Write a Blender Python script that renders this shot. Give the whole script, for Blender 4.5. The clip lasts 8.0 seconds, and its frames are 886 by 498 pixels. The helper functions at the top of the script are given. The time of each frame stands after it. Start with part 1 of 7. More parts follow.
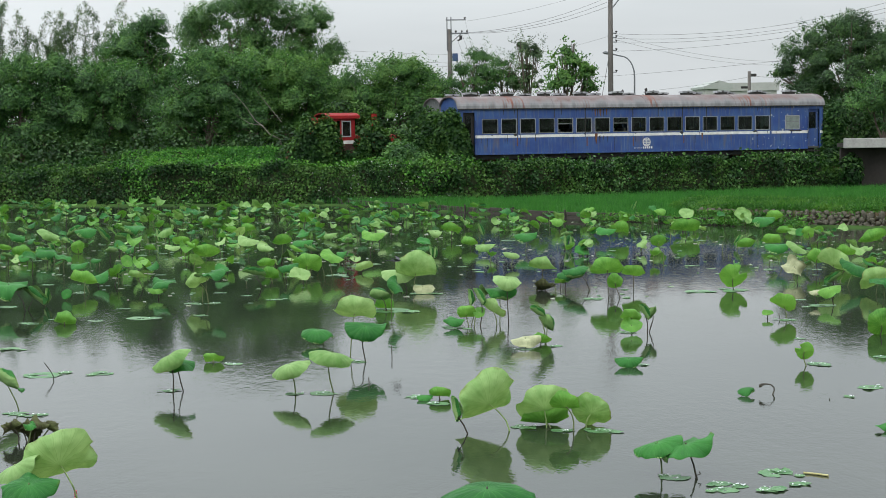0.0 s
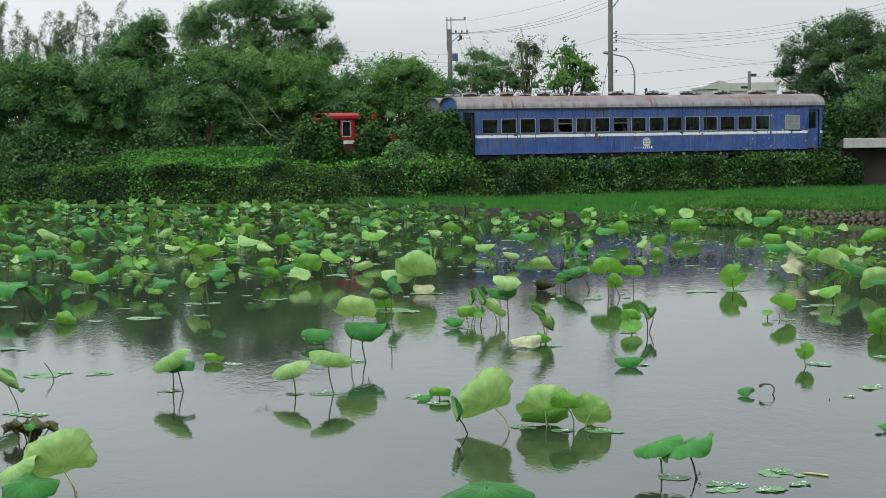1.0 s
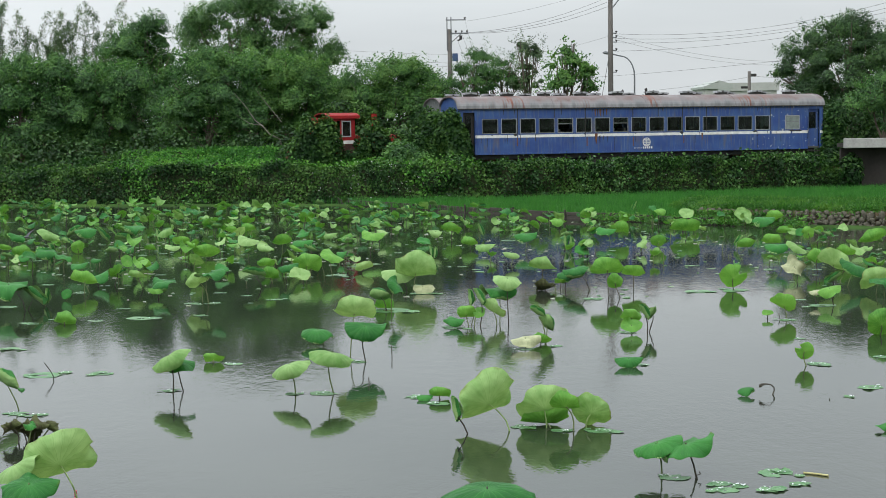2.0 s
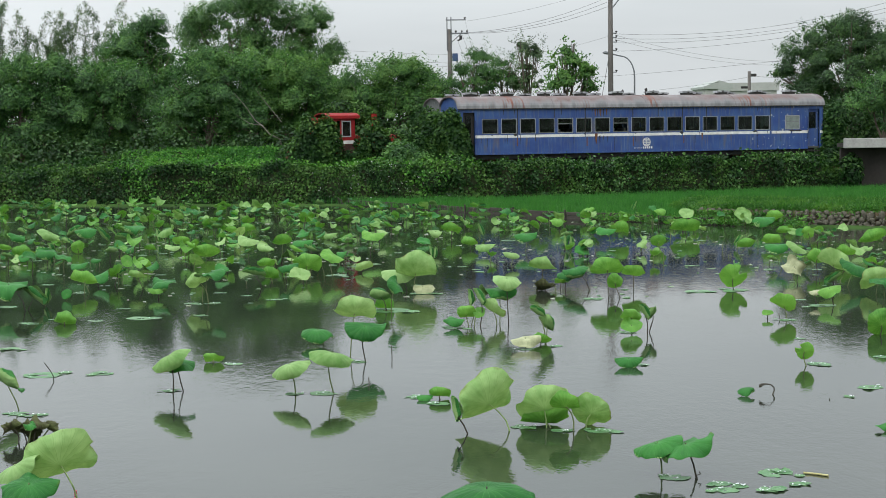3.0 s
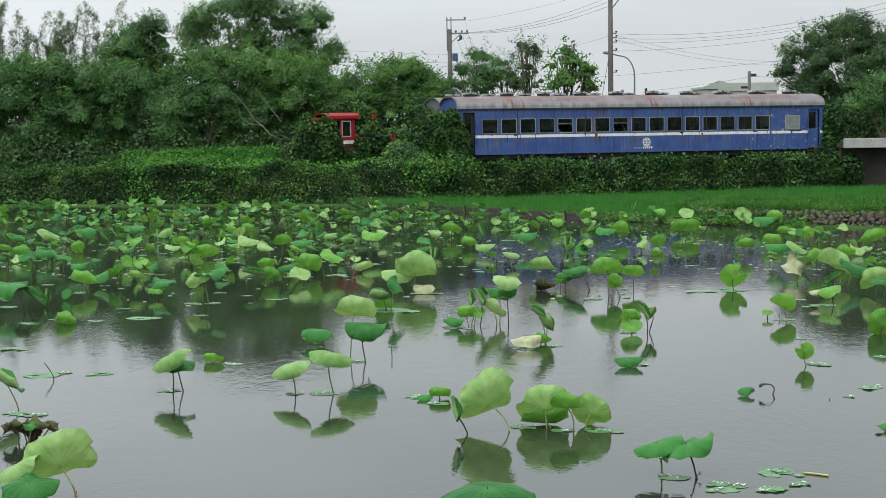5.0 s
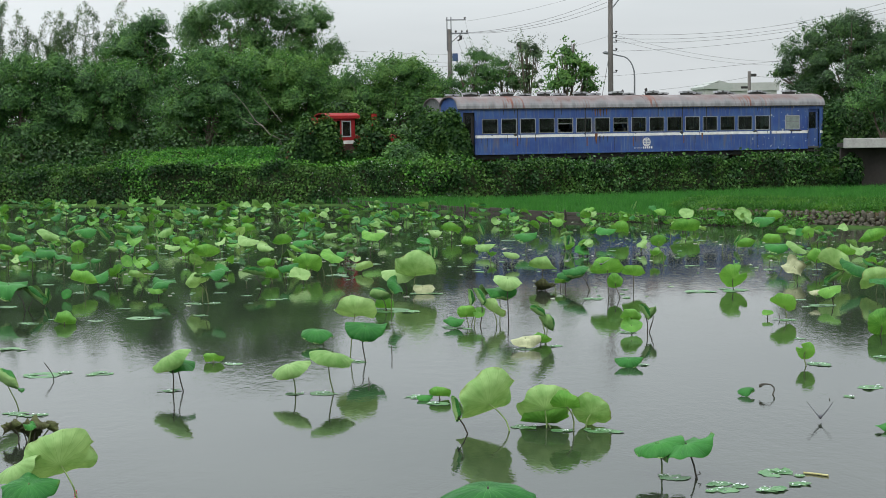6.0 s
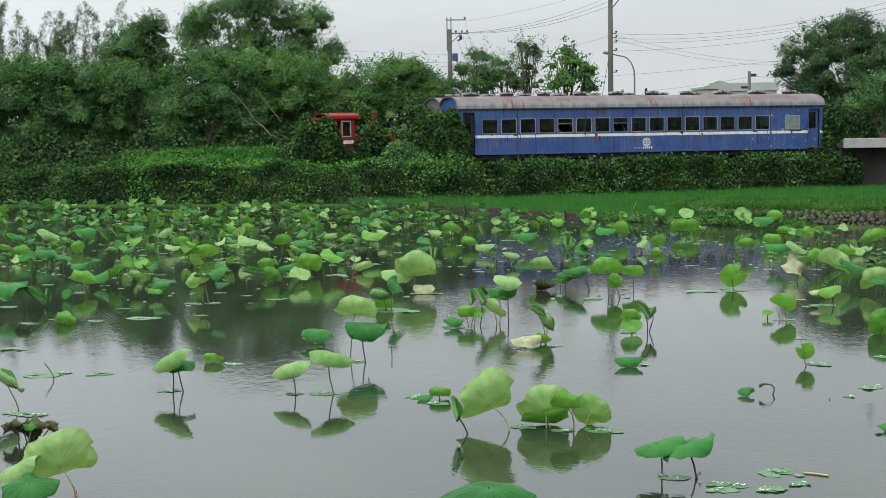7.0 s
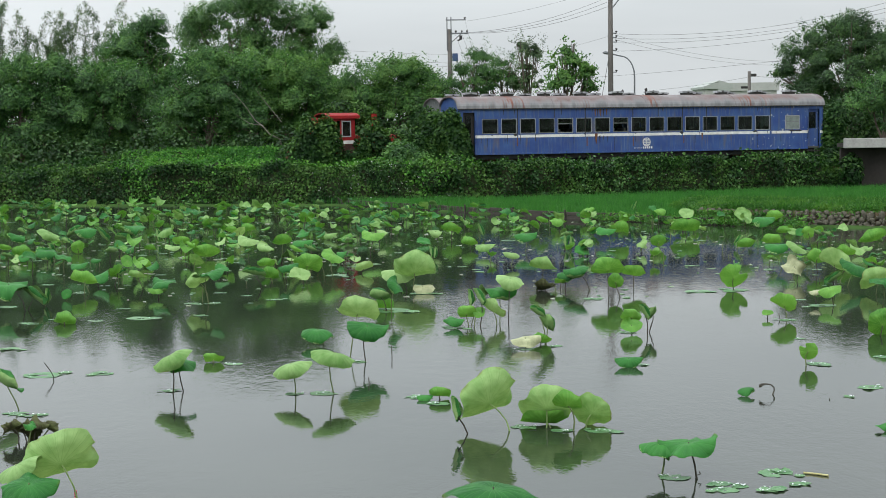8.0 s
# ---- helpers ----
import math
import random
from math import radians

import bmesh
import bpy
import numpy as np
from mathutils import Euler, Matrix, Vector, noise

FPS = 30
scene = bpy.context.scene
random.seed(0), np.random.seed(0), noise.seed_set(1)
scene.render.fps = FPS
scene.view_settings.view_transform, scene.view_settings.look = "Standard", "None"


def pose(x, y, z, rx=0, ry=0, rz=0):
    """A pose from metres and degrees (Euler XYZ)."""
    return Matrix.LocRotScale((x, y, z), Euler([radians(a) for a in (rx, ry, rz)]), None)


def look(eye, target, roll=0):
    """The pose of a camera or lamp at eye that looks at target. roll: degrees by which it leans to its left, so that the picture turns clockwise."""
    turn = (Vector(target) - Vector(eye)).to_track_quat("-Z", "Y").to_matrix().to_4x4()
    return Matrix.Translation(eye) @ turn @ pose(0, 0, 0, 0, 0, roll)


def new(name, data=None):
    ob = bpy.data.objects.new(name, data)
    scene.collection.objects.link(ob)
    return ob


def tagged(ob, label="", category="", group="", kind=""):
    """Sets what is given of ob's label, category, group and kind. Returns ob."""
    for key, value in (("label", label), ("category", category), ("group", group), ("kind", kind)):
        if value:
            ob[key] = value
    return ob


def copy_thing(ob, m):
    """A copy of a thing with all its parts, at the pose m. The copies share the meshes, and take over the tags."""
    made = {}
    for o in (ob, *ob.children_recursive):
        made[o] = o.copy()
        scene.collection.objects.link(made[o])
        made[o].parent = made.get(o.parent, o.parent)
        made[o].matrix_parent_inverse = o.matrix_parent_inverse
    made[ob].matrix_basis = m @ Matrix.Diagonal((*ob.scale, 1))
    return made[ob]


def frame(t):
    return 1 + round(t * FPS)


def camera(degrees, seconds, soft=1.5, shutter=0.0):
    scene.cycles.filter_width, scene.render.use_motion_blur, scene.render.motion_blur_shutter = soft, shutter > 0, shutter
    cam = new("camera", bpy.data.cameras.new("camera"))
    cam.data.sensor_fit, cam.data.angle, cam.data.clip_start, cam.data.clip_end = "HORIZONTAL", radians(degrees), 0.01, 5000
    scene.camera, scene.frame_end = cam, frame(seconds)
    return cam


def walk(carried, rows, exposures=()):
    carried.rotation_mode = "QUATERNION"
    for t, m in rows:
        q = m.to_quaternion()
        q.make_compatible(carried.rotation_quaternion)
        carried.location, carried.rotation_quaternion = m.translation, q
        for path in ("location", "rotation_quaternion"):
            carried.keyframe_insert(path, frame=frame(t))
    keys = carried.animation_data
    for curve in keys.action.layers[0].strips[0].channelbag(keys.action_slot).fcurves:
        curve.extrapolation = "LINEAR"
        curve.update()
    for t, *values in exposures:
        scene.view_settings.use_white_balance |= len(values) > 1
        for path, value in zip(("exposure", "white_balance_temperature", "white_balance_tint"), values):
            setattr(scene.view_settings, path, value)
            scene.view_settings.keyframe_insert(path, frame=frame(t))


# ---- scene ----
cam = camera(28.065, 8.0, soft=0.35)
EYE = pose(0.0, 0.0, 3.95, 90.0 - 4.2500, 0.0, 0.0) @ pose(0, 0, 0, 0, 0, -0.699)
walk(cam, [(0.0, EYE), (8.0, EYE)], exposures=[(0.0, 0.0), (8.0, 0.0)])

# ---- sky and sun: overcast noon ----
world = bpy.data.worlds.new("overcast_sky")
scene.world = world
world.use_nodes = True
wn, wl = world.node_tree.nodes, world.node_tree.links
wn.clear()
w_out = wn.new("ShaderNodeOutputWorld")
w_bg = wn.new("ShaderNodeBackground")
w_sky = wn.new("ShaderNodeTexSky")
w_sky.sky_type, w_sky.sun_disc = "NISHITA", False
w_sky.sun_elevation, w_sky.sun_rotation = radians(62), radians(205)
w_sky.air_density, w_sky.dust_density = 1.0, 3.0
w_co = wn.new("ShaderNodeTexCoord")
w_map = wn.new("ShaderNodeMapping")
w_map.inputs["Scale"].default_value = (1.2, 1.2, 7.0)
w_noise = wn.new("ShaderNodeTexNoise")
w_noise.inputs["Scale"].default_value, w_noise.inputs["Detail"].default_value = 2.2, 6.0
w_ramp = wn.new("ShaderNodeValToRGB")
w_ramp.color_ramp.elements[0].position, w_ramp.color_ramp.elements[0].color = 0.30, (5.85, 6.25, 6.5, 1)
w_ramp.color_ramp.elements[1].position, w_ramp.color_ramp.elements[1].color = 0.72, (7.45, 7.85, 8.05, 1)
w_mix = wn.new("ShaderNodeMixRGB")
w_mix.inputs[0].default_value = 0.88
wl.new(w_co.outputs["Generated"], w_map.inputs["Vector"])
wl.new(w_map.outputs["Vector"], w_noise.inputs["Vector"])
wl.new(w_noise.outputs["Fac"], w_ramp.inputs["Fac"])
wl.new(w_sky.outputs["Color"], w_mix.inputs[1])
wl.new(w_ramp.outputs["Color"], w_mix.inputs[2])
# an overcast sky grows brighter towards the zenith: 1 + 2 sin(elevation)
w_sep = wn.new("ShaderNodeSeparateXYZ")
w_up = wn.new("ShaderNodeMath")
w_up.operation, w_up.use_clamp = "MAXIMUM", False
w_grad = wn.new("ShaderNodeMath")
w_grad.operation = "MULTIPLY_ADD"
w_grad.inputs[1].default_value, w_grad.inputs[2].default_value = 2.0, 0.92
# the hidden sun stands on the -x side, so the cloud is a little brighter there
w_side = wn.new("ShaderNodeMath")
w_side.operation = "MULTIPLY_ADD"
w_side.inputs[1].default_value, w_side.inputs[2].default_value = -0.32, 1.0
w_both = wn.new("ShaderNodeMath")
w_both.operation = "MULTIPLY"
w_scale = wn.new("ShaderNodeVectorMath")
w_scale.operation = "SCALE"
wl.new(w_co.outputs["Generated"], w_sep.inputs["Vector"])
wl.new(w_sep.outputs["Z"], w_up.inputs[0])
w_up.inputs[1].default_value = 0.0
wl.new(w_up.outputs["Value"], w_grad.inputs[0])
wl.new(w_mix.outputs["Color"], w_scale.inputs[0])
wl.new(w_sep.outputs["X"], w_side.inputs[0])
wl.new(w_grad.outputs["Value"], w_both.inputs[0])
wl.new(w_side.outputs["Value"], w_both.inputs[1])
wl.new(w_both.outputs["Value"], w_scale.inputs["Scale"])
wl.new(w_scale.outputs["Vector"], w_bg.inputs["Color"])
w_bg.inputs["Strength"].default_value = 0.117
wl.new(w_bg.outputs["Background"], w_out.inputs["Surface"])

sun_data = bpy.data.lights.new("sun", "SUN")
sun_data.energy, sun_data.angle, sun_data.color = 1.1, radians(30), (1.0, 0.97, 0.92)
sun = new("sun", sun_data)
sun.matrix_basis = look((-25, -50, 70), (0, 10, 0))


# ---- materials ----
EAVE = 2.226          # height of the carriage side, where its roof begins


class Nodes:
    """A material under construction."""

    def __init__(self, name):
        self.mat = bpy.data.materials.new(name)
        self.mat.use_nodes = True
        self.t = self.mat.node_tree
        self.t.nodes.clear()
        self.out = self.t.nodes.new("ShaderNodeOutputMaterial")

    def add(self, kind, **inputs):
        n = self.t.nodes.new("ShaderNode" + kind)
        for k, v in inputs.items():
            self.set(n, k.replace("_", " "), v)
        return n

    def set(self, n, k, v):
        socket = n.inputs[int(k)] if k.isdigit() else n.inputs[k]
        if isinstance(v, bpy.types.NodeSocket):
            self.t.links.new(v, socket)
        else:
            socket.default_value = v

    def coords(self, which="Object", scale=(1, 1, 1)):
        m = self.add("Mapping", Scale=scale)
        self.t.links.new(self.add("TexCoord").outputs[which], m.inputs["Vector"])
        return m.outputs["Vector"]

    def noise(self, vec, scale, detail=4.0, rough=0.55):
        return self.add("TexNoise", Vector=vec, Scale=scale, Detail=detail, Roughness=rough).outputs["Fac"]

    def ramp(self, fac, *stops):
        n = self.add("ValToRGB", Fac=fac)
        r = n.color_ramp
        while len(r.elements) < len(stops):
            r.elements.new(0.5)
        for e, (p, c) in zip(r.elements, stops):
            e.position, e.color = p, (*c, 1) if len(c) == 3 else c
        return n.outputs["Color"]

    def mix(self, fac, a, b, how="MIX"):
        n = self.t.nodes.new("ShaderNodeMixRGB")
        n.blend_type = how
        for i, v in enumerate((fac, a, b)):
            if isinstance(v, tuple) and len(v) == 3:
                v = (*v, 1)
            self.set(n, str(i), v)
        return n.outputs["Color"]

    def math(self, how, a, b=0.0):
        n = self.t.nodes.new("ShaderNodeMath")
        n.operation = how
        self.set(n, "0", a)
        self.set(n, "1", b)
        return n.outputs["Value"]

    def bump(self, height, strength=0.3, distance=0.02):
        return self.add("Bump", Height=height, Strength=strength, Distance=distance).outputs["Normal"]

    def done(self, shader):
        self.t.links.new(shader, self.out.inputs["Surface"])
        return self.mat


def g(v):
    return (v, v, v)


def simple(name, dark, light, scale=6.0, rough=0.7, metal=0.0, bump=0.2, stretch=(1, 1, 1), detail=5.0, spec=0.5):
    """A two-scale mottled surface between two colours."""
    n = Nodes(name)
    v = n.coords("Object", stretch)
    big, fine = n.noise(v, scale, detail), n.noise(v, scale * 7.3, 3.0)
    both = n.math("ADD", n.math("MULTIPLY", big, 0.7), n.math("MULTIPLY", fine, 0.3))
    col = n.ramp(both, (0.3, dark), (0.7, light))
    p = n.add("BsdfPrincipled", Base_Color=col, Roughness=rough, Metallic=metal, Normal=n.bump(both, bump, 0.03))
    p.inputs["Specular IOR Level"].default_value = spec
    return n.done(p.outputs["BSDF"])


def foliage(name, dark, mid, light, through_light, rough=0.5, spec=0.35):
    """Leaves: colour varies from leaf to leaf, light passes through. Clump-sized light and shade is put into the
    colour.
    """
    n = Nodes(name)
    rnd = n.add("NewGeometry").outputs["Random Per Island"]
    clump_shade = n.ramp(n.noise(n.coords("Object"), 0.8, 2.5), (0.34, g(0.0)), (0.66, g(1.0)))
    f = n.math("ADD", n.math("MULTIPLY", rnd, 0.5), n.math("MULTIPLY", clump_shade, 0.5))
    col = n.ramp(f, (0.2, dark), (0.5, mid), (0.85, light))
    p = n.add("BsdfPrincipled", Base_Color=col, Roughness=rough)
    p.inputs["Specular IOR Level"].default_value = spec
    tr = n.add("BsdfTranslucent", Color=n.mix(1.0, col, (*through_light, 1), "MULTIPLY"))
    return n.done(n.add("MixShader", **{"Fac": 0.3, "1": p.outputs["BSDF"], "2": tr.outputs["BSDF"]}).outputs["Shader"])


def lotus_surface(name, dark, light, vein, rough, through_light, amount):
    """Lotus leaf: forked radial veins from the leaf's own map, blotches, worn spots, light passing through."""
    n = Nodes(name)
    uv = n.add("UVMap").outputs["UV"]
    rad = n.t.nodes.new("ShaderNodeTexGradient")
    rad.gradient_type = "RADIAL"
    n.t.links.new(uv, rad.inputs["Vector"])
    out = n.add("VectorMath", **{"0": uv})
    out.operation = "LENGTH"
    reach = out.outputs["Value"]
    wobble = n.noise(n.coords("UV"), 3.2, 3.0)
    ang = n.math("ADD", n.math("MULTIPLY", rad.outputs["Fac"], 20.0), n.math("MULTIPLY", wobble, 0.55))
    # a main vein forks halfway to the rim
    main = n.math("MULTIPLY", n.math("ABSOLUTE", n.math("SUBTRACT", n.math("FRACT", ang), 0.5)), reach)
    fork = n.math("MULTIPLY", n.math("ABSOLUTE", n.math("SUBTRACT", n.math("FRACT", n.math("MULTIPLY", ang, 2.0)), 0.5)), reach)
    outer = n.ramp(reach, (0.45, g(0.0)), (0.6, g(0.55)))
    line = n.math("MAXIMUM", n.ramp(main, (0.0, g(1.0)), (0.036, g(0.0))), n.math("MULTIPLY", n.ramp(fork, (0.0, g(1.0)), (0.06, g(0.0))), outer))
    info = n.add("ObjectInfo")
    isle = n.add("NewGeometry").outputs["Random Per Island"]
    v = n.coords("Object")
    blotch = n.noise(v, 5.0, 5.0)
    f = n.math("ADD", n.math("MULTIPLY", blotch, 0.65), n.math("ADD", n.math("MULTIPLY", info.outputs["Random"], 0.25), n.math("MULTIPLY", isle, 0.12)))
    col = n.ramp(f, (0.30, dark), (0.72, light))
    col = n.mix(n.math("MULTIPLY", line, 0.45), col, vein)
    spots = n.ramp(n.noise(v, 26.0, 2.0), (0.70, g(0.0)), (0.78, g(1.0)))
    col = n.mix(n.math("MULTIPLY", spots, 0.30), col, (0.16, 0.12, 0.04))
    # the rim browns here and there
    rim = n.math("MULTIPLY", n.ramp(reach, (0.90, g(0.0)), (1.0, g(1.0))), n.ramp(n.noise(v, 6.0, 3.0), (0.55, g(0.0)), (0.68, g(0.8))))
    col = n.mix(rim, col, (0.14, 0.11, 0.035))
    pleat = n.math("MULTIPLY", n.math("ABSOLUTE", n.math("SUBTRACT", n.math("FRACT", ang), 0.5)), n.math("MULTIPLY", reach, 1.4))
    h = n.math("ADD", pleat, n.math("MULTIPLY", n.noise(v, 11.0, 4.0), 1.1))
    p = n.add("BsdfPrincipled", Base_Color=col, Roughness=rough, Normal=n.bump(h, 0.42, 0.02))
    p.inputs["Specular IOR Level"].default_value = 0.16
    tr = n.add("BsdfTranslucent", Color=n.mix(1.0, col, (*through_light, 1), "MULTIPLY"))
    return n.done(n.add("MixShader", **{"Fac": amount, "1": p.outputs["BSDF"], "2": tr.outputs["BSDF"]}).outputs["Shader"])


def train_paint(name, base, faded, rust_amount):
    """Weathered paint with chalking, vertical streaks and rust."""
    n = Nodes(name)
    v = n.coords("Object")
    streak = n.noise(n.coords("Object", (3.4, 3.4, 0.30)), 1.9, 6.0)
    cloud = n.noise(v, 1.3, 5.0)
    col = n.mix(n.ramp(cloud, (0.35, g(0.0)), (0.7, g(1.0))), base, faded)
    col = n.mix(n.ramp(streak, (0.50, g(0.0)), (0.66, g(0.45))), col, (0.09, 0.11, 0.13))
    chalk = n.ramp(n.noise(n.coords("Object", (5.0, 5.0, 0.35)), 2.3, 4.0), (0.56, g(0.0)), (0.70, g(0.4)))
    col = n.mix(chalk, col, (0.16, 0.20, 0.27))
    rust = n.math("MULTIPLY", n.ramp(streak, (0.5, g(0.0)), (0.62, g(1.0))), n.ramp(n.noise(v, 0.9, 6.0), (0.55 - rust_amount, g(0.0)), (0.68 - rust_amount, g(1.0))))
    col = n.mix(n.math("MULTIPLY", rust, 0.42), col, (0.12, 0.08, 0.05))
    x_along = n.add("SeparateXYZ", Vector=v).outputs["X"]
    chips = n.math("MULTIPLY", n.ramp(n.noise(v, 4.5, 4.0), (0.64, g(0.0)), (0.66, g(1.0))), n.ramp(n.math("DIVIDE", x_along, 20.0), (0.72, g(0.0)), (0.82, g(0.8))))
    col = n.mix(chips, col, (0.42, 0.44, 0.42))
    p = n.add("BsdfPrincipled", Base_Color=col, Roughness=0.5, Normal=n.bump(n.noise(v, 9.0, 4.0), 0.15, 0.01))
    return n.done(p.outputs["BSDF"])


def glass(name, tint):
    n = Nodes(name)
    dust = n.ramp(n.noise(n.coords("Object"), 3.0, 5.0), (0.4, g(0.03)), (0.75, g(0.30)))
    gl = n.add("BsdfGlass", Color=(*tint, 1), Roughness=0.02, IOR=1.45)
    film_ = n.add("BsdfPrincipled", Base_Color=(0.06, 0.068, 0.065, 1), Roughness=0.6)
    return n.done(n.add("MixShader", **{"Fac": dust, "1": gl.outputs["BSDF"], "2": film_.outputs["BSDF"]}).outputs["Shader"])


def water_material():
    n = Nodes("pond_water")
    v = n.coords("Object")
    # calm patches and patches that the breeze ruffles
    breeze = n.ramp(n.noise(n.coords("Object", (0.12, 0.05, 1)), 1.0, 3.0), (0.45, g(0.25)), (0.62, g(1.0)))
    small = n.noise(n.coords("Object", (1.0, 0.45, 1)), 6.0, 3.0)
    swell = n.noise(n.coords("Object", (0.5, 0.25, 1)), 1.1, 2.0)
    fine = n.noise(n.coords("Object", (1.0, 0.5, 1)), 19.0, 2.0)
    h = n.math("ADD", n.math("MULTIPLY", n.math("MULTIPLY", n.math("ADD", small, n.math("MULTIPLY", fine, 0.5)), breeze), 0.6), n.math("MULTIPLY", swell, 0.4))
    mud = n.ramp(n.noise(v, 0.35, 4.0), (0.3, (0.017, 0.023, 0.015)), (0.7, (0.027, 0.034, 0.024)))
    p = n.add("BsdfPrincipled", Base_Color=mud, Roughness=0.03, IOR=1.333, Normal=n.bump(h, 0.26, 0.035))
    return n.done(p.outputs["BSDF"])


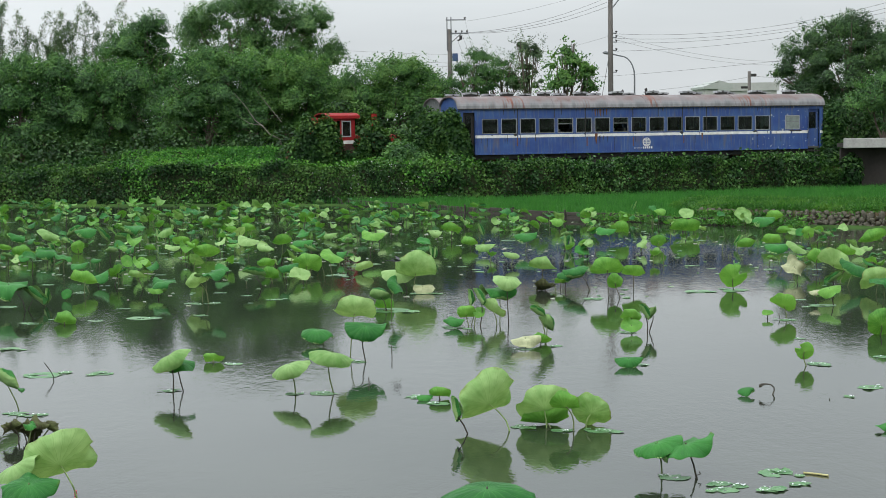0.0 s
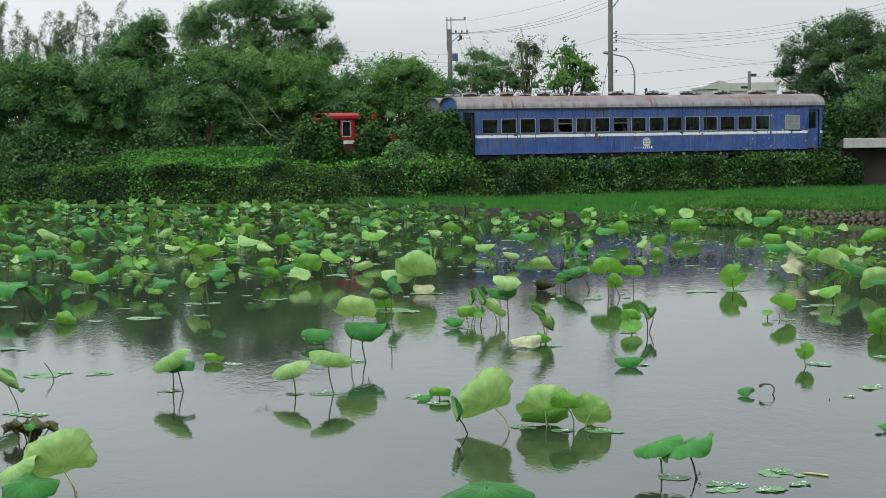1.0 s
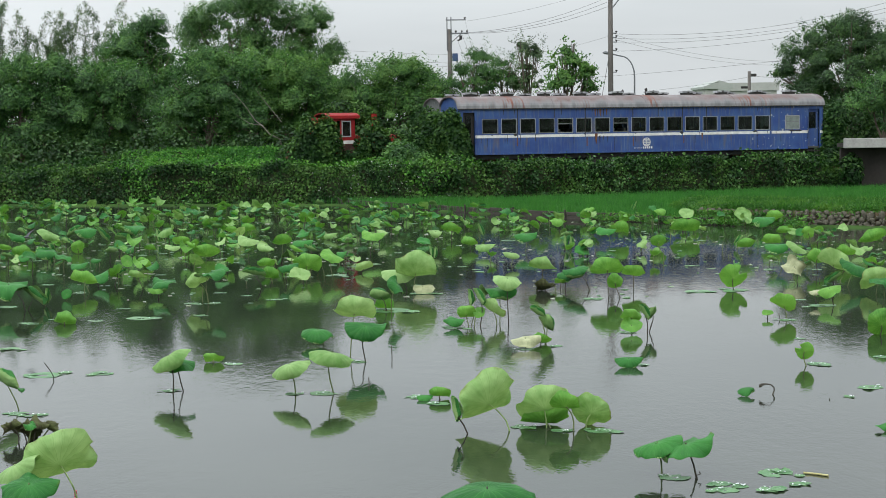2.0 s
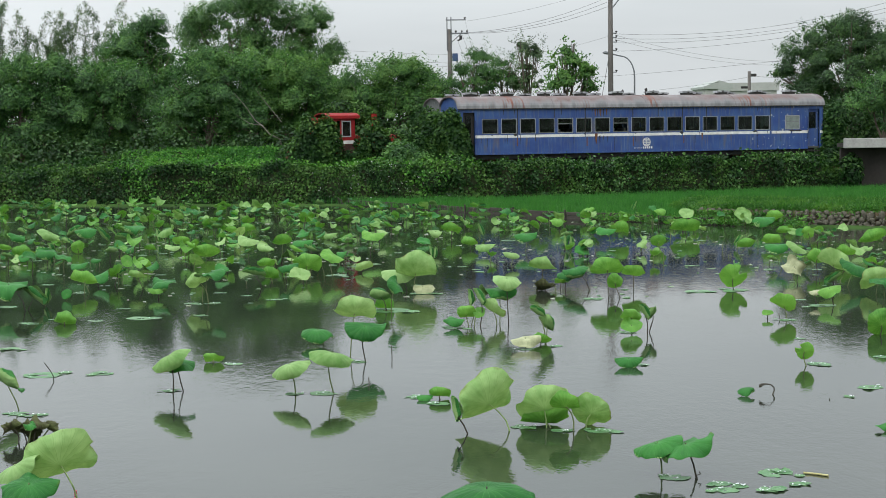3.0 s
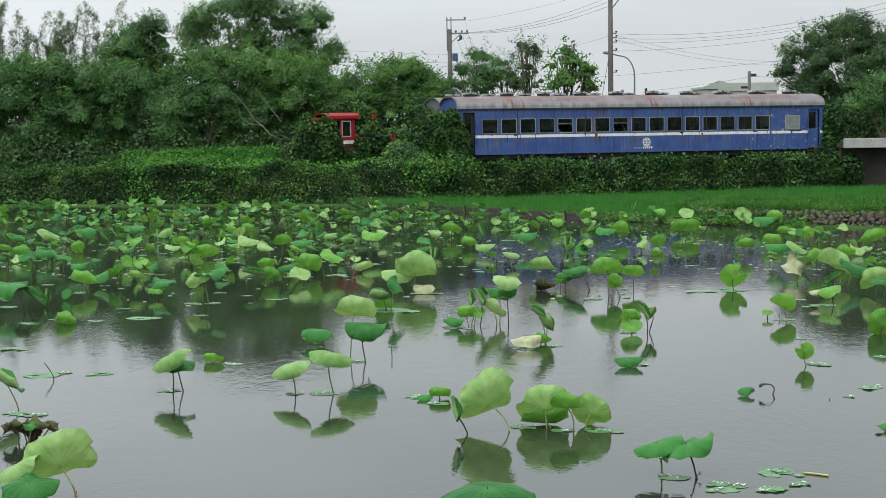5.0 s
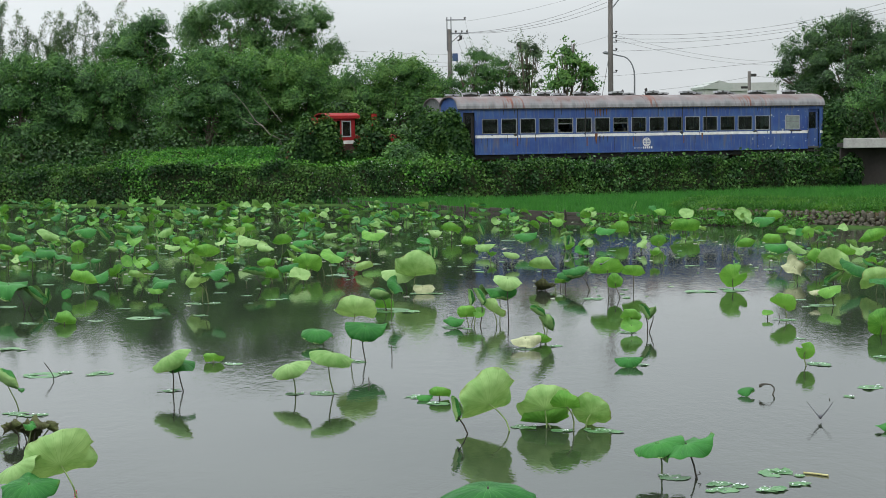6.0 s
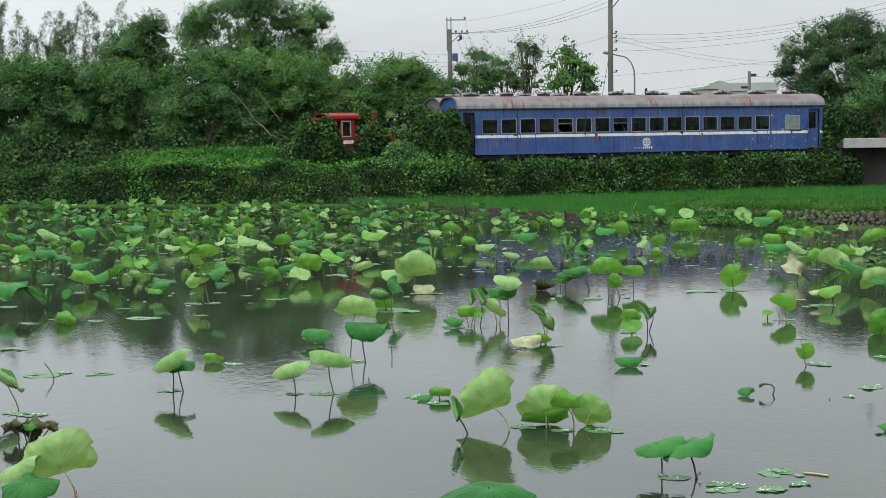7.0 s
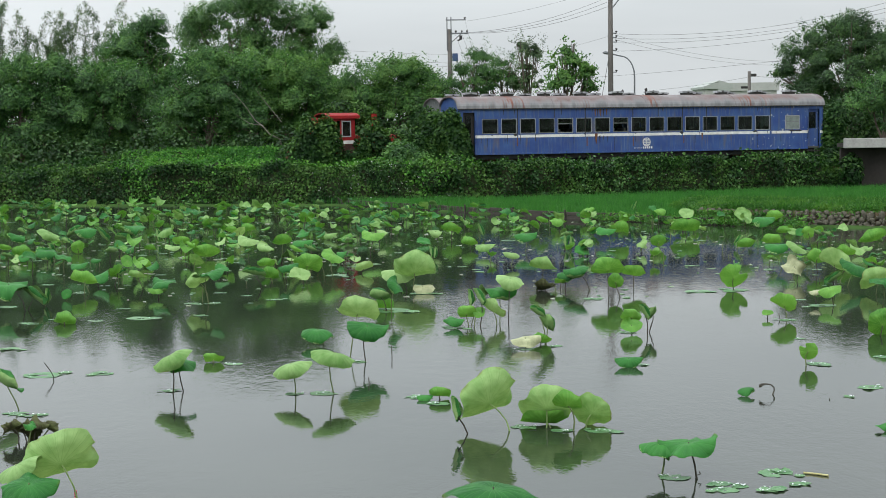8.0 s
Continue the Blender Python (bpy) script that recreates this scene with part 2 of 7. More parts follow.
M = {
    "water": water_material(),
    "soil": simple("muddy_soil", (0.045, 0.035, 0.022), (0.11, 0.085, 0.05), 0.7, 0.9, spec=0.1),
    "ground": simple("grassy_ground", (0.02, 0.045, 0.012), (0.05, 0.10, 0.025), 0.5, 0.95, spec=0.05),
    # a darker soil: shade under the creepers is put into its colour
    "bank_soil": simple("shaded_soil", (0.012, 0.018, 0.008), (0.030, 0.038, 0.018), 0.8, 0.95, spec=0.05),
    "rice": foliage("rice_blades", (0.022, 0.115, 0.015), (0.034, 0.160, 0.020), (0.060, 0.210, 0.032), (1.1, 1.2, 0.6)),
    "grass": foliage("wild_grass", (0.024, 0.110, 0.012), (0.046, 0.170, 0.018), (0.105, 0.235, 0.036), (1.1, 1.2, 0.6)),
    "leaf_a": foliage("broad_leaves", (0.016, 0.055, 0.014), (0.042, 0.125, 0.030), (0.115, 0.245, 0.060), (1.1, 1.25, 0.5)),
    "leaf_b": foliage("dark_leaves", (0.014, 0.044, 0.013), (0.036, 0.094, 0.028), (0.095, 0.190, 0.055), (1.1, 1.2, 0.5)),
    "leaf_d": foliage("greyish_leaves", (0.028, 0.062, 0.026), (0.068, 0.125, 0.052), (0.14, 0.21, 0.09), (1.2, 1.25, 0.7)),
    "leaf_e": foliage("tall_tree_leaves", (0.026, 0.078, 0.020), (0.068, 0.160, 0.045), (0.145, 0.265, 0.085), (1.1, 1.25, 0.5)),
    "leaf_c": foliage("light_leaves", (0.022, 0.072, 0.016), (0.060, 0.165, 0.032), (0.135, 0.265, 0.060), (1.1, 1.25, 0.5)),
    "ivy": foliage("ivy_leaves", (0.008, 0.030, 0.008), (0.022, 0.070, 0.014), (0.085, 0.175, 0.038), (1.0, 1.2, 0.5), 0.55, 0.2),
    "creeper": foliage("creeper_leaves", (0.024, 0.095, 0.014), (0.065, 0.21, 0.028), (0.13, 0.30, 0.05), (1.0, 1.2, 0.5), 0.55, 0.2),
    "bark": simple("bark", (0.05, 0.04, 0.03), (0.16, 0.13, 0.10), 5.0, 0.9, 0, 0.6, (1, 1, 0.25)),
    "lotus_top": lotus_surface("lotus_leaf_upper", (0.011, 0.085, 0.018), (0.042, 0.205, 0.036), (0.10, 0.30, 0.08), 0.5, (1.2, 1.3, 0.5), 0.22),
    "lotus_under": lotus_surface("lotus_leaf_underside", (0.085, 0.22, 0.040), (0.31, 0.47, 0.19), (0.13, 0.25, 0.07), 0.6, (1.35, 1.4, 0.8), 0.24),
    "lotus_young": lotus_surface("lotus_leaf_young", (0.042, 0.165, 0.020), (0.155, 0.36, 0.065), (0.30, 0.48, 0.16), 0.55, (1.4, 1.4, 0.7), 0.26),
    "lotus_dead": simple("withered_leaf", (0.028, 0.012, 0.009), (0.075, 0.105, 0.022), 14.0, 0.8, 0, 0.6),
    "lotus_pale": simple("bleached_leaf", (0.20, 0.23, 0.11), (0.40, 0.42, 0.25), 8.0, 0.7),
    "pad": lotus_surface("floating_pad", (0.050, 0.150, 0.060), (0.14, 0.29, 0.125), (0.16, 0.31, 0.14), 0.35, (1.0, 1.1, 0.6), 0.1),
    "stem": simple("lotus_stalk", (0.06, 0.09, 0.03), (0.16, 0.20, 0.07), 9.0, 0.7),
    "stem_light": simple("fresh_lotus_stalk", (0.13, 0.20, 0.06), (0.26, 0.36, 0.13), 9.0, 0.6),
    "petal": simple("white_petals", (0.6, 0.6, 0.58), (0.8, 0.8, 0.78), 9.0, 0.6),
    "straw": simple("straw_stalk", (0.30, 0.28, 0.11), (0.45, 0.42, 0.20), 9.0, 0.7),
    "stem_dark": simple("dark_stalk", (0.02, 0.018, 0.012), (0.06, 0.05, 0.03), 9.0, 0.7),
    "blue": train_paint("faded_blue_paint", (0.015, 0.046, 0.190), (0.035, 0.088, 0.240), 0.05),
    "white": simple("dirty_white_paint", (0.48, 0.48, 0.45), (0.76, 0.77, 0.75), 3.5, 0.6),
    "dark_metal": simple("grimy_black_metal", (0.010, 0.010, 0.010), (0.035, 0.032, 0.028), 4.0, 0.7),
    "frame_metal": simple("dull_aluminium", (0.20, 0.21, 0.22), (0.42, 0.43, 0.44), 8.0, 0.45, 0.5),
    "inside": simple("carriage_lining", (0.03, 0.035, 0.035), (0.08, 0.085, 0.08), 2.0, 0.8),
    "glass": glass("dusty_glass", (0.42, 0.48, 0.47)),
    "rust": simple("rusty_steel", (0.07, 0.03, 0.015), (0.20, 0.08, 0.035), 5.0, 0.85),
    "red": simple("faded_red_paint", (0.15, 0.006, 0.008), (0.30, 0.012, 0.012), 1.6, 0.6, 0, 0.15, (2, 2, 0.6), spec=0.25),
    "brown": simple("dark_brown_rust", (0.022, 0.010, 0.008), (0.075, 0.030, 0.020), 5.0, 0.85),
    "concrete": simple("weathered_concrete", (0.22, 0.22, 0.21), (0.42, 0.42, 0.40), 1.6, 0.85),
    # shade of the recess below the platform is put into this colour
    "concrete_dark": simple("recess_shade_concrete", (0.014, 0.012, 0.010), (0.040, 0.034, 0.030), 0.8, 0.9),
    "stone": simple("field_stone", (0.020, 0.022, 0.014), (0.115, 0.105, 0.075), 5.0, 0.85, 0, 0.5),
    "timber": simple("old_timber", (0.022, 0.019, 0.015), (0.065, 0.056, 0.046), 3.0, 0.9, 0, 0.5, (0.3, 1, 1)),
    "house": simple("pale_house_wall", (0.30, 0.31, 0.29), (0.42, 0.43, 0.40), 0.5, 0.8),
    "house_green": simple("green_sheet_metal", (0.26, 0.29, 0.26), (0.34, 0.36, 0.33), 1.0, 0.5),
    "pole_concrete": simple("dark_weathered_concrete", (0.055, 0.05, 0.045), (0.14, 0.13, 0.12), 2.0, 0.9, 0, 0.3, (1, 1, 0.3)),
    "train_frame": simple("tarnished_aluminium", (0.10, 0.105, 0.11), (0.24, 0.245, 0.25), 8.0, 0.5, 0.4),
    "lamp_metal": simple("galvanised_steel", (0.13, 0.14, 0.15), (0.22, 0.23, 0.24), 5.0, 0.5, 0.4),
    "wire": simple("cable_sheath", (0.03, 0.03, 0.03), (0.06, 0.06, 0.06), 2.0, 0.6),
    "blue_box": simple("blue_enamel", (0.03, 0.06, 0.14), (0.05, 0.09, 0.20), 3.0, 0.4),
    "feather": simple("swallow_feather", (0.008, 0.009, 0.014), (0.03, 0.03, 0.04), 20.0, 0.5),
    "belly": simple("pale_belly", (0.45, 0.42, 0.38), (0.62, 0.58, 0.52), 20.0, 0.7),
    "drop": None,
}


def roof_material():
    n = Nodes("rusted_tin_roof")
    v = n.coords("Object")
    along = n.noise(n.coords("Object", (1.6, 0.25, 0.25)), 2.0, 5.0)
    cloud = n.noise(v, 0.8, 5.0)
    sep = n.add("SeparateXYZ", Vector=n.coords("Object"))
    level = n.math("MULTIPLY", n.math("SUBTRACT", sep.outputs["Z"], EAVE), 1.5)
    high = n.ramp(n.math("ADD", level, n.math("MULTIPLY", n.math("SUBTRACT", along, 0.5), 0.9)), (0.28, g(0.0)), (0.62, g(1.0)))
    col = n.mix(n.ramp(along, (0.4, g(0.0)), (0.7, g(1.0))), (0.15, 0.15, 0.155), (0.29, 0.29, 0.295))
    rust = n.math("MULTIPLY", n.ramp(cloud, (0.36, g(0.45)), (0.6, g(0.95))), high)
    col = n.mix(rust, col, (0.105, 0.058, 0.050))
    run = n.math("MULTIPLY", n.ramp(n.noise(n.coords("Object", (1.0, 0.12, 0.12)), 7.0, 3.0), (0.5, g(0.0)), (0.6, g(1.0))), n.ramp(n.noise(n.coords("Object", (1, 0.05, 0.05)), 0.55, 2.0), (0.5, g(0.0)), (0.62, g(1.0))))
    col = n.mix(n.math("MULTIPLY", run, 0.85), col, (0.15, 0.036, 0.014))
    p = n.add("BsdfPrincipled", Base_Color=col, Roughness=0.55, Metallic=0.15, Normal=n.bump(along, 0.15, 0.02))
    return n.done(p.outputs["BSDF"])


def drop_material():
    n = Nodes("water_drop")
    p = n.add("BsdfPrincipled", Base_Color=(0.75, 0.8, 0.8, 1), Roughness=0.05, IOR=1.33)
    return n.done(p.outputs["BSDF"])


M["roof"], M["drop"] = roof_material(), drop_material()


# ---- mesh helpers ----
def part(name, bm, material, parent=None, label="", smooth=False):
    """Links a bmesh as one mesh object under a thing or part."""
    me = bpy.data.meshes.new(name)
    bm.to_mesh(me)
    bm.free()
    mats = material if isinstance(material, (list, tuple)) else [material]
    for m in mats:
        me.materials.append(m)
    if smooth:
        me.polygons.foreach_set("use_smooth", [True] * len(me.polygons))
    ob = new(name, me)
    if parent is not None:
        ob.parent = parent
    if label:
        ob["label"] = label
    return ob


def empty(name, m, label, category, group="", kind=""):
    ob = new(name)
    ob.empty_display_size = 0.2
    ob.matrix_basis = m
    return tagged(ob, label, category, group, kind)


def box(bm, x0, x1, y0, y1, z0, z1, bevel=0.0):
    made = bmesh.ops.create_cube(bm, size=1.0, matrix=Matrix.Translation(((x0 + x1) / 2, (y0 + y1) / 2, (z0 + z1) / 2)) @ Matrix.Diagonal((x1 - x0, y1 - y0, z1 - z0, 1)))
    if bevel:
        edges = {e for v in made["verts"] for e in v.link_edges}
        bmesh.ops.bevel(bm, geom=list(edges), offset=bevel, segments=2, affect="EDGES", profile=0.6)
    return bm


def boxed(x0, x1, y0, y1, z0, z1, bevel=0.0):
    return box(bmesh.new(), x0, x1, y0, y1, z0, z1, bevel)


def tube(bm, points, radii, sides=8, cap=True):
    """A tapered tube along points."""
    pts = [Vector(p) for p in points]
    rings = []
    side = None
    for i, p in enumerate(pts):
        d = (pts[min(i + 1, len(pts) - 1)] - pts[max(i - 1, 0)]).normalized()
        side = d.cross(Vector((0.31, 0.95, 0.05)) if abs(d.y) < 0.9 else Vector((1, 0, 0.1))).normalized() if side is None else (side - d * side.dot(d)).normalized()
        up = d.cross(side)
        r = radii[i] if isinstance(radii, (list, tuple)) else radii
        rings.append([bm.verts.new(p + (side * math.cos(a) + up * math.sin(a)) * r) for a in [2 * math.pi * k / sides for k in range(sides)]])
    for a, b in zip(rings, rings[1:]):
        for k in range(sides):
            bm.faces.new((a[k], a[(k + 1) % sides], b[(k + 1) % sides], b[k]))
    if cap:
        bm.faces.new(rings[0][::-1])
        bm.faces.new(rings[-1])
    return bm


def prism(bm, outline, depth_axis, d0, d1):
    """Pushes a flat outline (pairs) along an axis (0, 1, 2)."""
    def at(p, d):
        q = list(p)
        q.insert(depth_axis, d)
        return bm.verts.new(q)
    a, b = [at(p, d0) for p in outline], [at(p, d1) for p in outline]
    n = len(outline)
    bm.faces.new(a)
    bm.faces.new(b[::-1])
    for i in range(n):
        bm.faces.new((a[i], b[i], b[(i + 1) % n], a[(i + 1) % n]))
    bmesh.ops.recalc_face_normals(bm, faces=bm.faces[:])
    return bm


def sprays(name, centres, normals, sizes, material, rng, slim=0.55, parent=None, droop=0.0):
    """One mesh of many small leaves: each a folded pair of triangles on both sides of its midrib."""
    n = len(centres)
    nrm = normals / np.maximum(np.linalg.norm(normals, axis=1, keepdims=True), 1e-6)
    rand = rng.normal(size=(n, 3))
    rand[:, 2] -= droop
    along = rand - nrm * (rand * nrm).sum(1, keepdims=True)
    along /= np.maximum(np.linalg.norm(along, axis=1, keepdims=True), 1e-6)
    side = np.cross(nrm, along)
    s = sizes[:, None]
    base, tip = centres - along * s * 0.5, centres + along * s * 0.5
    lift = nrm * s * 0.12
    left = centres - along * s * 0.06 + side * s * slim * 0.5 + lift
    right = centres - along * s * 0.06 - side * s * slim * 0.5 + lift
    verts = np.stack([base, right, tip, left], 1).reshape(-1, 3)
    idx = np.arange(n)[:, None] * 4
    faces = np.concatenate([idx + [0, 1, 2], idx + [0, 2, 3]], 1).reshape(-1)
    me = bpy.data.meshes.new(name)
    me.vertices.add(n * 4)
    me.vertices.foreach_set("co", verts.astype(np.float32).ravel())
    me.loops.add(n * 6)
    me.loops.foreach_set("vertex_index", faces.astype(np.int32))
    me.polygons.add(n * 2)
    me.polygons.foreach_set("loop_start", np.arange(0, n * 6, 3, dtype=np.int32))
    me.update(calc_edges=True)
    me.validate()
    me.materials.append(material)
    ob = new(name, me)
    if parent is not None:
        ob.parent = parent
    return ob


# ---- ground, pond, bank ----
def piecewise(x, pts):
    return float(np.interp(x, [p[0] for p in pts], [p[1] for p in pts]))


SHORE = [(-60, 88.0), (-21, 83.6), (-5, 80.4), (4.7, 67.9), (8.7, 63.8), (11.0, 61.6), (15.0, 59.2), (40, 52.0)]   # far shore of the pond: x, y
FOOT = [(-60, 89.5), (-21, 84.4), (-5, 81.3), (3, 81.2), (14.2, 86.0), (18.6, 88.0), (45, 96.0)]                  # foot of the overgrown bank


def smooth(a):
    a = min(max(a, 0.0), 1.0)
    return a * a * (3 - 2 * a)


def ground_height(x, y):
    """One sheet: pond bed, paddy, and the plain beyond."""
    back, near = piecewise(x, SHORE) - y, y - 9.0
    inside = min(back, near, x + 55.0, 42.0 - x)
    z = 0.07 if inside < 0 else 0.07 - 0.6 * smooth(inside / 0.35)
    if y < 9.0:
        z += 2.25 * smooth((9.0 - y) / 6.0)
    return z + 0.02 * noise.noise((x * 0.4, y * 0.4, 0))


def make_ground():
    xs = [-1600, -800, -400, -220, -130, -90, -70] + [-60 + 1.5 * i for i in range(80)] + [62, 75, 100, 150, 260, 480, 900, 1600]
    ys = [-400, -150, -60, -25, -10, -4, 0, 2, 4, 6, 7.5, 8.5, 9, 9.5, 11] + [14 + 4 * i for i in range(9)] + [50 + 0.5 * i for i in range(90)] + [97, 102, 110, 125, 150, 200, 300, 500, 900, 1500, 2600]
    bm = bmesh.new()
    grid = [[bm.verts.new((x, y, ground_height(x, y))) for x in xs] for y in ys]
    for a, b in zip(grid, grid[1:]):
        for i in range(len(xs) - 1):
            bm.faces.new((a[i], a[i + 1], b[i + 1], b[i]))
    tagged(part("ground", bm, M["ground"], smooth=True), "green overgrown plain round the pond", "ground", kind="structure")
    bm = bmesh.new()
    bmesh.ops.create_grid(bm, x_segments=2, y_segments=2, size=1.0, matrix=pose(-6.5, 48.5, 0) @ Matrix.Diagonal((49.0, 40.0, 1, 1)))
    tagged(part("water", bm, M["water"]), "calm grey pond water mirroring trees and sky", "water", kind="structure")


make_ground()


def bank_point(s, u):
    """A point of the overgrown bank: s is x along its foot, u metres behind the foot."""
    y = piecewise(s, FOOT) + u
    front = 1.62 * smooth(u / 0.5) ** 0.8
    left = 0.62 * smooth((u - 0.5) / 6.0) * smooth((s + 26) / 11.0) - 0.35 * smooth((-12 - s) / 8.0) * smooth(u / 0.5)
    right = -0.15 * smooth((u - 0.3) / 0.9) - 1.25 * smooth((u - 2.0) / 1.2)
    k = smooth((s + 2.5) / 5.0)
    taper = smooth((19.6 - s) / 0.9)
    z = 0.02 + (front + left * (1 - k) + right * k) * (0.35 + 0.65 * taper)
    wob = noise.noise((s * 0.45, u * 0.8, 3.1)) * 0.34 + noise.noise((s * 1.3, u * 1.5, 9.1)) * 0.22 + noise.noise((s * 2.9, u * 2.6, 4.4)) * 0.13
    bulge = noise.noise((s * 0.8, u * 1.1 + z, 6.2)) * 0.32 + noise.noise((s * 2.1, z * 2.0, 1.7)) * 0.16
    return Vector((s, y - bulge * smooth(u / 0.25), max(z + wob * smooth(u / 0.5), -0.05)))


def make_bank():
    us = [0, 0.12, 0.25, 0.4, 0.6, 0.85, 1.1, 1.5, 2.0, 2.6, 3.4, 4.4, 5.6, 7.0, 9.0, 13.0, 20.0]
    bm = bmesh.new()
    grid = [[bm.verts.new(bank_point(-45 + 0.5 * i, u)) for i in range(131)] for u in us]
    for a, b in zip(grid, grid[1:]):
        for i in range(130):
            bm.faces.new((a[i], a[i + 1], b[i + 1], b[i]))
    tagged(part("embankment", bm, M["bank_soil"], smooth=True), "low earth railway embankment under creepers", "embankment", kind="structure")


make_bank()


def bank_leaves(name, count, s0, s1, u0, u1, size, material, label, seed, power=1.0, lift=0.1, patchy=-9.0):
    rng = np.random.default_rng(seed)
    pts, nrm = [], []
    for i in range(count):
        s, u = rng.uniform(s0, s1), u0 + (u1 - u0) * rng.uniform() ** power
        if noise.noise((s * 0.75, u * 1.3, seed)) < patchy:
            continue
        p = bank_point(s, u)
        du, ds = bank_point(s, u + 0.06) - p, bank_point(s + 0.06, u) - p
        n = ds.cross(du)
        n.normalize()
        pts.append(p + n * abs(rng.normal()) * lift)
        nrm.append(n)
    count = len(pts)
    nrm = np.array(nrm) + rng.normal(size=(count, 3)) * 0.7
    ob = sprays(name, np.array(pts), nrm, rng.uniform(size * 0.6, size * 1.35, count), material, rng, 0.8, droop=0.5)
    return tagged(ob, label, "creeper", kind="stuff")


# light on the bank top is put into the brighter leaf colour
bank_leaves("creeper_leaves", 26000, -16, -0.5, 0.6, 8.5, 0.125, M["creeper"], "bright green creepers carpeting the top of the bank", 11, 1.0)
# the grove's shade and the bank front's are put into the darker leaves
bank_leaves("creeper_leaves", 15000, -28, -14.5, 0.4, 8.5, 0.15, M["ivy"], "creepers beside the grove, its shade put into their dark green", 15)
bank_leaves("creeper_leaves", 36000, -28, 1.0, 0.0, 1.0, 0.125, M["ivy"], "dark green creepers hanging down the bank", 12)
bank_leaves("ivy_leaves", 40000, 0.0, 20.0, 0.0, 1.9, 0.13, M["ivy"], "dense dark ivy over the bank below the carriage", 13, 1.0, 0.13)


bank_leaves("creeper_leaves", 9000, -15, 1.5, 0.05, 1.3, 0.13, M["creeper"], "bright young creeper shoots spilling down the bank", 16, 1.0, 0.2, 0.12)
bank_leaves("ivy_leaves", 15000, 0.5, 20.0, 0.0, 1.9, 0.14, M["leaf_a"], "lighter green leaves in patches over the ivy", 17, 1.0, 0.22, 0.15)
bank_leaves("dry_leaves", 3000, -28, 20.0, 0.0, 1.2, 0.10, M["lotus_dead"], "brown dead leaves caught among the creepers", 18, 1.0, 0.12, 0.2)
tagged(bank_leaves("white_flowers", 420, -19, 20, 0.05, 1.6, 0.04, M["petal"], "tiny white flowers scattered over the creepers", 19, 1.0, 0.2), category="flowers")
tagged(bank_leaves("white_flowers", 620, -6.0, 0.5, 0.05, 1.6, 0.045, M["petal"], "tiny white flowers sprinkled over the creepers", 14, 1.0, 0.16), category="flowers")


def bank_grass():
    rng = np.random.default_rng(19)
    P = np.array([bank_point(s, u) for s, u in zip(rng.normal(-8.0, 3.2, 5200), rng.uniform(2.0, 6.5, 5200))])
    P[:, 2] += rng.uniform(0.02, 0.22, len(P))
    ob = sprays("grass", P, rng.normal(size=P.shape) * np.array([1, 1, 0.3]), rng.uniform(0.18, 0.42, len(P)), M["rice"], rng, 0.10)
    tagged(ob, "fresh green grass tufts on top of the bank", "grass", kind="stuff")


bank_grass()


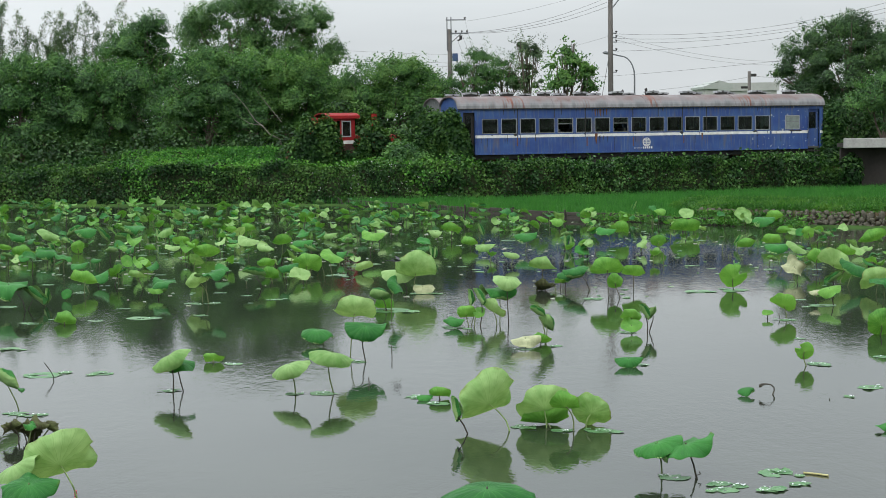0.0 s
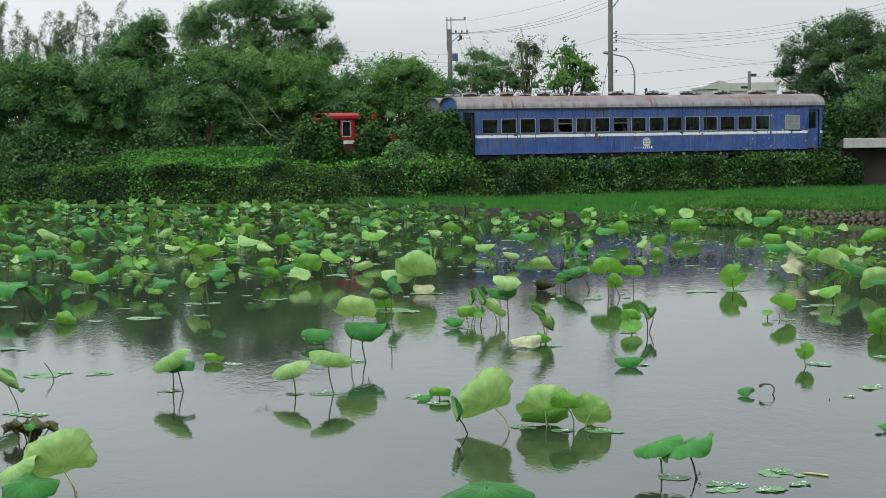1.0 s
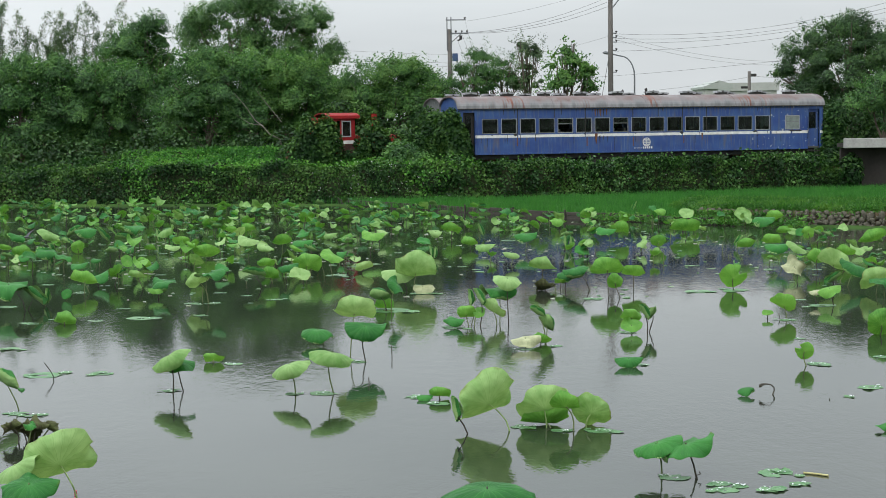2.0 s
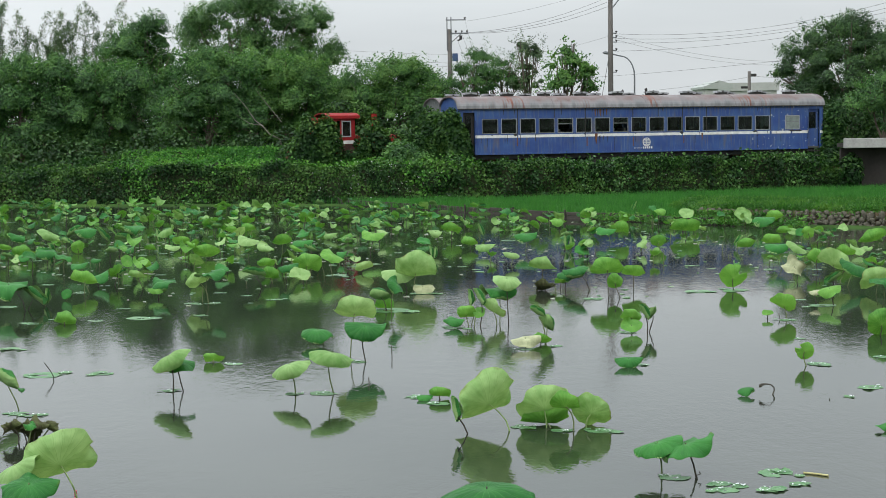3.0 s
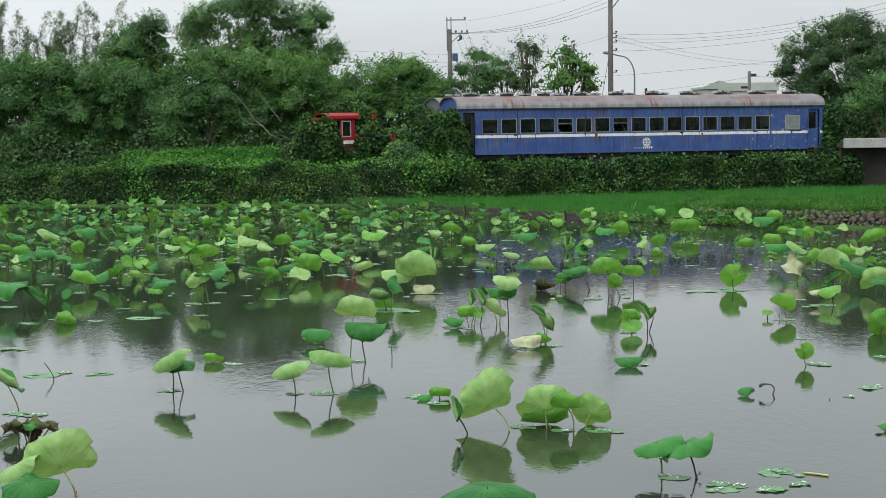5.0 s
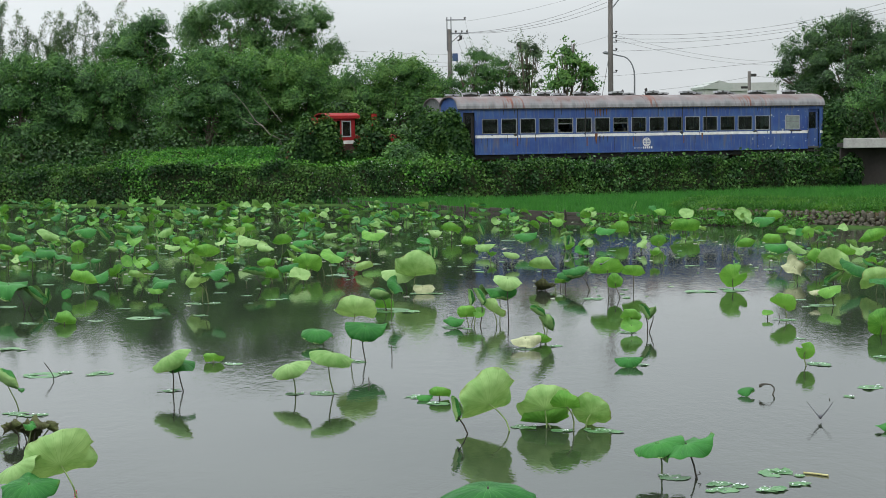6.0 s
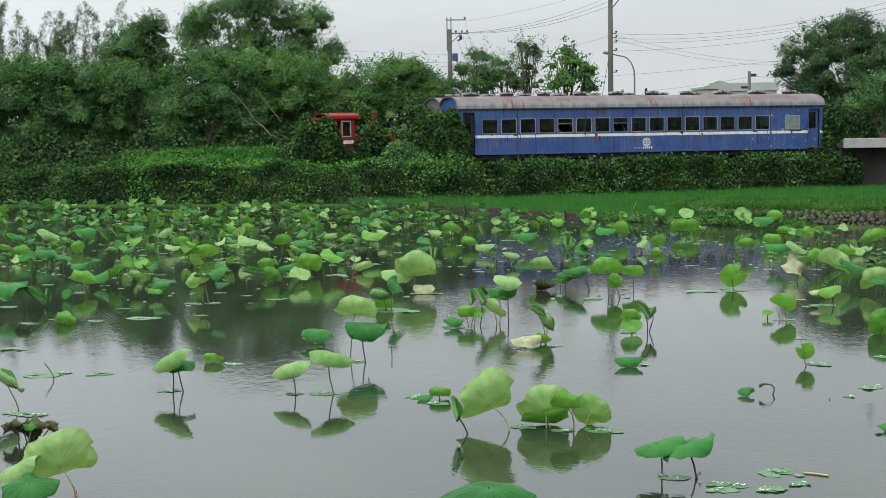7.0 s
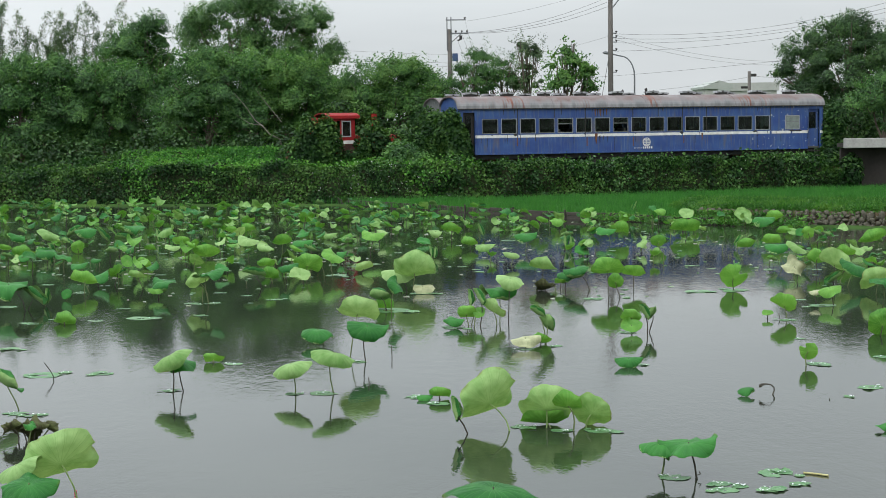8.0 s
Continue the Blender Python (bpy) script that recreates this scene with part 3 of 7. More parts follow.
# ---- trees ----
def tree(label, x, y, z0, height, lobes, material, count, size, seed, slim=0.5, trunk_r=0.16, hollow=0.55, droop=0.3, category="tree", lean=0.0, clumps=8.5, clump_r=0.66):
    """Trunk, limbs to each lobe, crown of leaves. Lobes: dx, dz above ground, radius x, radius z."""
    rng = np.random.default_rng(seed)
    count, size, clumps, clump_r = int(count * 1.5), size * 0.84, clumps * 0.85, clump_r * 1.02
    root = empty("tree", pose(x, y, z0), label, category)
    bm = bmesh.new()
    fork = height * 0.35
    tube(bm, [(0, 0, -0.3), (0.05, 0, fork * 0.5), (lean * 0.4, 0.05, fork), (lean, 0.1, height * 0.75)], [trunk_r * 1.25, trunk_r, trunk_r * 0.85, trunk_r * 0.3], 8)
    for dx, dz, rx, rz in lobes:
        a = Vector((lean * 0.3, 0.03, min(fork, dz * 0.6)))
        b = Vector((dx, rng.uniform(-0.4, 0.4), dz))
        mid = a.lerp(b, 0.5) + Vector((rng.uniform(-0.2, 0.2), rng.uniform(-0.3, 0.3), -0.15))
        tube(bm, [a, mid, b], [trunk_r * 0.5, trunk_r * 0.33, 0.03], 6)
        for k in range(5):
            e = b + Vector(rng.normal(size=3) * 0.55) * Vector((rx, rx, rz)).length * 0.45
            tube(bm, [mid.lerp(b, 0.3 + 0.12 * k), mid.lerp(e, 0.6), e], [0.045, 0.03, 0.012], 5, False)
    part("trunk", bm, M["bark"], root)
    # boughs: leafy clumps over the skin of every lobe; leaves lie on the upper shell of each clump
    weights = np.array([l[2] * l[3] for l in lobes])
    clump_n = max(10, int(weights.sum() * clumps))
    pick = rng.choice(len(lobes), clump_n, p=weights / weights.sum())
    L = np.array(lobes)[pick]
    cd = rng.normal(size=(clump_n, 3))
    cd[:, 2] += 0.25
    cd /= np.linalg.norm(cd, axis=1, keepdims=True)
    rad = np.stack([L[:, 2], L[:, 2] * 0.85, L[:, 3]], 1)
    cr = (hollow + (1 - hollow) * rng.uniform(size=(clump_n, 1))) * rng.uniform(0.7, 1.25, (clump_n, 1))
    centre = np.stack([L[:, 0], np.zeros(clump_n), L[:, 1]], 1) + cd * cr * rad
    size_c = rng.uniform(0.35, 1.2, clump_n) * clump_r
    which = rng.integers(0, clump_n, count)
    ld = rng.normal(size=(count, 3))
    ld[:, 2] = np.abs(ld[:, 2]) * 1.05 - 0.30
    ld /= np.linalg.norm(ld, axis=1, keepdims=True)
    shell = rng.uniform(0.55, 1.08, (count, 1))
    p = centre[which] + ld * shell * size_c[which][:, None] * np.array([1.0, 1.0, 0.95])
    p[:, 2] -= 0.25 * ((ld[:, 0] ** 2 + ld[:, 1] ** 2) * size_c[which])
    # loose leaves fill the crown between the boughs
    loose = rng.uniform(size=count) < 0.09
    q = rng.choice(len(lobes), count, p=weights / weights.sum())
    LL = np.array(lobes)[q]
    fd = rng.normal(size=(count, 3))
    fd /= np.linalg.norm(fd, axis=1, keepdims=True)
    fill = np.stack([LL[:, 0], np.zeros(count), LL[:, 1]], 1) + fd * rng.uniform(0.2, 1.2, (count, 1)) ** 0.5 * np.stack([LL[:, 2], LL[:, 2] * 0.85, LL[:, 3]], 1)
    p = np.where(loose[:, None], fill, p)
    nrm = ld * 1.0 + cd[which] * 0.3 + rng.normal(size=(count, 3)) * 0.34 + np.array([0, -0.1, 0.3])
    # twigs that stand out of the outline
    twigs = max(12, count // 160)
    k = rng.choice(len(lobes), twigs, p=weights / weights.sum())
    T = np.array(lobes)[k]
    e = rng.normal(size=(twigs, 3))
    e[:, 2] = np.abs(e[:, 2]) + 0.2
    e /= np.linalg.norm(e, axis=1, keepdims=True)
    start = np.stack([T[:, 0], np.zeros(twigs), T[:, 1]], 1) + e * np.stack([T[:, 2], T[:, 2] * 0.85, T[:, 3]], 1) * 0.95
    reach = rng.uniform(0.25, 0.85, (twigs, 1))
    step = rng.uniform(size=(twigs, 16, 1))
    tw = (start[:, None, :] + e[:, None, :] * reach[:, None, :] * step + rng.normal(size=(twigs, 16, 3)) * size * 0.55).reshape(-1, 3)
    p = np.concatenate([p, tw])
    nrm = np.concatenate([nrm, rng.normal(size=(len(tw), 3)) + np.array([0, -0.2, 0.6])])
    count = len(p)
    sprays("crown", p, nrm, rng.uniform(size * 0.6, size * 1.3, count), material, rng, slim, root, droop)
    return root


def bamboo(x, y, culms, spread, tall, seed):
    """A clump of arching culms, each with drooping sprays of thin leaves."""
    rng = np.random.default_rng(seed)
    root = empty("bamboo", pose(x, y, 0.1), "feathery bamboo clump with arching culms and thin drooping leaves", "bamboo")
    pts = []
    for k in range(culms):
        bx, by, h = rng.uniform(-spread, spread), rng.uniform(-1.2, 1.2), tall * rng.uniform(0.72, 1.0)
        lean, side = rng.normal() * 1.1, rng.normal() * 0.5
        line = [Vector((bx + lean * q ** 2.2, by + side * q ** 2, h * (q - 0.10 * q ** 5))) for q in [0.125 * n for n in range(9)]]
        part("culm", tube(bmesh.new(), line, [0.05 * (1 - 0.88 * n / 8) for n in range(9)], 5, False), M["bark"], root)
        for n in range(64):
            q = rng.uniform(0.42, 1.0)
            a = line[int(q * 7.99)].lerp(line[min(int(q * 7.99) + 1, 8)], (q * 8) % 1)
            reach = Vector((rng.normal(), rng.normal(), 0.35)).normalized() * rng.uniform(0.25, 1.15) * (1.25 - q)
            for m in range(9):
                f = rng.uniform(0.3, 1.0)
                pts.append(a + reach * f + Vector((0, 0, -0.25 * f * f)) + Vector(rng.normal(size=3) * 0.09))
    P = np.array(pts)
    sprays("crown", P, rng.normal(size=P.shape) + np.array([0, -0.3, 0.3]), rng.uniform(0.12, 0.26, len(P)), M["leaf_d"], rng, 0.2, root, 1.0)


bamboo(-28.4, 118, 30, 2.6, 13.6, 21)
bamboo(-24.6, 119, 24, 1.7, 13.4, 22)
bamboo(-21.3, 119, 16, 1.5, 12.4, 20)
tree('broad leafy green tree at the edge of the grove', -21.99, 93, 0.1, 7.2, [(-0.16, 5.82, 1.63, 1.33), (1.46, 5.95, 1.48, 1.19), (0.08, 4.06, 2.08, 1.63), (2.16, 4.32, 1.48, 1.63), (-1.96, 4.96, 1.78, 1.78)], M['leaf_a'], 42840, 0.184, 23)
tree('broad leafy green tree at the edge of the grove', -17.88, 94, 0.1, 6.8, [(-0.64, 5.5, 1.5, 1.26), (1.01, 5.63, 1.35, 1.2), (-0.08, 3.86, 1.8, 1.5), (1.72, 4.28, 1.2, 1.5)], M['leaf_a'], 38760, 0.184, 24)
tree('tall green tree rising behind the grove', -17.63, 104, 0.1, 9.7, [(0.18, 8.27, 1.49, 1.13), (-0.66, 7.46, 1.49, 1.19), (1.31, 7.43, 0.86, 0.99), (0.69, 9.08, 0.8, 0.6), (0.12, 5.97, 1.99, 1.49), (2.08, 5.12, 1.49, 1.49)], M['leaf_a'], 30600, 0.184, 25)
tree('tallest dark tree of the grove with dense crown', -11.43, 108, 0.1, 11.5, [(-1.53, 9.73, 2.13, 1.45), (-3.44, 8.57, 1.17, 1.17), (0.87, 9.88, 2.0, 1.45), (3.25, 9.34, 1.65, 1.31), (2.53, 7.47, 1.72, 1.31), (4.59, 7.62, 1.03, 0.76), (-0.89, 7.52, 2.41, 1.72), (-3.24, 9.59, 1.03, 0.76), (3.94, 9.84, 0.83, 0.62), (0.2, 10.9, 1.55, 0.55), (-2.96, 7.2, 1.38, 1.03), (1.82, 5.95, 2.07, 1.38)], M['leaf_e'], 60000, 0.165, 26, trunk_r=0.32, hollow=0.4)
tree('rounded leafy tree with fresh green top', -12.15, 92.5, 0.1, 7.2, [(-0.49, 5.7, 1.62, 1.33), (1.13, 5.83, 1.47, 1.18), (0.36, 4.08, 2.21, 1.47), (-1.42, 3.81, 1.47, 1.33), (1.82, 3.77, 1.18, 1.47), (0.12, 6.57, 0.88, 0.65)], M['leaf_a'], 42840, 0.176, 27)
tree('tree draped in vines beside the locomotive', -8.24, 95, 0.1, 7.5, [(-0.36, 6.0, 1.15, 1.21), (1.0, 6.28, 1.03, 0.97), (-1.14, 4.65, 1.36, 1.45), (0.67, 4.78, 1.51, 1.27), (1.44, 5.52, 0.91, 1.06), (-2.01, 6.62, 0.91, 0.85), (0.19, 3.13, 1.06, 0.91)], M['leaf_c'], 36720, 0.168, 28)
tree('vine-hung tree filling the gap behind the cab', -5.5, 97.5, 0.1, 6.2, [(-0.55, 5.25, 0.85, 0.75), (0.25, 4.9, 0.95, 0.85), (-0.2, 3.9, 1.3, 1.2), (1.0, 4.3, 1.0, 1.0), (-1.3, 4.6, 0.9, 1.1)], M['leaf_c'], 17000, 0.16, 37)
tree('leafy green tree behind the locomotive hood', -3.16, 97, 0.1, 6.9, [(-0.86, 5.68, 1.24, 1.05), (0.69, 5.81, 1.3, 1.11), (1.92, 5.64, 1.11, 1.11), (-0.26, 4.44, 1.55, 1.05), (1.59, 4.27, 1.39, 1.05), (-1.18, 4.61, 1.08, 0.93), (2.67, 4.25, 0.87, 1.18), (-1.78, 5.69, 0.62, 0.68)], M['leaf_c'], 36720, 0.168, 29)
tree('small tree standing behind the carriages', -0.08, 112, 0.1, 6.3, [(0.06, 5.55, 0.93, 0.71), (-0.66, 5.13, 0.86, 0.64)], M['leaf_c'], 2692, 0.176, 30, clumps=9.0, clump_r=0.4)
tree('slender tree standing behind the carriages', 2.24, 112, 0.1, 8.3, [(0.08, 7.64, 0.71, 0.64), (-0.29, 6.66, 1.0, 0.86), (0.42, 6.22, 1.07, 0.86), (-1.0, 6.42, 0.57, 0.71), (-0.48, 5.53, 1.43, 0.71)], M['leaf_a'], 7344, 0.168, 31, slim=0.35, hollow=0.3, clumps=9.0, clump_r=0.4)
tree('slender tree standing behind the carriages', 3.91, 114, 0.1, 8.1, [(-0.12, 6.62, 1.16, 1.02), (0.61, 7.33, 0.44, 0.73), (-0.67, 5.9, 1.09, 0.8), (0.78, 5.88, 1.09, 0.87)], M['leaf_a'], 6364, 0.168, 32, slim=0.35, hollow=0.3, clumps=9.0, clump_r=0.4)
tree('slender tall tree with small leaves', 5.55, 114, 0.1, 8.8, [(-0.11, 8.11, 0.73, 0.73), (0.43, 7.85, 0.58, 0.87), (0.06, 6.95, 0.87, 0.94), (-0.13, 5.88, 1.31, 0.87), (-0.47, 8.4, 0.36, 0.44)], M['leaf_d'], 6609, 0.152, 33, slim=0.4, hollow=0.3, clumps=9.0, clump_r=0.4)
tree('loose light green tree with large leaves', 7.63, 110, 0.1, 8.6, [(0.05, 7.68, 0.56, 0.7), (-0.48, 6.82, 0.84, 0.7), (0.57, 7.16, 0.7, 0.63), (0.21, 6.12, 1.26, 0.77), (1.44, 6.63, 0.77, 0.49), (-0.66, 5.61, 1.4, 0.56), (1.61, 5.76, 0.91, 0.49), (0.58, 8.27, 0.35, 0.35)], M['leaf_c'], 4161, 0.248, 34, hollow=0.3, clumps=9.0, clump_r=0.4)
tree('large dark spreading tree beside the platform', 23.79, 104, 0.1, 9.3, [(-1.68, 7.62, 1.49, 1.26), (-0.04, 8.1, 1.59, 1.19), (1.78, 7.42, 1.49, 1.33), (-2.83, 6.65, 1.33, 1.33), (-0.69, 6.13, 2.16, 1.49), (1.63, 5.78, 1.66, 1.49), (-2.66, 5.17, 1.13, 0.86), (-0.02, 4.32, 1.99, 1.33), (3.93, 7.06, 1.99, 1.99), (4.61, 4.75, 1.99, 1.99), (-3.82, 5.84, 0.53, 0.6)], M['leaf_b'], 66000, 0.168, 35, trunk_r=0.34)
tree('leafy tree hanging over the platform', 23.70, 95, 0.1, 6.0, [(-0.78, 4.56, 0.91, 0.85), (0.27, 5.0, 1.21, 1.03), (1.34, 3.78, 1.51, 1.51)], M['leaf_a'], 12240, 0.168, 36)

def undergrowth(name, label, boxes, count, size, material, seed):
    """Shrubs in a band: each box is x, y, z, radius x, radius y, radius z."""
    rng = np.random.default_rng(seed)
    B = np.array(boxes)
    pick = rng.choice(len(B), count, p=(B[:, 3] * B[:, 5]) / (B[:, 3] * B[:, 5]).sum())
    d = rng.normal(size=(count, 3))
    d /= np.linalg.norm(d, axis=1, keepdims=True)
    b = B[pick]
    p = b[:, :3] + d * b[:, 3:] * rng.uniform(0.75, 1.1, (count, 1))
    p[:, 2] = np.maximum(p[:, 2], 0.1)
    nrm = d + rng.normal(size=(count, 3)) * 0.5 + np.array([0, 0, 0.3])
    return tagged(sprays(name, p, nrm, rng.uniform(size * 0.6, size * 1.4, count), material, rng, 0.7, droop=0.6), label, "shrubs", kind="stuff")


# ---- railway carriage ----
TRACK = pose(0.837, 86.24, 2.141, 0, 0, 18.044)          # near bottom corner of the carriage side
LONG, WIDE = 20.0, 2.75


def roof_outline(y0, y1, z, rise, thick, steps=22):
    outer = []
    for i in range(steps + 1):
        a = math.pi * (1 - i / steps)
        outer.append(((y0 + y1) / 2 + (y1 - y0) / 2 * math.cos(a), z + rise * math.sin(a) ** 0.72))
    inner = [((y0 + y1) / 2 + (p[0] - (y0 + y1) / 2) * (1 - 2 * thick / (y1 - y0)), max(z, p[1] - thick)) for p in outer]
    return outer, inner


def wall_with_holes(y0, y1, holes, x0=0.0, x1=LONG, z0=0.0, z1=EAVE):
    """A wall along x with rectangular openings (xa, xb, za, zb) that go through."""
    bm = bmesh.new()
    xs = sorted({x0, x1, *[min(max(v, x0), x1) for h in holes for v in h[:2]]})
    zs = sorted({z0, z1, *[min(max(v, z0), z1) for h in holes for v in h[2:]]})
    grid = {}

    def at(i, k):
        if (i, k) not in grid:
            grid[i, k] = bm.verts.new((xs[i], y0, zs[k]))
        return grid[i, k]
    for i in range(len(xs) - 1):
        for k in range(len(zs) - 1):
            mx, mz = (xs[i] + xs[i + 1]) / 2, (zs[k] + zs[k + 1]) / 2
            if not any(h[0] < mx < h[1] and h[2] < mz < h[3] for h in holes):
                bm.faces.new((at(i, k), at(i + 1, k), at(i + 1, k + 1), at(i, k + 1)))
    made = bmesh.ops.extrude_face_region(bm, geom=bm.faces[:])
    bmesh.ops.translate(bm, verts=[v for v in made["geom"] if isinstance(v, bmesh.types.BMVert)], vec=(0, y1 - y0, 0))
    bmesh.ops.recalc_face_normals(bm, faces=bm.faces[:])
    return bm


def window_unit(root, x0, x1, z0, z1, y, sash):
    t = 0.032
    w = part("window_frame", wall_with_holes(y - 0.012, y + 0.03, [(x0 + t, x1 - t, z0 + t, z1 - t)], x0, x1, z0, z1), M["train_frame"] if round(x0 * 10) % 3 == 0 else M["frame_metal"], root, "dull aluminium window frame")
    if sash == "half":
        part("sash", boxed(x0 + t, x1 - t, y - 0.002, y + 0.02, (z0 + z1) / 2 + 0.06, (z0 + z1) / 2 + 0.10), M["train_frame"], w)
        part("pane", boxed(x0 + t, x1 - t, y + 0.006, y + 0.012, (z0 + z1) / 2 + 0.10, z1 - t), M["glass"], w)
    elif sash == "pale":
        part("sash", boxed(x0 + t, x1 - t, y - 0.002, y + 0.02, (z0 + z1) / 2 + 0.02, (z0 + z1) / 2 + 0.05), M["train_frame"], w)
        part("pane", boxed(x0 + t, x1 - t, y + 0.004, y + 0.012, z0 + t, z1 - t), M["frosted"], w, "dusty frosted pane")
    else:
        part("pane", boxed(x0 + t, x1 - t, y + 0.006, y + 0.012, z0 + t, z1 - t), M["glass"], w)


def roof_vent(root, x, y, z, wide=0.34):
    """Squat ventilator: dark louvred body between two pale caps."""
    v = part("roof_vent", boxed(x - wide * 0.8, x + wide * 0.8, y - 0.2, y + 0.2, z - 0.04, z + 0.13, 0.015), M["dark_metal"], root, "squat dark roof ventilator")
    for s in (-1, 1):
        bm = prism(bmesh.new(), [(x + s * wide * 0.18, z + 0.10), (x + s * wide * 1.0, z + 0.08), (x + s * wide * 0.92, z + 0.17), (x + s * wide * 0.12, z + 0.19)], 1, y - 0.24, y + 0.24)
        part("vent_cover", bm, M["frame_metal"], v, "pale sheet-metal cap")
    part("vent_foot", boxed(x - wide * 1.05, x + wide * 1.05, y - 0.22, y + 0.22, z - 0.06, z - 0.005), M["dark_metal"], v)


def carriage():
    root = empty("railway_carriage", TRACK, "abandoned blue passenger carriage with a white stripe and rusty roof", "train carriage", "old carriages")
    holes = [(1.192 + 0.9908 * i, 1.192 + 0.9908 * i + 0.83, 0.97, 1.70) for i in range(16)]
    last = (17.78, 18.62, 0.97, 1.70)
    doors = [(0.22, 0.82, -0.001, 2.02), (19.12, 19.80, -0.001, 2.02)]
    part("side_wall", wall_with_holes(0.0, 0.06, holes + [last] + doors), M["blue"], root)
    part("side_wall", wall_with_holes(WIDE - 0.06, WIDE, holes + [last] + doors), M["blue"], root)
    for i, h in enumerate(holes):
        window_unit(root, *h, 0.0, "half" if i in (4, 7) else "full")
        window_unit(root, *h, WIDE - 0.03, "half" if i in (2, 9) else "full")
    window_unit(root, *last, 0.0, "pale")
    # ends with a gangway door
    for x0, x1 in ((0.0, 0.06), (LONG - 0.06, LONG)):
        bm = bmesh.new()
        outer, _ = roof_outline(0.02, WIDE - 0.02, EAVE, 0.60, 0.05)
        prism(bm, [(0.0, 0.0), (0.0, EAVE)] + outer[1:-1] + [(WIDE, EAVE), (WIDE, 0.0)], 0, x0, x1)
        part("end_wall", bm, M["blue"], root)
    part("gangway_door", boxed(-0.02, 0.0, 0.95, 1.80, 0.05, 1.95, 0.008), M["dark_metal"], root)
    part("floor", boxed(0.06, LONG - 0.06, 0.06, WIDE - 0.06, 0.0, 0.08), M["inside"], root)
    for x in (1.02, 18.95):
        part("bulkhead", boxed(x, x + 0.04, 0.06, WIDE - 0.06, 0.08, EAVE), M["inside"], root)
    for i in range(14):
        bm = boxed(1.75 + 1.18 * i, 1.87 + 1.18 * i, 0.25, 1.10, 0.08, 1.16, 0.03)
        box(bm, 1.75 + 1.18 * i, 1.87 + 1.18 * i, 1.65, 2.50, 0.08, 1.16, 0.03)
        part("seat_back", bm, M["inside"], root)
    # roof
    outer, inner = roof_outline(-0.07, WIDE + 0.07, EAVE - 0.03, 0.62, 0.05)
    bm = bmesh.new()
    for xa, xb in ((-0.10, LONG + 0.06),):
        prism(bm, outer + inner[::-1], 0, xa, xb)
    part("roof", bm, M["roof"], root, "grey sheet roof with rust runs")
    for x in (-0.06, 4.9, 9.9, 14.9, 19.9):
        o2, i2 = roof_outline(-0.085, WIDE + 0.085, EAVE - 0.03, 0.637, 0.02)
        part("roof_seam", prism(bmesh.new(), o2 + i2[::-1], 0, x, x + 0.05), M["roof"], root)
    part("gutter", boxed(-0.05, LONG + 0.05, -0.10, -0.065, EAVE - 0.06, EAVE - 0.02), M["dark_metal"], root)
    for x in [1.01 + 1.967 * k for k in range(10)]:
        roof_vent(root, x, WIDE / 2 - 0.05, EAVE + 0.60)
    # small black figure standing on the roof, a tube of varying width
    part("roof_cowl", tube(bmesh.new(), [(10.55, 1.3, EAVE + 0.58), (10.55, 1.3, EAVE + 0.72), (10.56, 1.3, EAVE + 0.78), (10.53, 1.3, EAVE + 0.88), (10.56, 1.3, EAVE + 0.95)], [0.05, 0.09, 0.05, 0.08, 0.02], 8), M["dark_metal"], root, "small black figure on the roof")
    # white stripe, broken at the doors and a battered gap
    for a, b in ((0.83, 3.02), (3.08, 6.63), (6.67, 9.2), (9.24, 11.93), (11.97, 16.9), (17.0, 18.1), (18.2, 19.1), (19.82, 20.0)):
        part("stripe", boxed(a, b, -0.010, 0.0, 0.765, 0.905), M["white"], root, "dirty white painted stripe")
    # battens between the windows, drips and seams of the panels
    for x in (3.04, 4.98, 6.64, 9.21, 10.6, 11.95, 13.3, 16.92):
        part("panel_strip", boxed(x - 0.018, x + 0.018, -0.012, 0.0, 1.72 if x in (4.98, 10.6) else 0.91, EAVE - 0.06), M["dark_metal"], root)
    for x in (4.0, 8.2, 12.6, 16.2):
        part("panel_strip", boxed(x - 0.008, x + 0.008, -0.005, 0.0, 0.02, 0.76), M["dark_metal"], root)
    part("sill_rail", boxed(0.83, 19.1, -0.03, 0.0, -0.05, 0.03), M["blue"], root)
    part("window_rail", boxed(0.9, 19.1, -0.014, 0.0, 0.915, 0.945), M["blue"], root)
    for x, w in ((2.92, 0.13), (6.62, 0.07), (9.35, 0.06), (11.92, 0.14), (16.05, 0.12), (18.2, 0.24), (18.55, 0.28), (1.7, 0.05), (13.4, 0.04)):
        bm = bmesh.new()
        bmesh.ops.create_icosphere(bm, subdivisions=2, radius=1.0)
        for v in bm.verts:
            v.co = Vector((x, 0, 0.90)) + Vector((v.co.x * w, v.co.y * 0.02, v.co.z * (0.055 if w > 0.2 else w * 0.6))) * (1 + 0.5 * noise.noise(v.co * 2.3 + Vector((x, 0, 0))))
        part("torn_patch", bm, M["dark_metal"], root, "burnt torn hole in the sheet metal")
    for x, z, w in ((6.70, 0.55, 0.05), (9.22, 0.5, 0.04), (3.0, 0.6, 0.05), (12.0, 0.62, 0.05)):
        part("rust_run", boxed(x, x + w, -0.004, 0.0, z - 0.25, z + 0.2), M["rust"], root, "rust run below a seam")
    # tapering runs of rust and soot below the eaves, the windows and the stripe
    rng = random.Random(41)
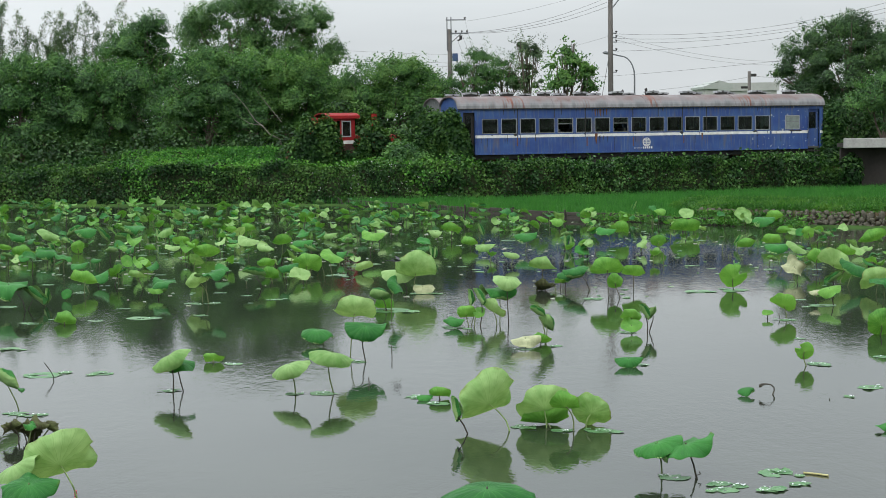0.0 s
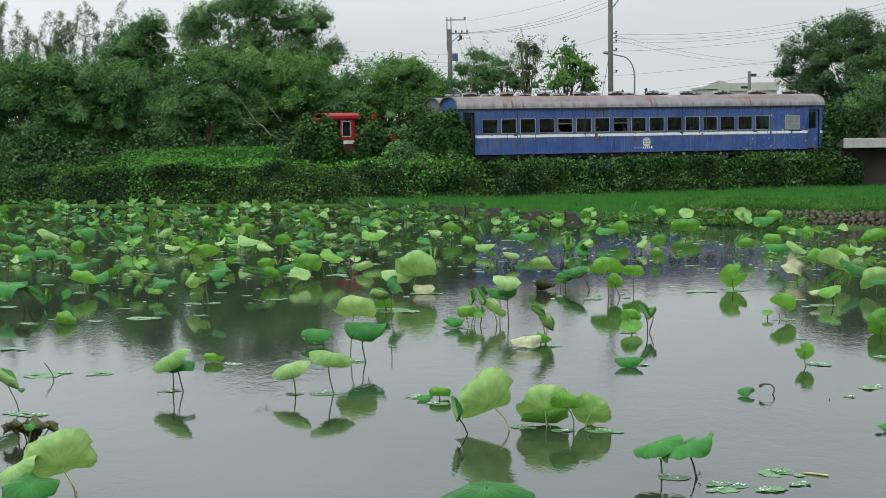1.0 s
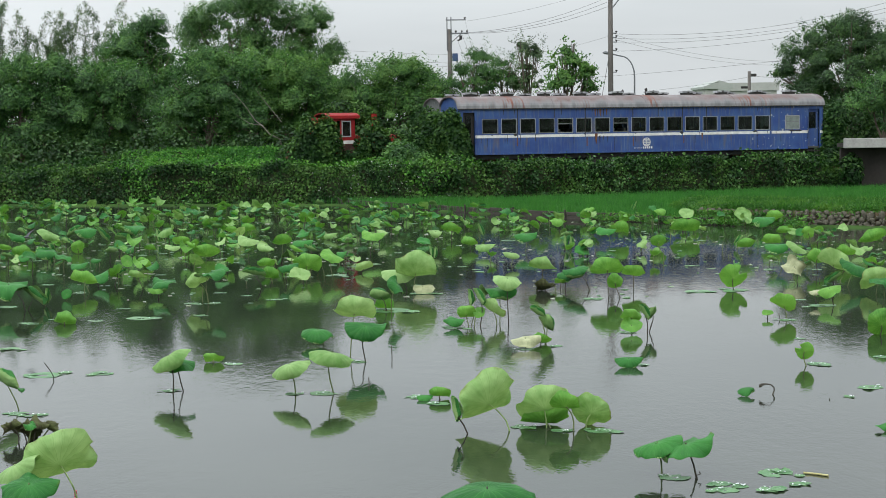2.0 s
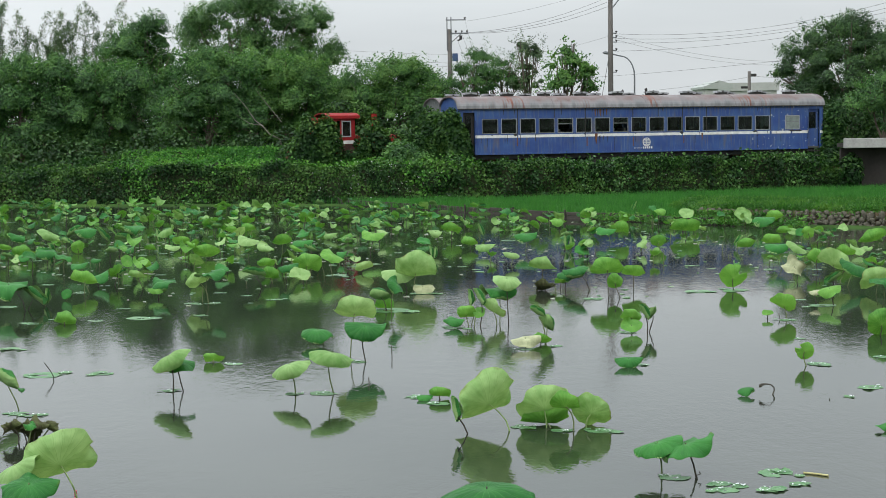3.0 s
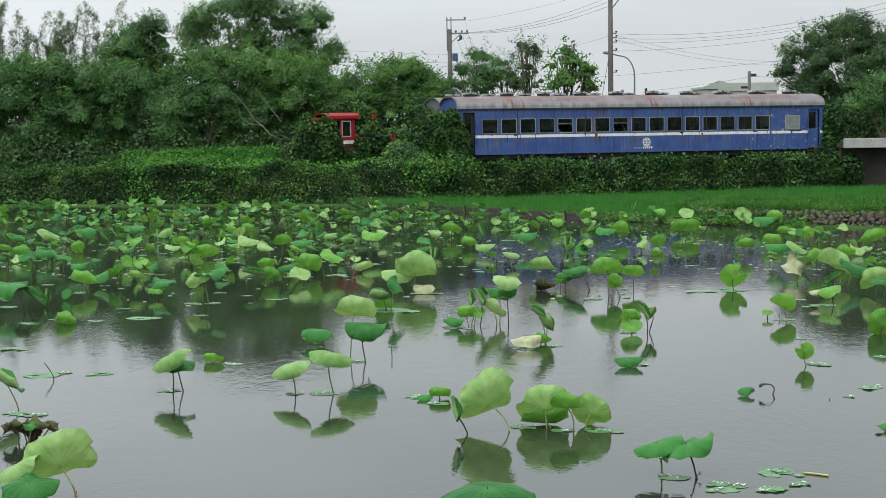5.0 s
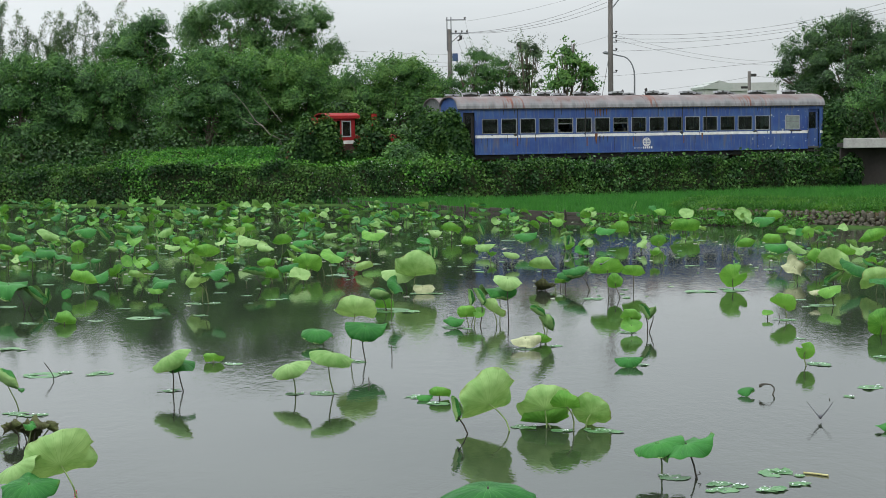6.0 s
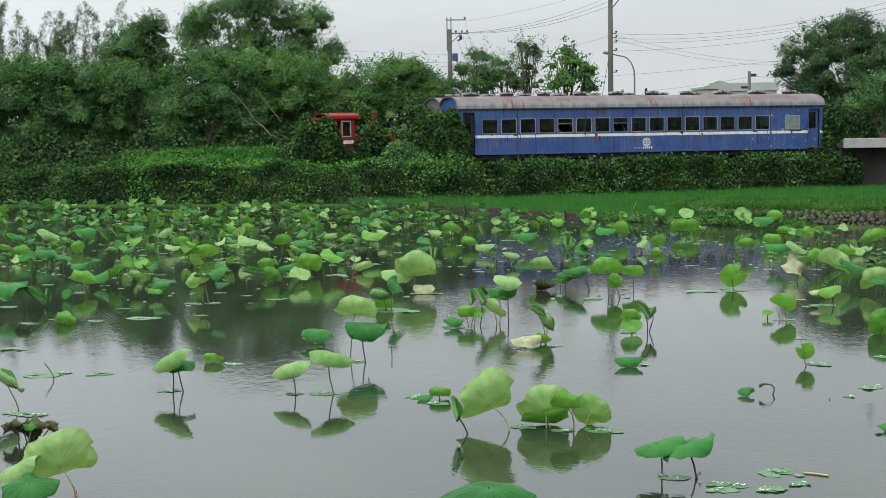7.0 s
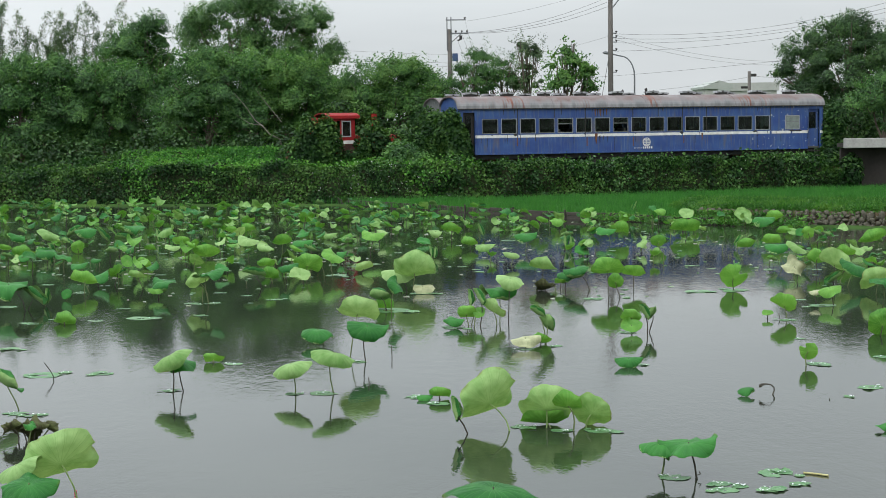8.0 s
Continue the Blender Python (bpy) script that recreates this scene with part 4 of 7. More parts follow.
    runs = [(7.18, 0.10, 2.12, 0.38), (7.31, 0.07, 2.12, 0.42), (7.45, 0.12, 2.12, 0.36), (7.62, 0.06, 2.12, 0.40), (7.78, 0.09, 2.12, 0.30),
            (7.22, 0.16, 0.91, 0.52), (7.42, 0.07, 0.80, 0.34), (7.60, 0.05, 0.80, 0.22), (13.05, 0.10, 0.86, 0.36)]
    for k in range(16):
        runs.append((rng.uniform(1.0, 16.8), rng.uniform(0.02, 0.05), 2.12, rng.uniform(0.10, 0.36)))
        runs.append((rng.uniform(1.0, 18.8), rng.uniform(0.015, 0.04), rng.choice((0.77, 0.77, 0.905)), rng.uniform(0.10, 0.5)))
    for x, w, z, drop in runs:
        bm = prism(bmesh.new(), [(x - w / 2, z), (x - w * 0.34, z - drop * 0.6), (x - w * 0.08, z - drop), (x + w * 0.12, z - drop * 0.93), (x + w * 0.26, z - drop * 0.5), (x + w / 2, z)], 1, -0.0135 if z < 1 else -0.005, 0.0)
        part("rust_run", bm, M["rust"] if w > 0.08 else M["dark_metal"], root, "run of rust and soot below a seam")
    # side doors
    for x0, x1 in ((0.22, 0.82), (19.12, 19.80)):
        # the left panel is coloured dark for the shade of an open doorway
        d = part("side_door", wall_with_holes(0.16, 0.20, [(x0 + 0.14, x1 - 0.14, 1.0, 1.85)], x0, x1, 0.02, 2.02), M["blue"] if x0 > 5 else M["dark_metal"], root, "recessed carriage door")
        part("pane", boxed(x0 + 0.14, x1 - 0.14, 0.176, 0.184, 1.0, 1.85), M["glass"], d)
    for x in (0.86, 19.08):
        part("handrail", tube(bmesh.new(), [(x, -0.01, 0.5), (x, -0.06, 0.55), (x, -0.06, 1.55), (x, -0.01, 1.6)], 0.014, 6), M["dark_metal"], root)
    # round emblem and lettering reduced to bars
    bm = bmesh.new()
    ring = [(0.22 * math.cos(a), 0.22 * math.sin(a)) for a in [2 * math.pi * i / 24 for i in range(24)]]
    for i in range(24):
        a, b = Vector(ring[i]), Vector(ring[(i + 1) % 24])
        v = [bm.verts.new((9.96 + p.x, -0.012, 0.45 + p.y)) for p in (a, b, b * 0.82, a * 0.82)]
        bm.faces.new(v)
    for x0, x1, z0, z1 in ((-0.14, 0.14, 0.02, 0.05), (-0.14, 0.14, -0.05, -0.02), (-0.10, -0.02, 0.07, 0.10), (0.02, 0.10, 0.07, 0.10), (-0.10, -0.02, -0.11, -0.08), (0.02, 0.10, -0.11, -0.08), (-0.012, 0.012, -0.14, 0.14)):
        box(bm, 9.96 + 1.3 * x0, 9.96 + 1.3 * x1, -0.012, -0.008, 0.45 + 1.3 * z0, 0.45 + 1.3 * z1)
    bmesh.ops.solidify(bm, geom=bm.faces[:], thickness=0.003)
    part("emblem", bm, M["white"], root, "round white painted emblem")
    for k in range(5):
        part("lettering_bar", boxed(9.76 + 0.11 * k, 9.83 + 0.11 * k, -0.006, 0.0, 0.12, 0.22), M["white"], root)
    for k in range(6):
        part("lettering_bar", boxed(9.26 + 0.075 * k, 9.31 + 0.075 * k, -0.006, 0.0, 0.14, 0.17), M["white"], root)
    # running gear
    part("underframe", boxed(0.4, 19.6, 0.25, WIDE - 0.25, -0.28, -0.01), M["dark_metal"], root)
    for cx in (3.0, 17.0):
        bogie = part("bogie", boxed(cx - 1.5, cx + 1.5, 0.35, WIDE - 0.35, -0.72, -0.40, 0.05), M["dark_metal"], root)
        for dx in (-1.0, 1.0):
            for y in (0.78, WIDE - 0.90):
                bm = bmesh.new()
                bmesh.ops.create_cone(bm, cap_ends=True, segments=24, radius1=0.43, radius2=0.41, depth=0.12, matrix=pose(cx + dx, y, -0.57, 90))
                part("wheel", bm, M["rust"], bogie)
    for x in (7.0, 11.0, 13.0):
        part("battery_box", boxed(x, x + 1.3, 0.3, 1.0, -0.75, -0.2, 0.03), M["dark_metal"], root)
    part("step", boxed(19.12, 19.80, -0.06, 0.25, -0.42, -0.38), M["dark_metal"], root)
    part("step", boxed(19.12, 19.80, -0.02, 0.25, -0.16, -0.12), M["dark_metal"], root)
    return root


def frosted():
    n = Nodes("frosted_pane")
    c = n.ramp(n.noise(n.coords("Object"), 5.0, 4.0), (0.3, (0.13, 0.16, 0.15)), (0.7, (0.22, 0.25, 0.23)))
    return n.done(n.add("BsdfPrincipled", Base_Color=c, Roughness=0.35).outputs["BSDF"])


M["frosted"] = frosted()
first = carriage()
second = copy_thing(first, TRACK @ pose(0.35, 3.75, -0.02))
tagged(second, "second grey-roofed carriage standing on the track behind", "train carriage", "old carriages")
for piece in second.children:
    if piece.name.startswith("end_wall"):
        piece.data = piece.data.copy()
        piece.data.materials[0] = M["train_frame"]


def rails():
    for k, y in enumerate((0.84, 1.91, 4.59, 5.66)):
        bm = bmesh.new()
        prism(bm, [(-0.06, 0), (0.06, 0), (0.015, 0.03), (0.015, 0.11), (0.035, 0.12), (0.035, 0.15), (-0.035, 0.15), (-0.035, 0.12), (-0.015, 0.11), (-0.015, 0.03)], 0, -9.0, 24.0)
        ob = part("rail", bm, M["rust"])
        ob.matrix_basis = TRACK @ pose(0, y, -1.15)
        tagged(ob, "rusty steel rail on the overgrown track bed", "rail", "rails", "structure")
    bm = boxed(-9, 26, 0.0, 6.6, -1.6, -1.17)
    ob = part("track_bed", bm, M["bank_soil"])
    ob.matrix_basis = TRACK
    tagged(ob, "dark ballast bed overgrown with weeds", "track bed", kind="structure")


rails()


def locomotive():
    """Small red shunter, mostly swallowed by ivy."""
    root = empty("shunting_locomotive", TRACK @ pose(-7.0, 0.25, 0), "small red shunting locomotive swallowed by ivy", "locomotive")
    # cab 2 m long, hood towards the carriage
    part("cab_wall", wall_with_holes(0.0, 0.05, [(0.95, 1.12, 0.92, 1.70), (1.19, 1.66, 0.92, 1.70)], 0.15, 1.85, -0.1, 1.86), M["red"], root)
    part("cab_wall", wall_with_holes(2.05, 2.10, [(0.95, 1.66, 0.92, 1.70)], 0.15, 1.85, -0.1, 1.86), M["red"], root)
    part("cab_end", boxed(0.15, 0.20, 0.05, 2.05, -0.1, 1.86), M["red"], root)
    part("cab_end", boxed(1.80, 1.85, 0.05, 2.05, -0.1, 1.86), M["red"], root)
    o, i = roof_outline(-0.12, 2.22, 1.86, 0.22, 0.05)
    part("cab_roof", prism(bmesh.new(), o + i[::-1], 0, 0.42, 2.04), M["red"], root, "faded red arched cab roof")
    part("roof_rim", boxed(0.40, 2.06, -0.15, -0.11, 1.80, 1.95, 0.01), M["red"], root)
    w = part("window_frame", wall_with_holes(-0.015, 0.03, [(1.25, 1.60, 0.98, 1.64)], 1.19, 1.66, 0.92, 1.70), M["frame_metal"], root, "pale metal window frame")
    part("pane", boxed(1.25, 1.60, 0.008, 0.014, 0.98, 1.64), M["glass"], w)
    part("stripe", boxed(0.9, 1.86, -0.010, 0.0, 0.60, 0.76), M["white"], root)
    part("lower_panel", boxed(0.95, 1.80, -0.012, 0.0, -0.1, 0.58), M["brown"], root, "dark brown rusted lower panel")
    part("hood", boxed(1.85, 4.3, 0.45, 1.75, -0.1, 1.0, 0.08), M["red"], root)
    part("running_board", boxed(-1.2, 4.5, 0.0, 2.1, -0.25, -0.1), M["rust"], root)
    part("exhaust_stack", tube(bmesh.new(), [(3.0, 0.7, 0.9), (3.0, 0.7, 2.02)], 0.13, 12), M["red"], root)
    part("rear_hood", boxed(-1.2, 0.15, 0.45, 1.75, -0.1, 0.5, 0.08), M["rust"], root)


locomotive()


def platform():
    root = empty("platform", pose(19.98, 87.75, -0.14, 0, 0, 9.0), "raised concrete platform deck above a dark recess", "platform", kind="structure")
    part("edge_beam", boxed(0.0, 16.0, 0.0, 0.35, 2.32, 2.80, 0.03), M["concrete"], root, "pale weathered concrete beam")
    # deck and back wall are coloured dark for the shade under the beam
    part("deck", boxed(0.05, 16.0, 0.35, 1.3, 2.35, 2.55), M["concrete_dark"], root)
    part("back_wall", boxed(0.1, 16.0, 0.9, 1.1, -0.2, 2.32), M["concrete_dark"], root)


platform()


# ---- shrubs and ivy ----
undergrowth("undergrowth", "dark shrubs closing the grove behind the bank", [(-24 + 2.2 * i, 96.5 + 0.5 * math.sin(i * 2.1), 1.8, 1.9, 1.2, 3.0) for i in range(12)], 22000, 0.26, M["leaf_b"], 41)
# canopy shade is put into these shrubs by the darker leaf material
undergrowth("undergrowth", "dark shrubs under the first trees of the grove", [(-27 + 1.7 * i, 91.2 + 0.4 * math.sin(i * 2.3), 1.7, 1.3, 0.7, 1.5 + 0.35 * math.sin(i * 1.9)) for i in range(12)], 17000, 0.17, M["leaf_b"], 49)
undergrowth("undergrowth", "dark thicket far behind the carriages", [(-40 + 5.5 * i, 128 + 3 * math.sin(i * 1.7), 1.8, 4.0, 2.0, 3.0 + 0.5 * math.sin(i * 2.6)) for i in range(19)], 20000, 0.42, M["leaf_b"], 42)
undergrowth("undergrowth", "dark shrubs crowding behind the platform", [(21.6 + 1.25 * i, 97.5 + 0.3 * i, 2.6, 1.1, 0.8, 2.0 + 0.5 * math.sin(2.2 * i)) for i in range(8)], 15000, 0.2, M["leaf_b"], 48)
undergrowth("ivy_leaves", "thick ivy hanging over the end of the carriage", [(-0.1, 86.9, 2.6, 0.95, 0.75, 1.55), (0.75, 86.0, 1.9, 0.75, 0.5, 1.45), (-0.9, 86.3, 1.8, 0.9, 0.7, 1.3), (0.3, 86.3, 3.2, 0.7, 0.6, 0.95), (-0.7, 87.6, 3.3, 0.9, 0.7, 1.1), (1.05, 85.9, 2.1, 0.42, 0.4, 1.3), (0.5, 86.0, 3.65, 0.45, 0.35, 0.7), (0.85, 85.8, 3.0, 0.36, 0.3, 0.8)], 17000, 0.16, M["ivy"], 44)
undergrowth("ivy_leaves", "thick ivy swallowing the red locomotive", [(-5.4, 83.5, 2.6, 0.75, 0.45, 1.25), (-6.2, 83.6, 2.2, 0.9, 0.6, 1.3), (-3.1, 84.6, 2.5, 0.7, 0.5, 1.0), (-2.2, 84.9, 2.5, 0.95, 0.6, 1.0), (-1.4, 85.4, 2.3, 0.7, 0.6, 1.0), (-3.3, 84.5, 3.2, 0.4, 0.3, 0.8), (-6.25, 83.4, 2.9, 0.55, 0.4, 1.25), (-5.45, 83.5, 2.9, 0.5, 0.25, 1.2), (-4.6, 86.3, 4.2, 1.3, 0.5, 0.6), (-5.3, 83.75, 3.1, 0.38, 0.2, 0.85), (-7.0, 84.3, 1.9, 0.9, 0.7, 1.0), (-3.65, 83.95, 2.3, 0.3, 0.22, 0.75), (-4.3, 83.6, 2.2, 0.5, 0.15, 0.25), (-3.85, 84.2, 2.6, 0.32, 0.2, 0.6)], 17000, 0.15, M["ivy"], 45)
undergrowth("bush", "light green bush on the bank before the carriages", [(-1.9, 83.2, 1.9, 0.95, 0.7, 0.95), (-2.9, 82.6, 1.5, 0.9, 0.6, 0.6), (-1.0, 83.0, 1.6, 0.7, 0.6, 0.8)], 5200, 0.13, M["leaf_a"], 46)
# darker leaves here carry the shade below the big tree's crown
undergrowth("undergrowth", "shrubs under the big tree, its shade put into their dark leaves", [(23.0 + 1.7 * i, 108.0 + 0.3 * i, 2.0, 1.6, 1.0, 3.4) for i in range(6)], 8000, 0.22, M["leaf_b"], 43)
undergrowth("ivy_leaves", "ivy climbing the end of the carriage by the platform", [(20.3, 88.0, 1.0, 0.6, 0.4, 0.9), (20.2, 92.6, 2.4, 0.5, 0.5, 1.6), (20.6, 92.3, 3.6, 0.5, 0.5, 0.8), (19.6, 89.5, 1.3, 0.5, 0.5, 0.9)], 4200, 0.16, M["ivy"], 47)


def bare_branches():
    """A dead grey limb leaning out of the grove."""
    root = empty("dead_limb", pose(-8.3, 91.0, 2.9), "bare pale dead limb leaning out of the grove", "dead branch")
    part("limb", tube(bmesh.new(), [(0.3, 0, -1.2), (0.0, 0, 0.05), (-0.5, 0, 0.28), (-0.9, 0, 0.75), (-1.25, 0.1, 1.0), (-1.7, 0.1, 1.7), (-2.3, 0.2, 2.4)], [0.05, 0.042, 0.036, 0.03, 0.025, 0.02, 0.008], 7), M["dead_wood"], root)
    part("twig", tube(bmesh.new(), [(-0.9, 0, 0.75), (-1.5, -0.1, 0.85), (-2.2, -0.1, 1.3)], [0.022, 0.015, 0.006], 6), M["dead_wood"], root)
    part("twig", tube(bmesh.new(), [(0.1, 0.1, 0.9), (-0.6, 0.1, 1.8), (-1.2, 0.1, 2.6)], [0.024, 0.018, 0.006], 6), M["dead_wood"], root)


M["dead_wood"] = simple("weathered_dead_wood", (0.09, 0.085, 0.065), (0.20, 0.19, 0.155), 5.0, 0.9)
bare_branches()


# ---- rice paddy ----
def make_rice():
    rng = np.random.default_rng(5)
    pts = []
    for i in range(42000):
        x, y = rng.uniform(-6, 24), rng.uniform(60, 90)
        lo, hi = piecewise(x, SHORE) + 0.45, piecewise(x, FOOT) - 0.25
        if x > 9.2:
            lo = max(lo, 65.2 + (x - 9.2) * 0.35)
        if lo < y < hi:
            pts.append((x, y))
    n = len(pts) * 4
    base = np.repeat(np.array(pts), 4, 0) + rng.normal(size=(n, 2)) * 0.05
    h, lean = rng.uniform(0.22, 0.42, n), rng.normal(size=(n, 2)) * 0.07
    w = rng.uniform(0.012, 0.022, n)
    a = rng.uniform(0, np.pi, n)
    z = np.full(n, 0.05)
    v0 = np.stack([base[:, 0] - w * np.cos(a), base[:, 1] - w * np.sin(a), z], 1)
    v1 = np.stack([base[:, 0] + w * np.cos(a), base[:, 1] + w * np.sin(a), z], 1)
    v2 = np.stack([base[:, 0] + lean[:, 0], base[:, 1] + lean[:, 1], z + h], 1)
    me = bpy.data.meshes.new("rice")
    me.vertices.add(n * 3)
    me.vertices.foreach_set("co", np.stack([v0, v1, v2], 1).astype(np.float32).ravel())
    me.loops.add(n * 3)
    me.loops.foreach_set("vertex_index", np.arange(n * 3, dtype=np.int32))
    me.polygons.add(n)
    me.polygons.foreach_set("loop_start", np.arange(0, n * 3, 3, dtype=np.int32))
    me.update(calc_edges=True)
    me.materials.append(M["rice"])
    tagged(new("rice", me), "young bright green rice filling the paddy", "rice", kind="stuff")


make_rice()


def paddy_edge():
    """Low timber boards that hold the paddy's bank, each a piece of its own."""
    root = empty("paddy_border", pose(0, 0, 0), "low dark boarded border between pond and paddy", "border", kind="structure")
    rng = np.random.default_rng(6)
    pts = [Vector((-4.7, 80.9, 0)), Vector((4.75, 68.25, 0)), Vector((8.75, 64.15, 0)), Vector((9.8, 63.2, 0))]
    for a, b in zip(pts, pts[1:]):
        n = max(1, round((b - a).length / 1.6))
        ang = math.degrees(math.atan2(b.y - a.y, b.x - a.x))
        for k in range(n):
            p = a.lerp(b, k / n)
            w = (b - a).length / n
            for row in range(2):
                ob = part("board", boxed(0.01, w - 0.012, rng.uniform(-0.03, 0), 0.06, -0.3 if row == 0 else 0.125, 0.115 if row == 0 else 0.25 + rng.uniform(-0.02, 0.02), 0.006), M["timber"], root)
                ob.matrix_basis = pose(p.x, p.y, 0, rng.uniform(-1, 1), rng.uniform(-0.6, 0.6), ang)
            if k % 2 == 0:
                ob = part("stake", boxed(-0.03, 0.03, -0.09, -0.03, -0.4, 0.34, 0.008), M["timber"], root)
                ob.matrix_basis = pose(p.x, p.y, 0, 0, 0, ang)


paddy_edge()


def mound_height(x, y):
    """Grassy spit behind the dry-stone wall."""
    edge = piecewise(x, [(8.6, 64.9), (10.0, 63.4), (12.0, 61.9), (16.0, 59.9), (30.0, 55.8)])
    u = y - edge
    return 0.05 + 0.46 * smooth(u / 0.35) * smooth((x - 8.7) / 1.3) * smooth((9.0 + (x - 9) * 0.5 - u) / 3.0)


def stone_spit():
    bm = bmesh.new()
    xs, us = [8.4 + 0.35 * i for i in range(60)], [-0.35, -0.15, 0, 0.15, 0.3, 0.5, 0.9, 1.5, 2.2, 3, 4, 5, 6.5, 8, 10, 12]
    edge = [(8.6, 64.9), (10.0, 63.4), (12.0, 61.9), (16.0, 59.9), (30.0, 55.8)]
    grid = [[bm.verts.new((x, piecewise(x, edge) + u, mound_height(x, piecewise(x, edge) + u) - (0.4 if u < -0.1 else 0) + 0.04 * noise.noise((x, u, 1)))) for x in xs] for u in us]
    for a, b in zip(grid, grid[1:]):
        for i in range(len(xs) - 1):
            bm.faces.new((a[i], a[i + 1], b[i + 1], b[i]))
    root = tagged(part("stone_bank", bm, M["soil"], smooth=True), "earth spit faced with a rough dry-stone wall", "stone wall", kind="structure")
    rng = np.random.default_rng(8)
    shapes = []
    for k in range(7):
        bm = bmesh.new()
        bmesh.ops.create_icosphere(bm, subdivisions=1, radius=1.0)
        for v in bm.verts:
            v.co *= 1 + 0.22 * noise.noise(v.co * 1.4 + Vector((k * 7.1, 0, 0)))
        me = bpy.data.meshes.new("stone")
        bm.to_mesh(me)
        bm.free()
        me.polygons.foreach_set("use_smooth", [True] * len(me.polygons))
        me.materials.append(M["stone"])
        shapes.append(me)
    count = 0
    for row, z in enumerate((0.02, 0.14, 0.25, 0.35, 0.45)):
        x = 9.0 + 0.1 * row
        while x < 17.5 and count < 295:
            s = rng.uniform(0.065, 0.135)
            ob = new("stone", shapes[rng.integers(0, 7)])
            ob.parent = root
            ob.matrix_basis = Matrix.Translation((x, piecewise(x, edge) - 0.10 + 0.07 * row + rng.uniform(-0.05, 0.05), z + rng.uniform(-0.03, 0.03))) @ Euler(rng.uniform(0, 6, 3)).to_matrix().to_4x4() @ Matrix.Diagonal((s * rng.uniform(0.9, 1.6), s, s * rng.uniform(0.55, 0.9), 1))
            x += s * rng.uniform(1.5, 2.3)
            count += 1
    # weeds on the spit
    n = 26000
    X = rng.uniform(8.8, 22, n)
    U = rng.uniform(0.05, 7.5, n) ** 1.0
    P = np.array([(x, piecewise(x, edge) + u, mound_height(x, piecewise(x, edge) + u)) for x, u in zip(X, U)])
    keep = (P[:, 2] > 0.12) | (U < 0.8)
    P = P[keep]
    P[:, 2] += rng.uniform(0.0, 0.22, len(P))
    N = rng.normal(size=(len(P), 3)) * np.array([1, 1, 0.35])
    ob = sprays("grass", P, N, rng.uniform(0.10, 0.30, len(P)), M["grass"], rng, 0.14)
    tagged(ob, "wild yellow-green grass and weeds on the spit", "grass", kind="stuff")
    n = 1500
    X = 9.0 + abs(rng.normal(size=n)) * 1.5
    P = np.array([(x, piecewise(x, edge) - rng.uniform(0.05, 0.3), rng.uniform(0.1, 0.5)) for x in X])
    ob = sprays("weeds", P, rng.normal(size=(n, 3)) + np.array([0, -0.8, 0.5]), rng.uniform(0.06, 0.2, n), M["grass"], rng, 0.3, droop=0.8)
    tagged(ob, "weeds hanging over the dry-stone wall", "weeds", kind="stuff")
    n = 2400
    X = rng.uniform(5.5, 12.5, n)
    P = np.array([(x, piecewise(x, SHORE) + rng.uniform(-0.35, 0.6), 0.05 + abs(rng.normal()) * 0.13) for x in X])
    ob = sprays("water_weed", P, rng.normal(size=(n, 3)) + np.array([0, -0.4, 0.8]), rng.uniform(0.05, 0.13, n), M["grass"], rng, 0.7)
    tagged(ob, "low marsh weeds growing along the shore", "weeds", kind="stuff")


stone_spit()


# ---- poles, lamp, wires, house ----
def pole_common(root, r0, r1, z1):
    part("shaft", tube(bmesh.new(), [(0, 0, -0.2), (0, 0, z1 * 0.5), (0, 0, z1)], [r0, (r0 + r1) / 2, r1], 14), M["pole_concrete"], root, smooth=True)


def insulator(root, x, y, z):
    part("insulator", tube(bmesh.new(), [(x, y, z), (x, y, z + 0.05), (x, y, z + 0.07), (x, y, z + 0.12), (x, y, z + 0.14)], [0.03, 0.03, 0.07, 0.07, 0.03], 8), M["dark_metal"], root)


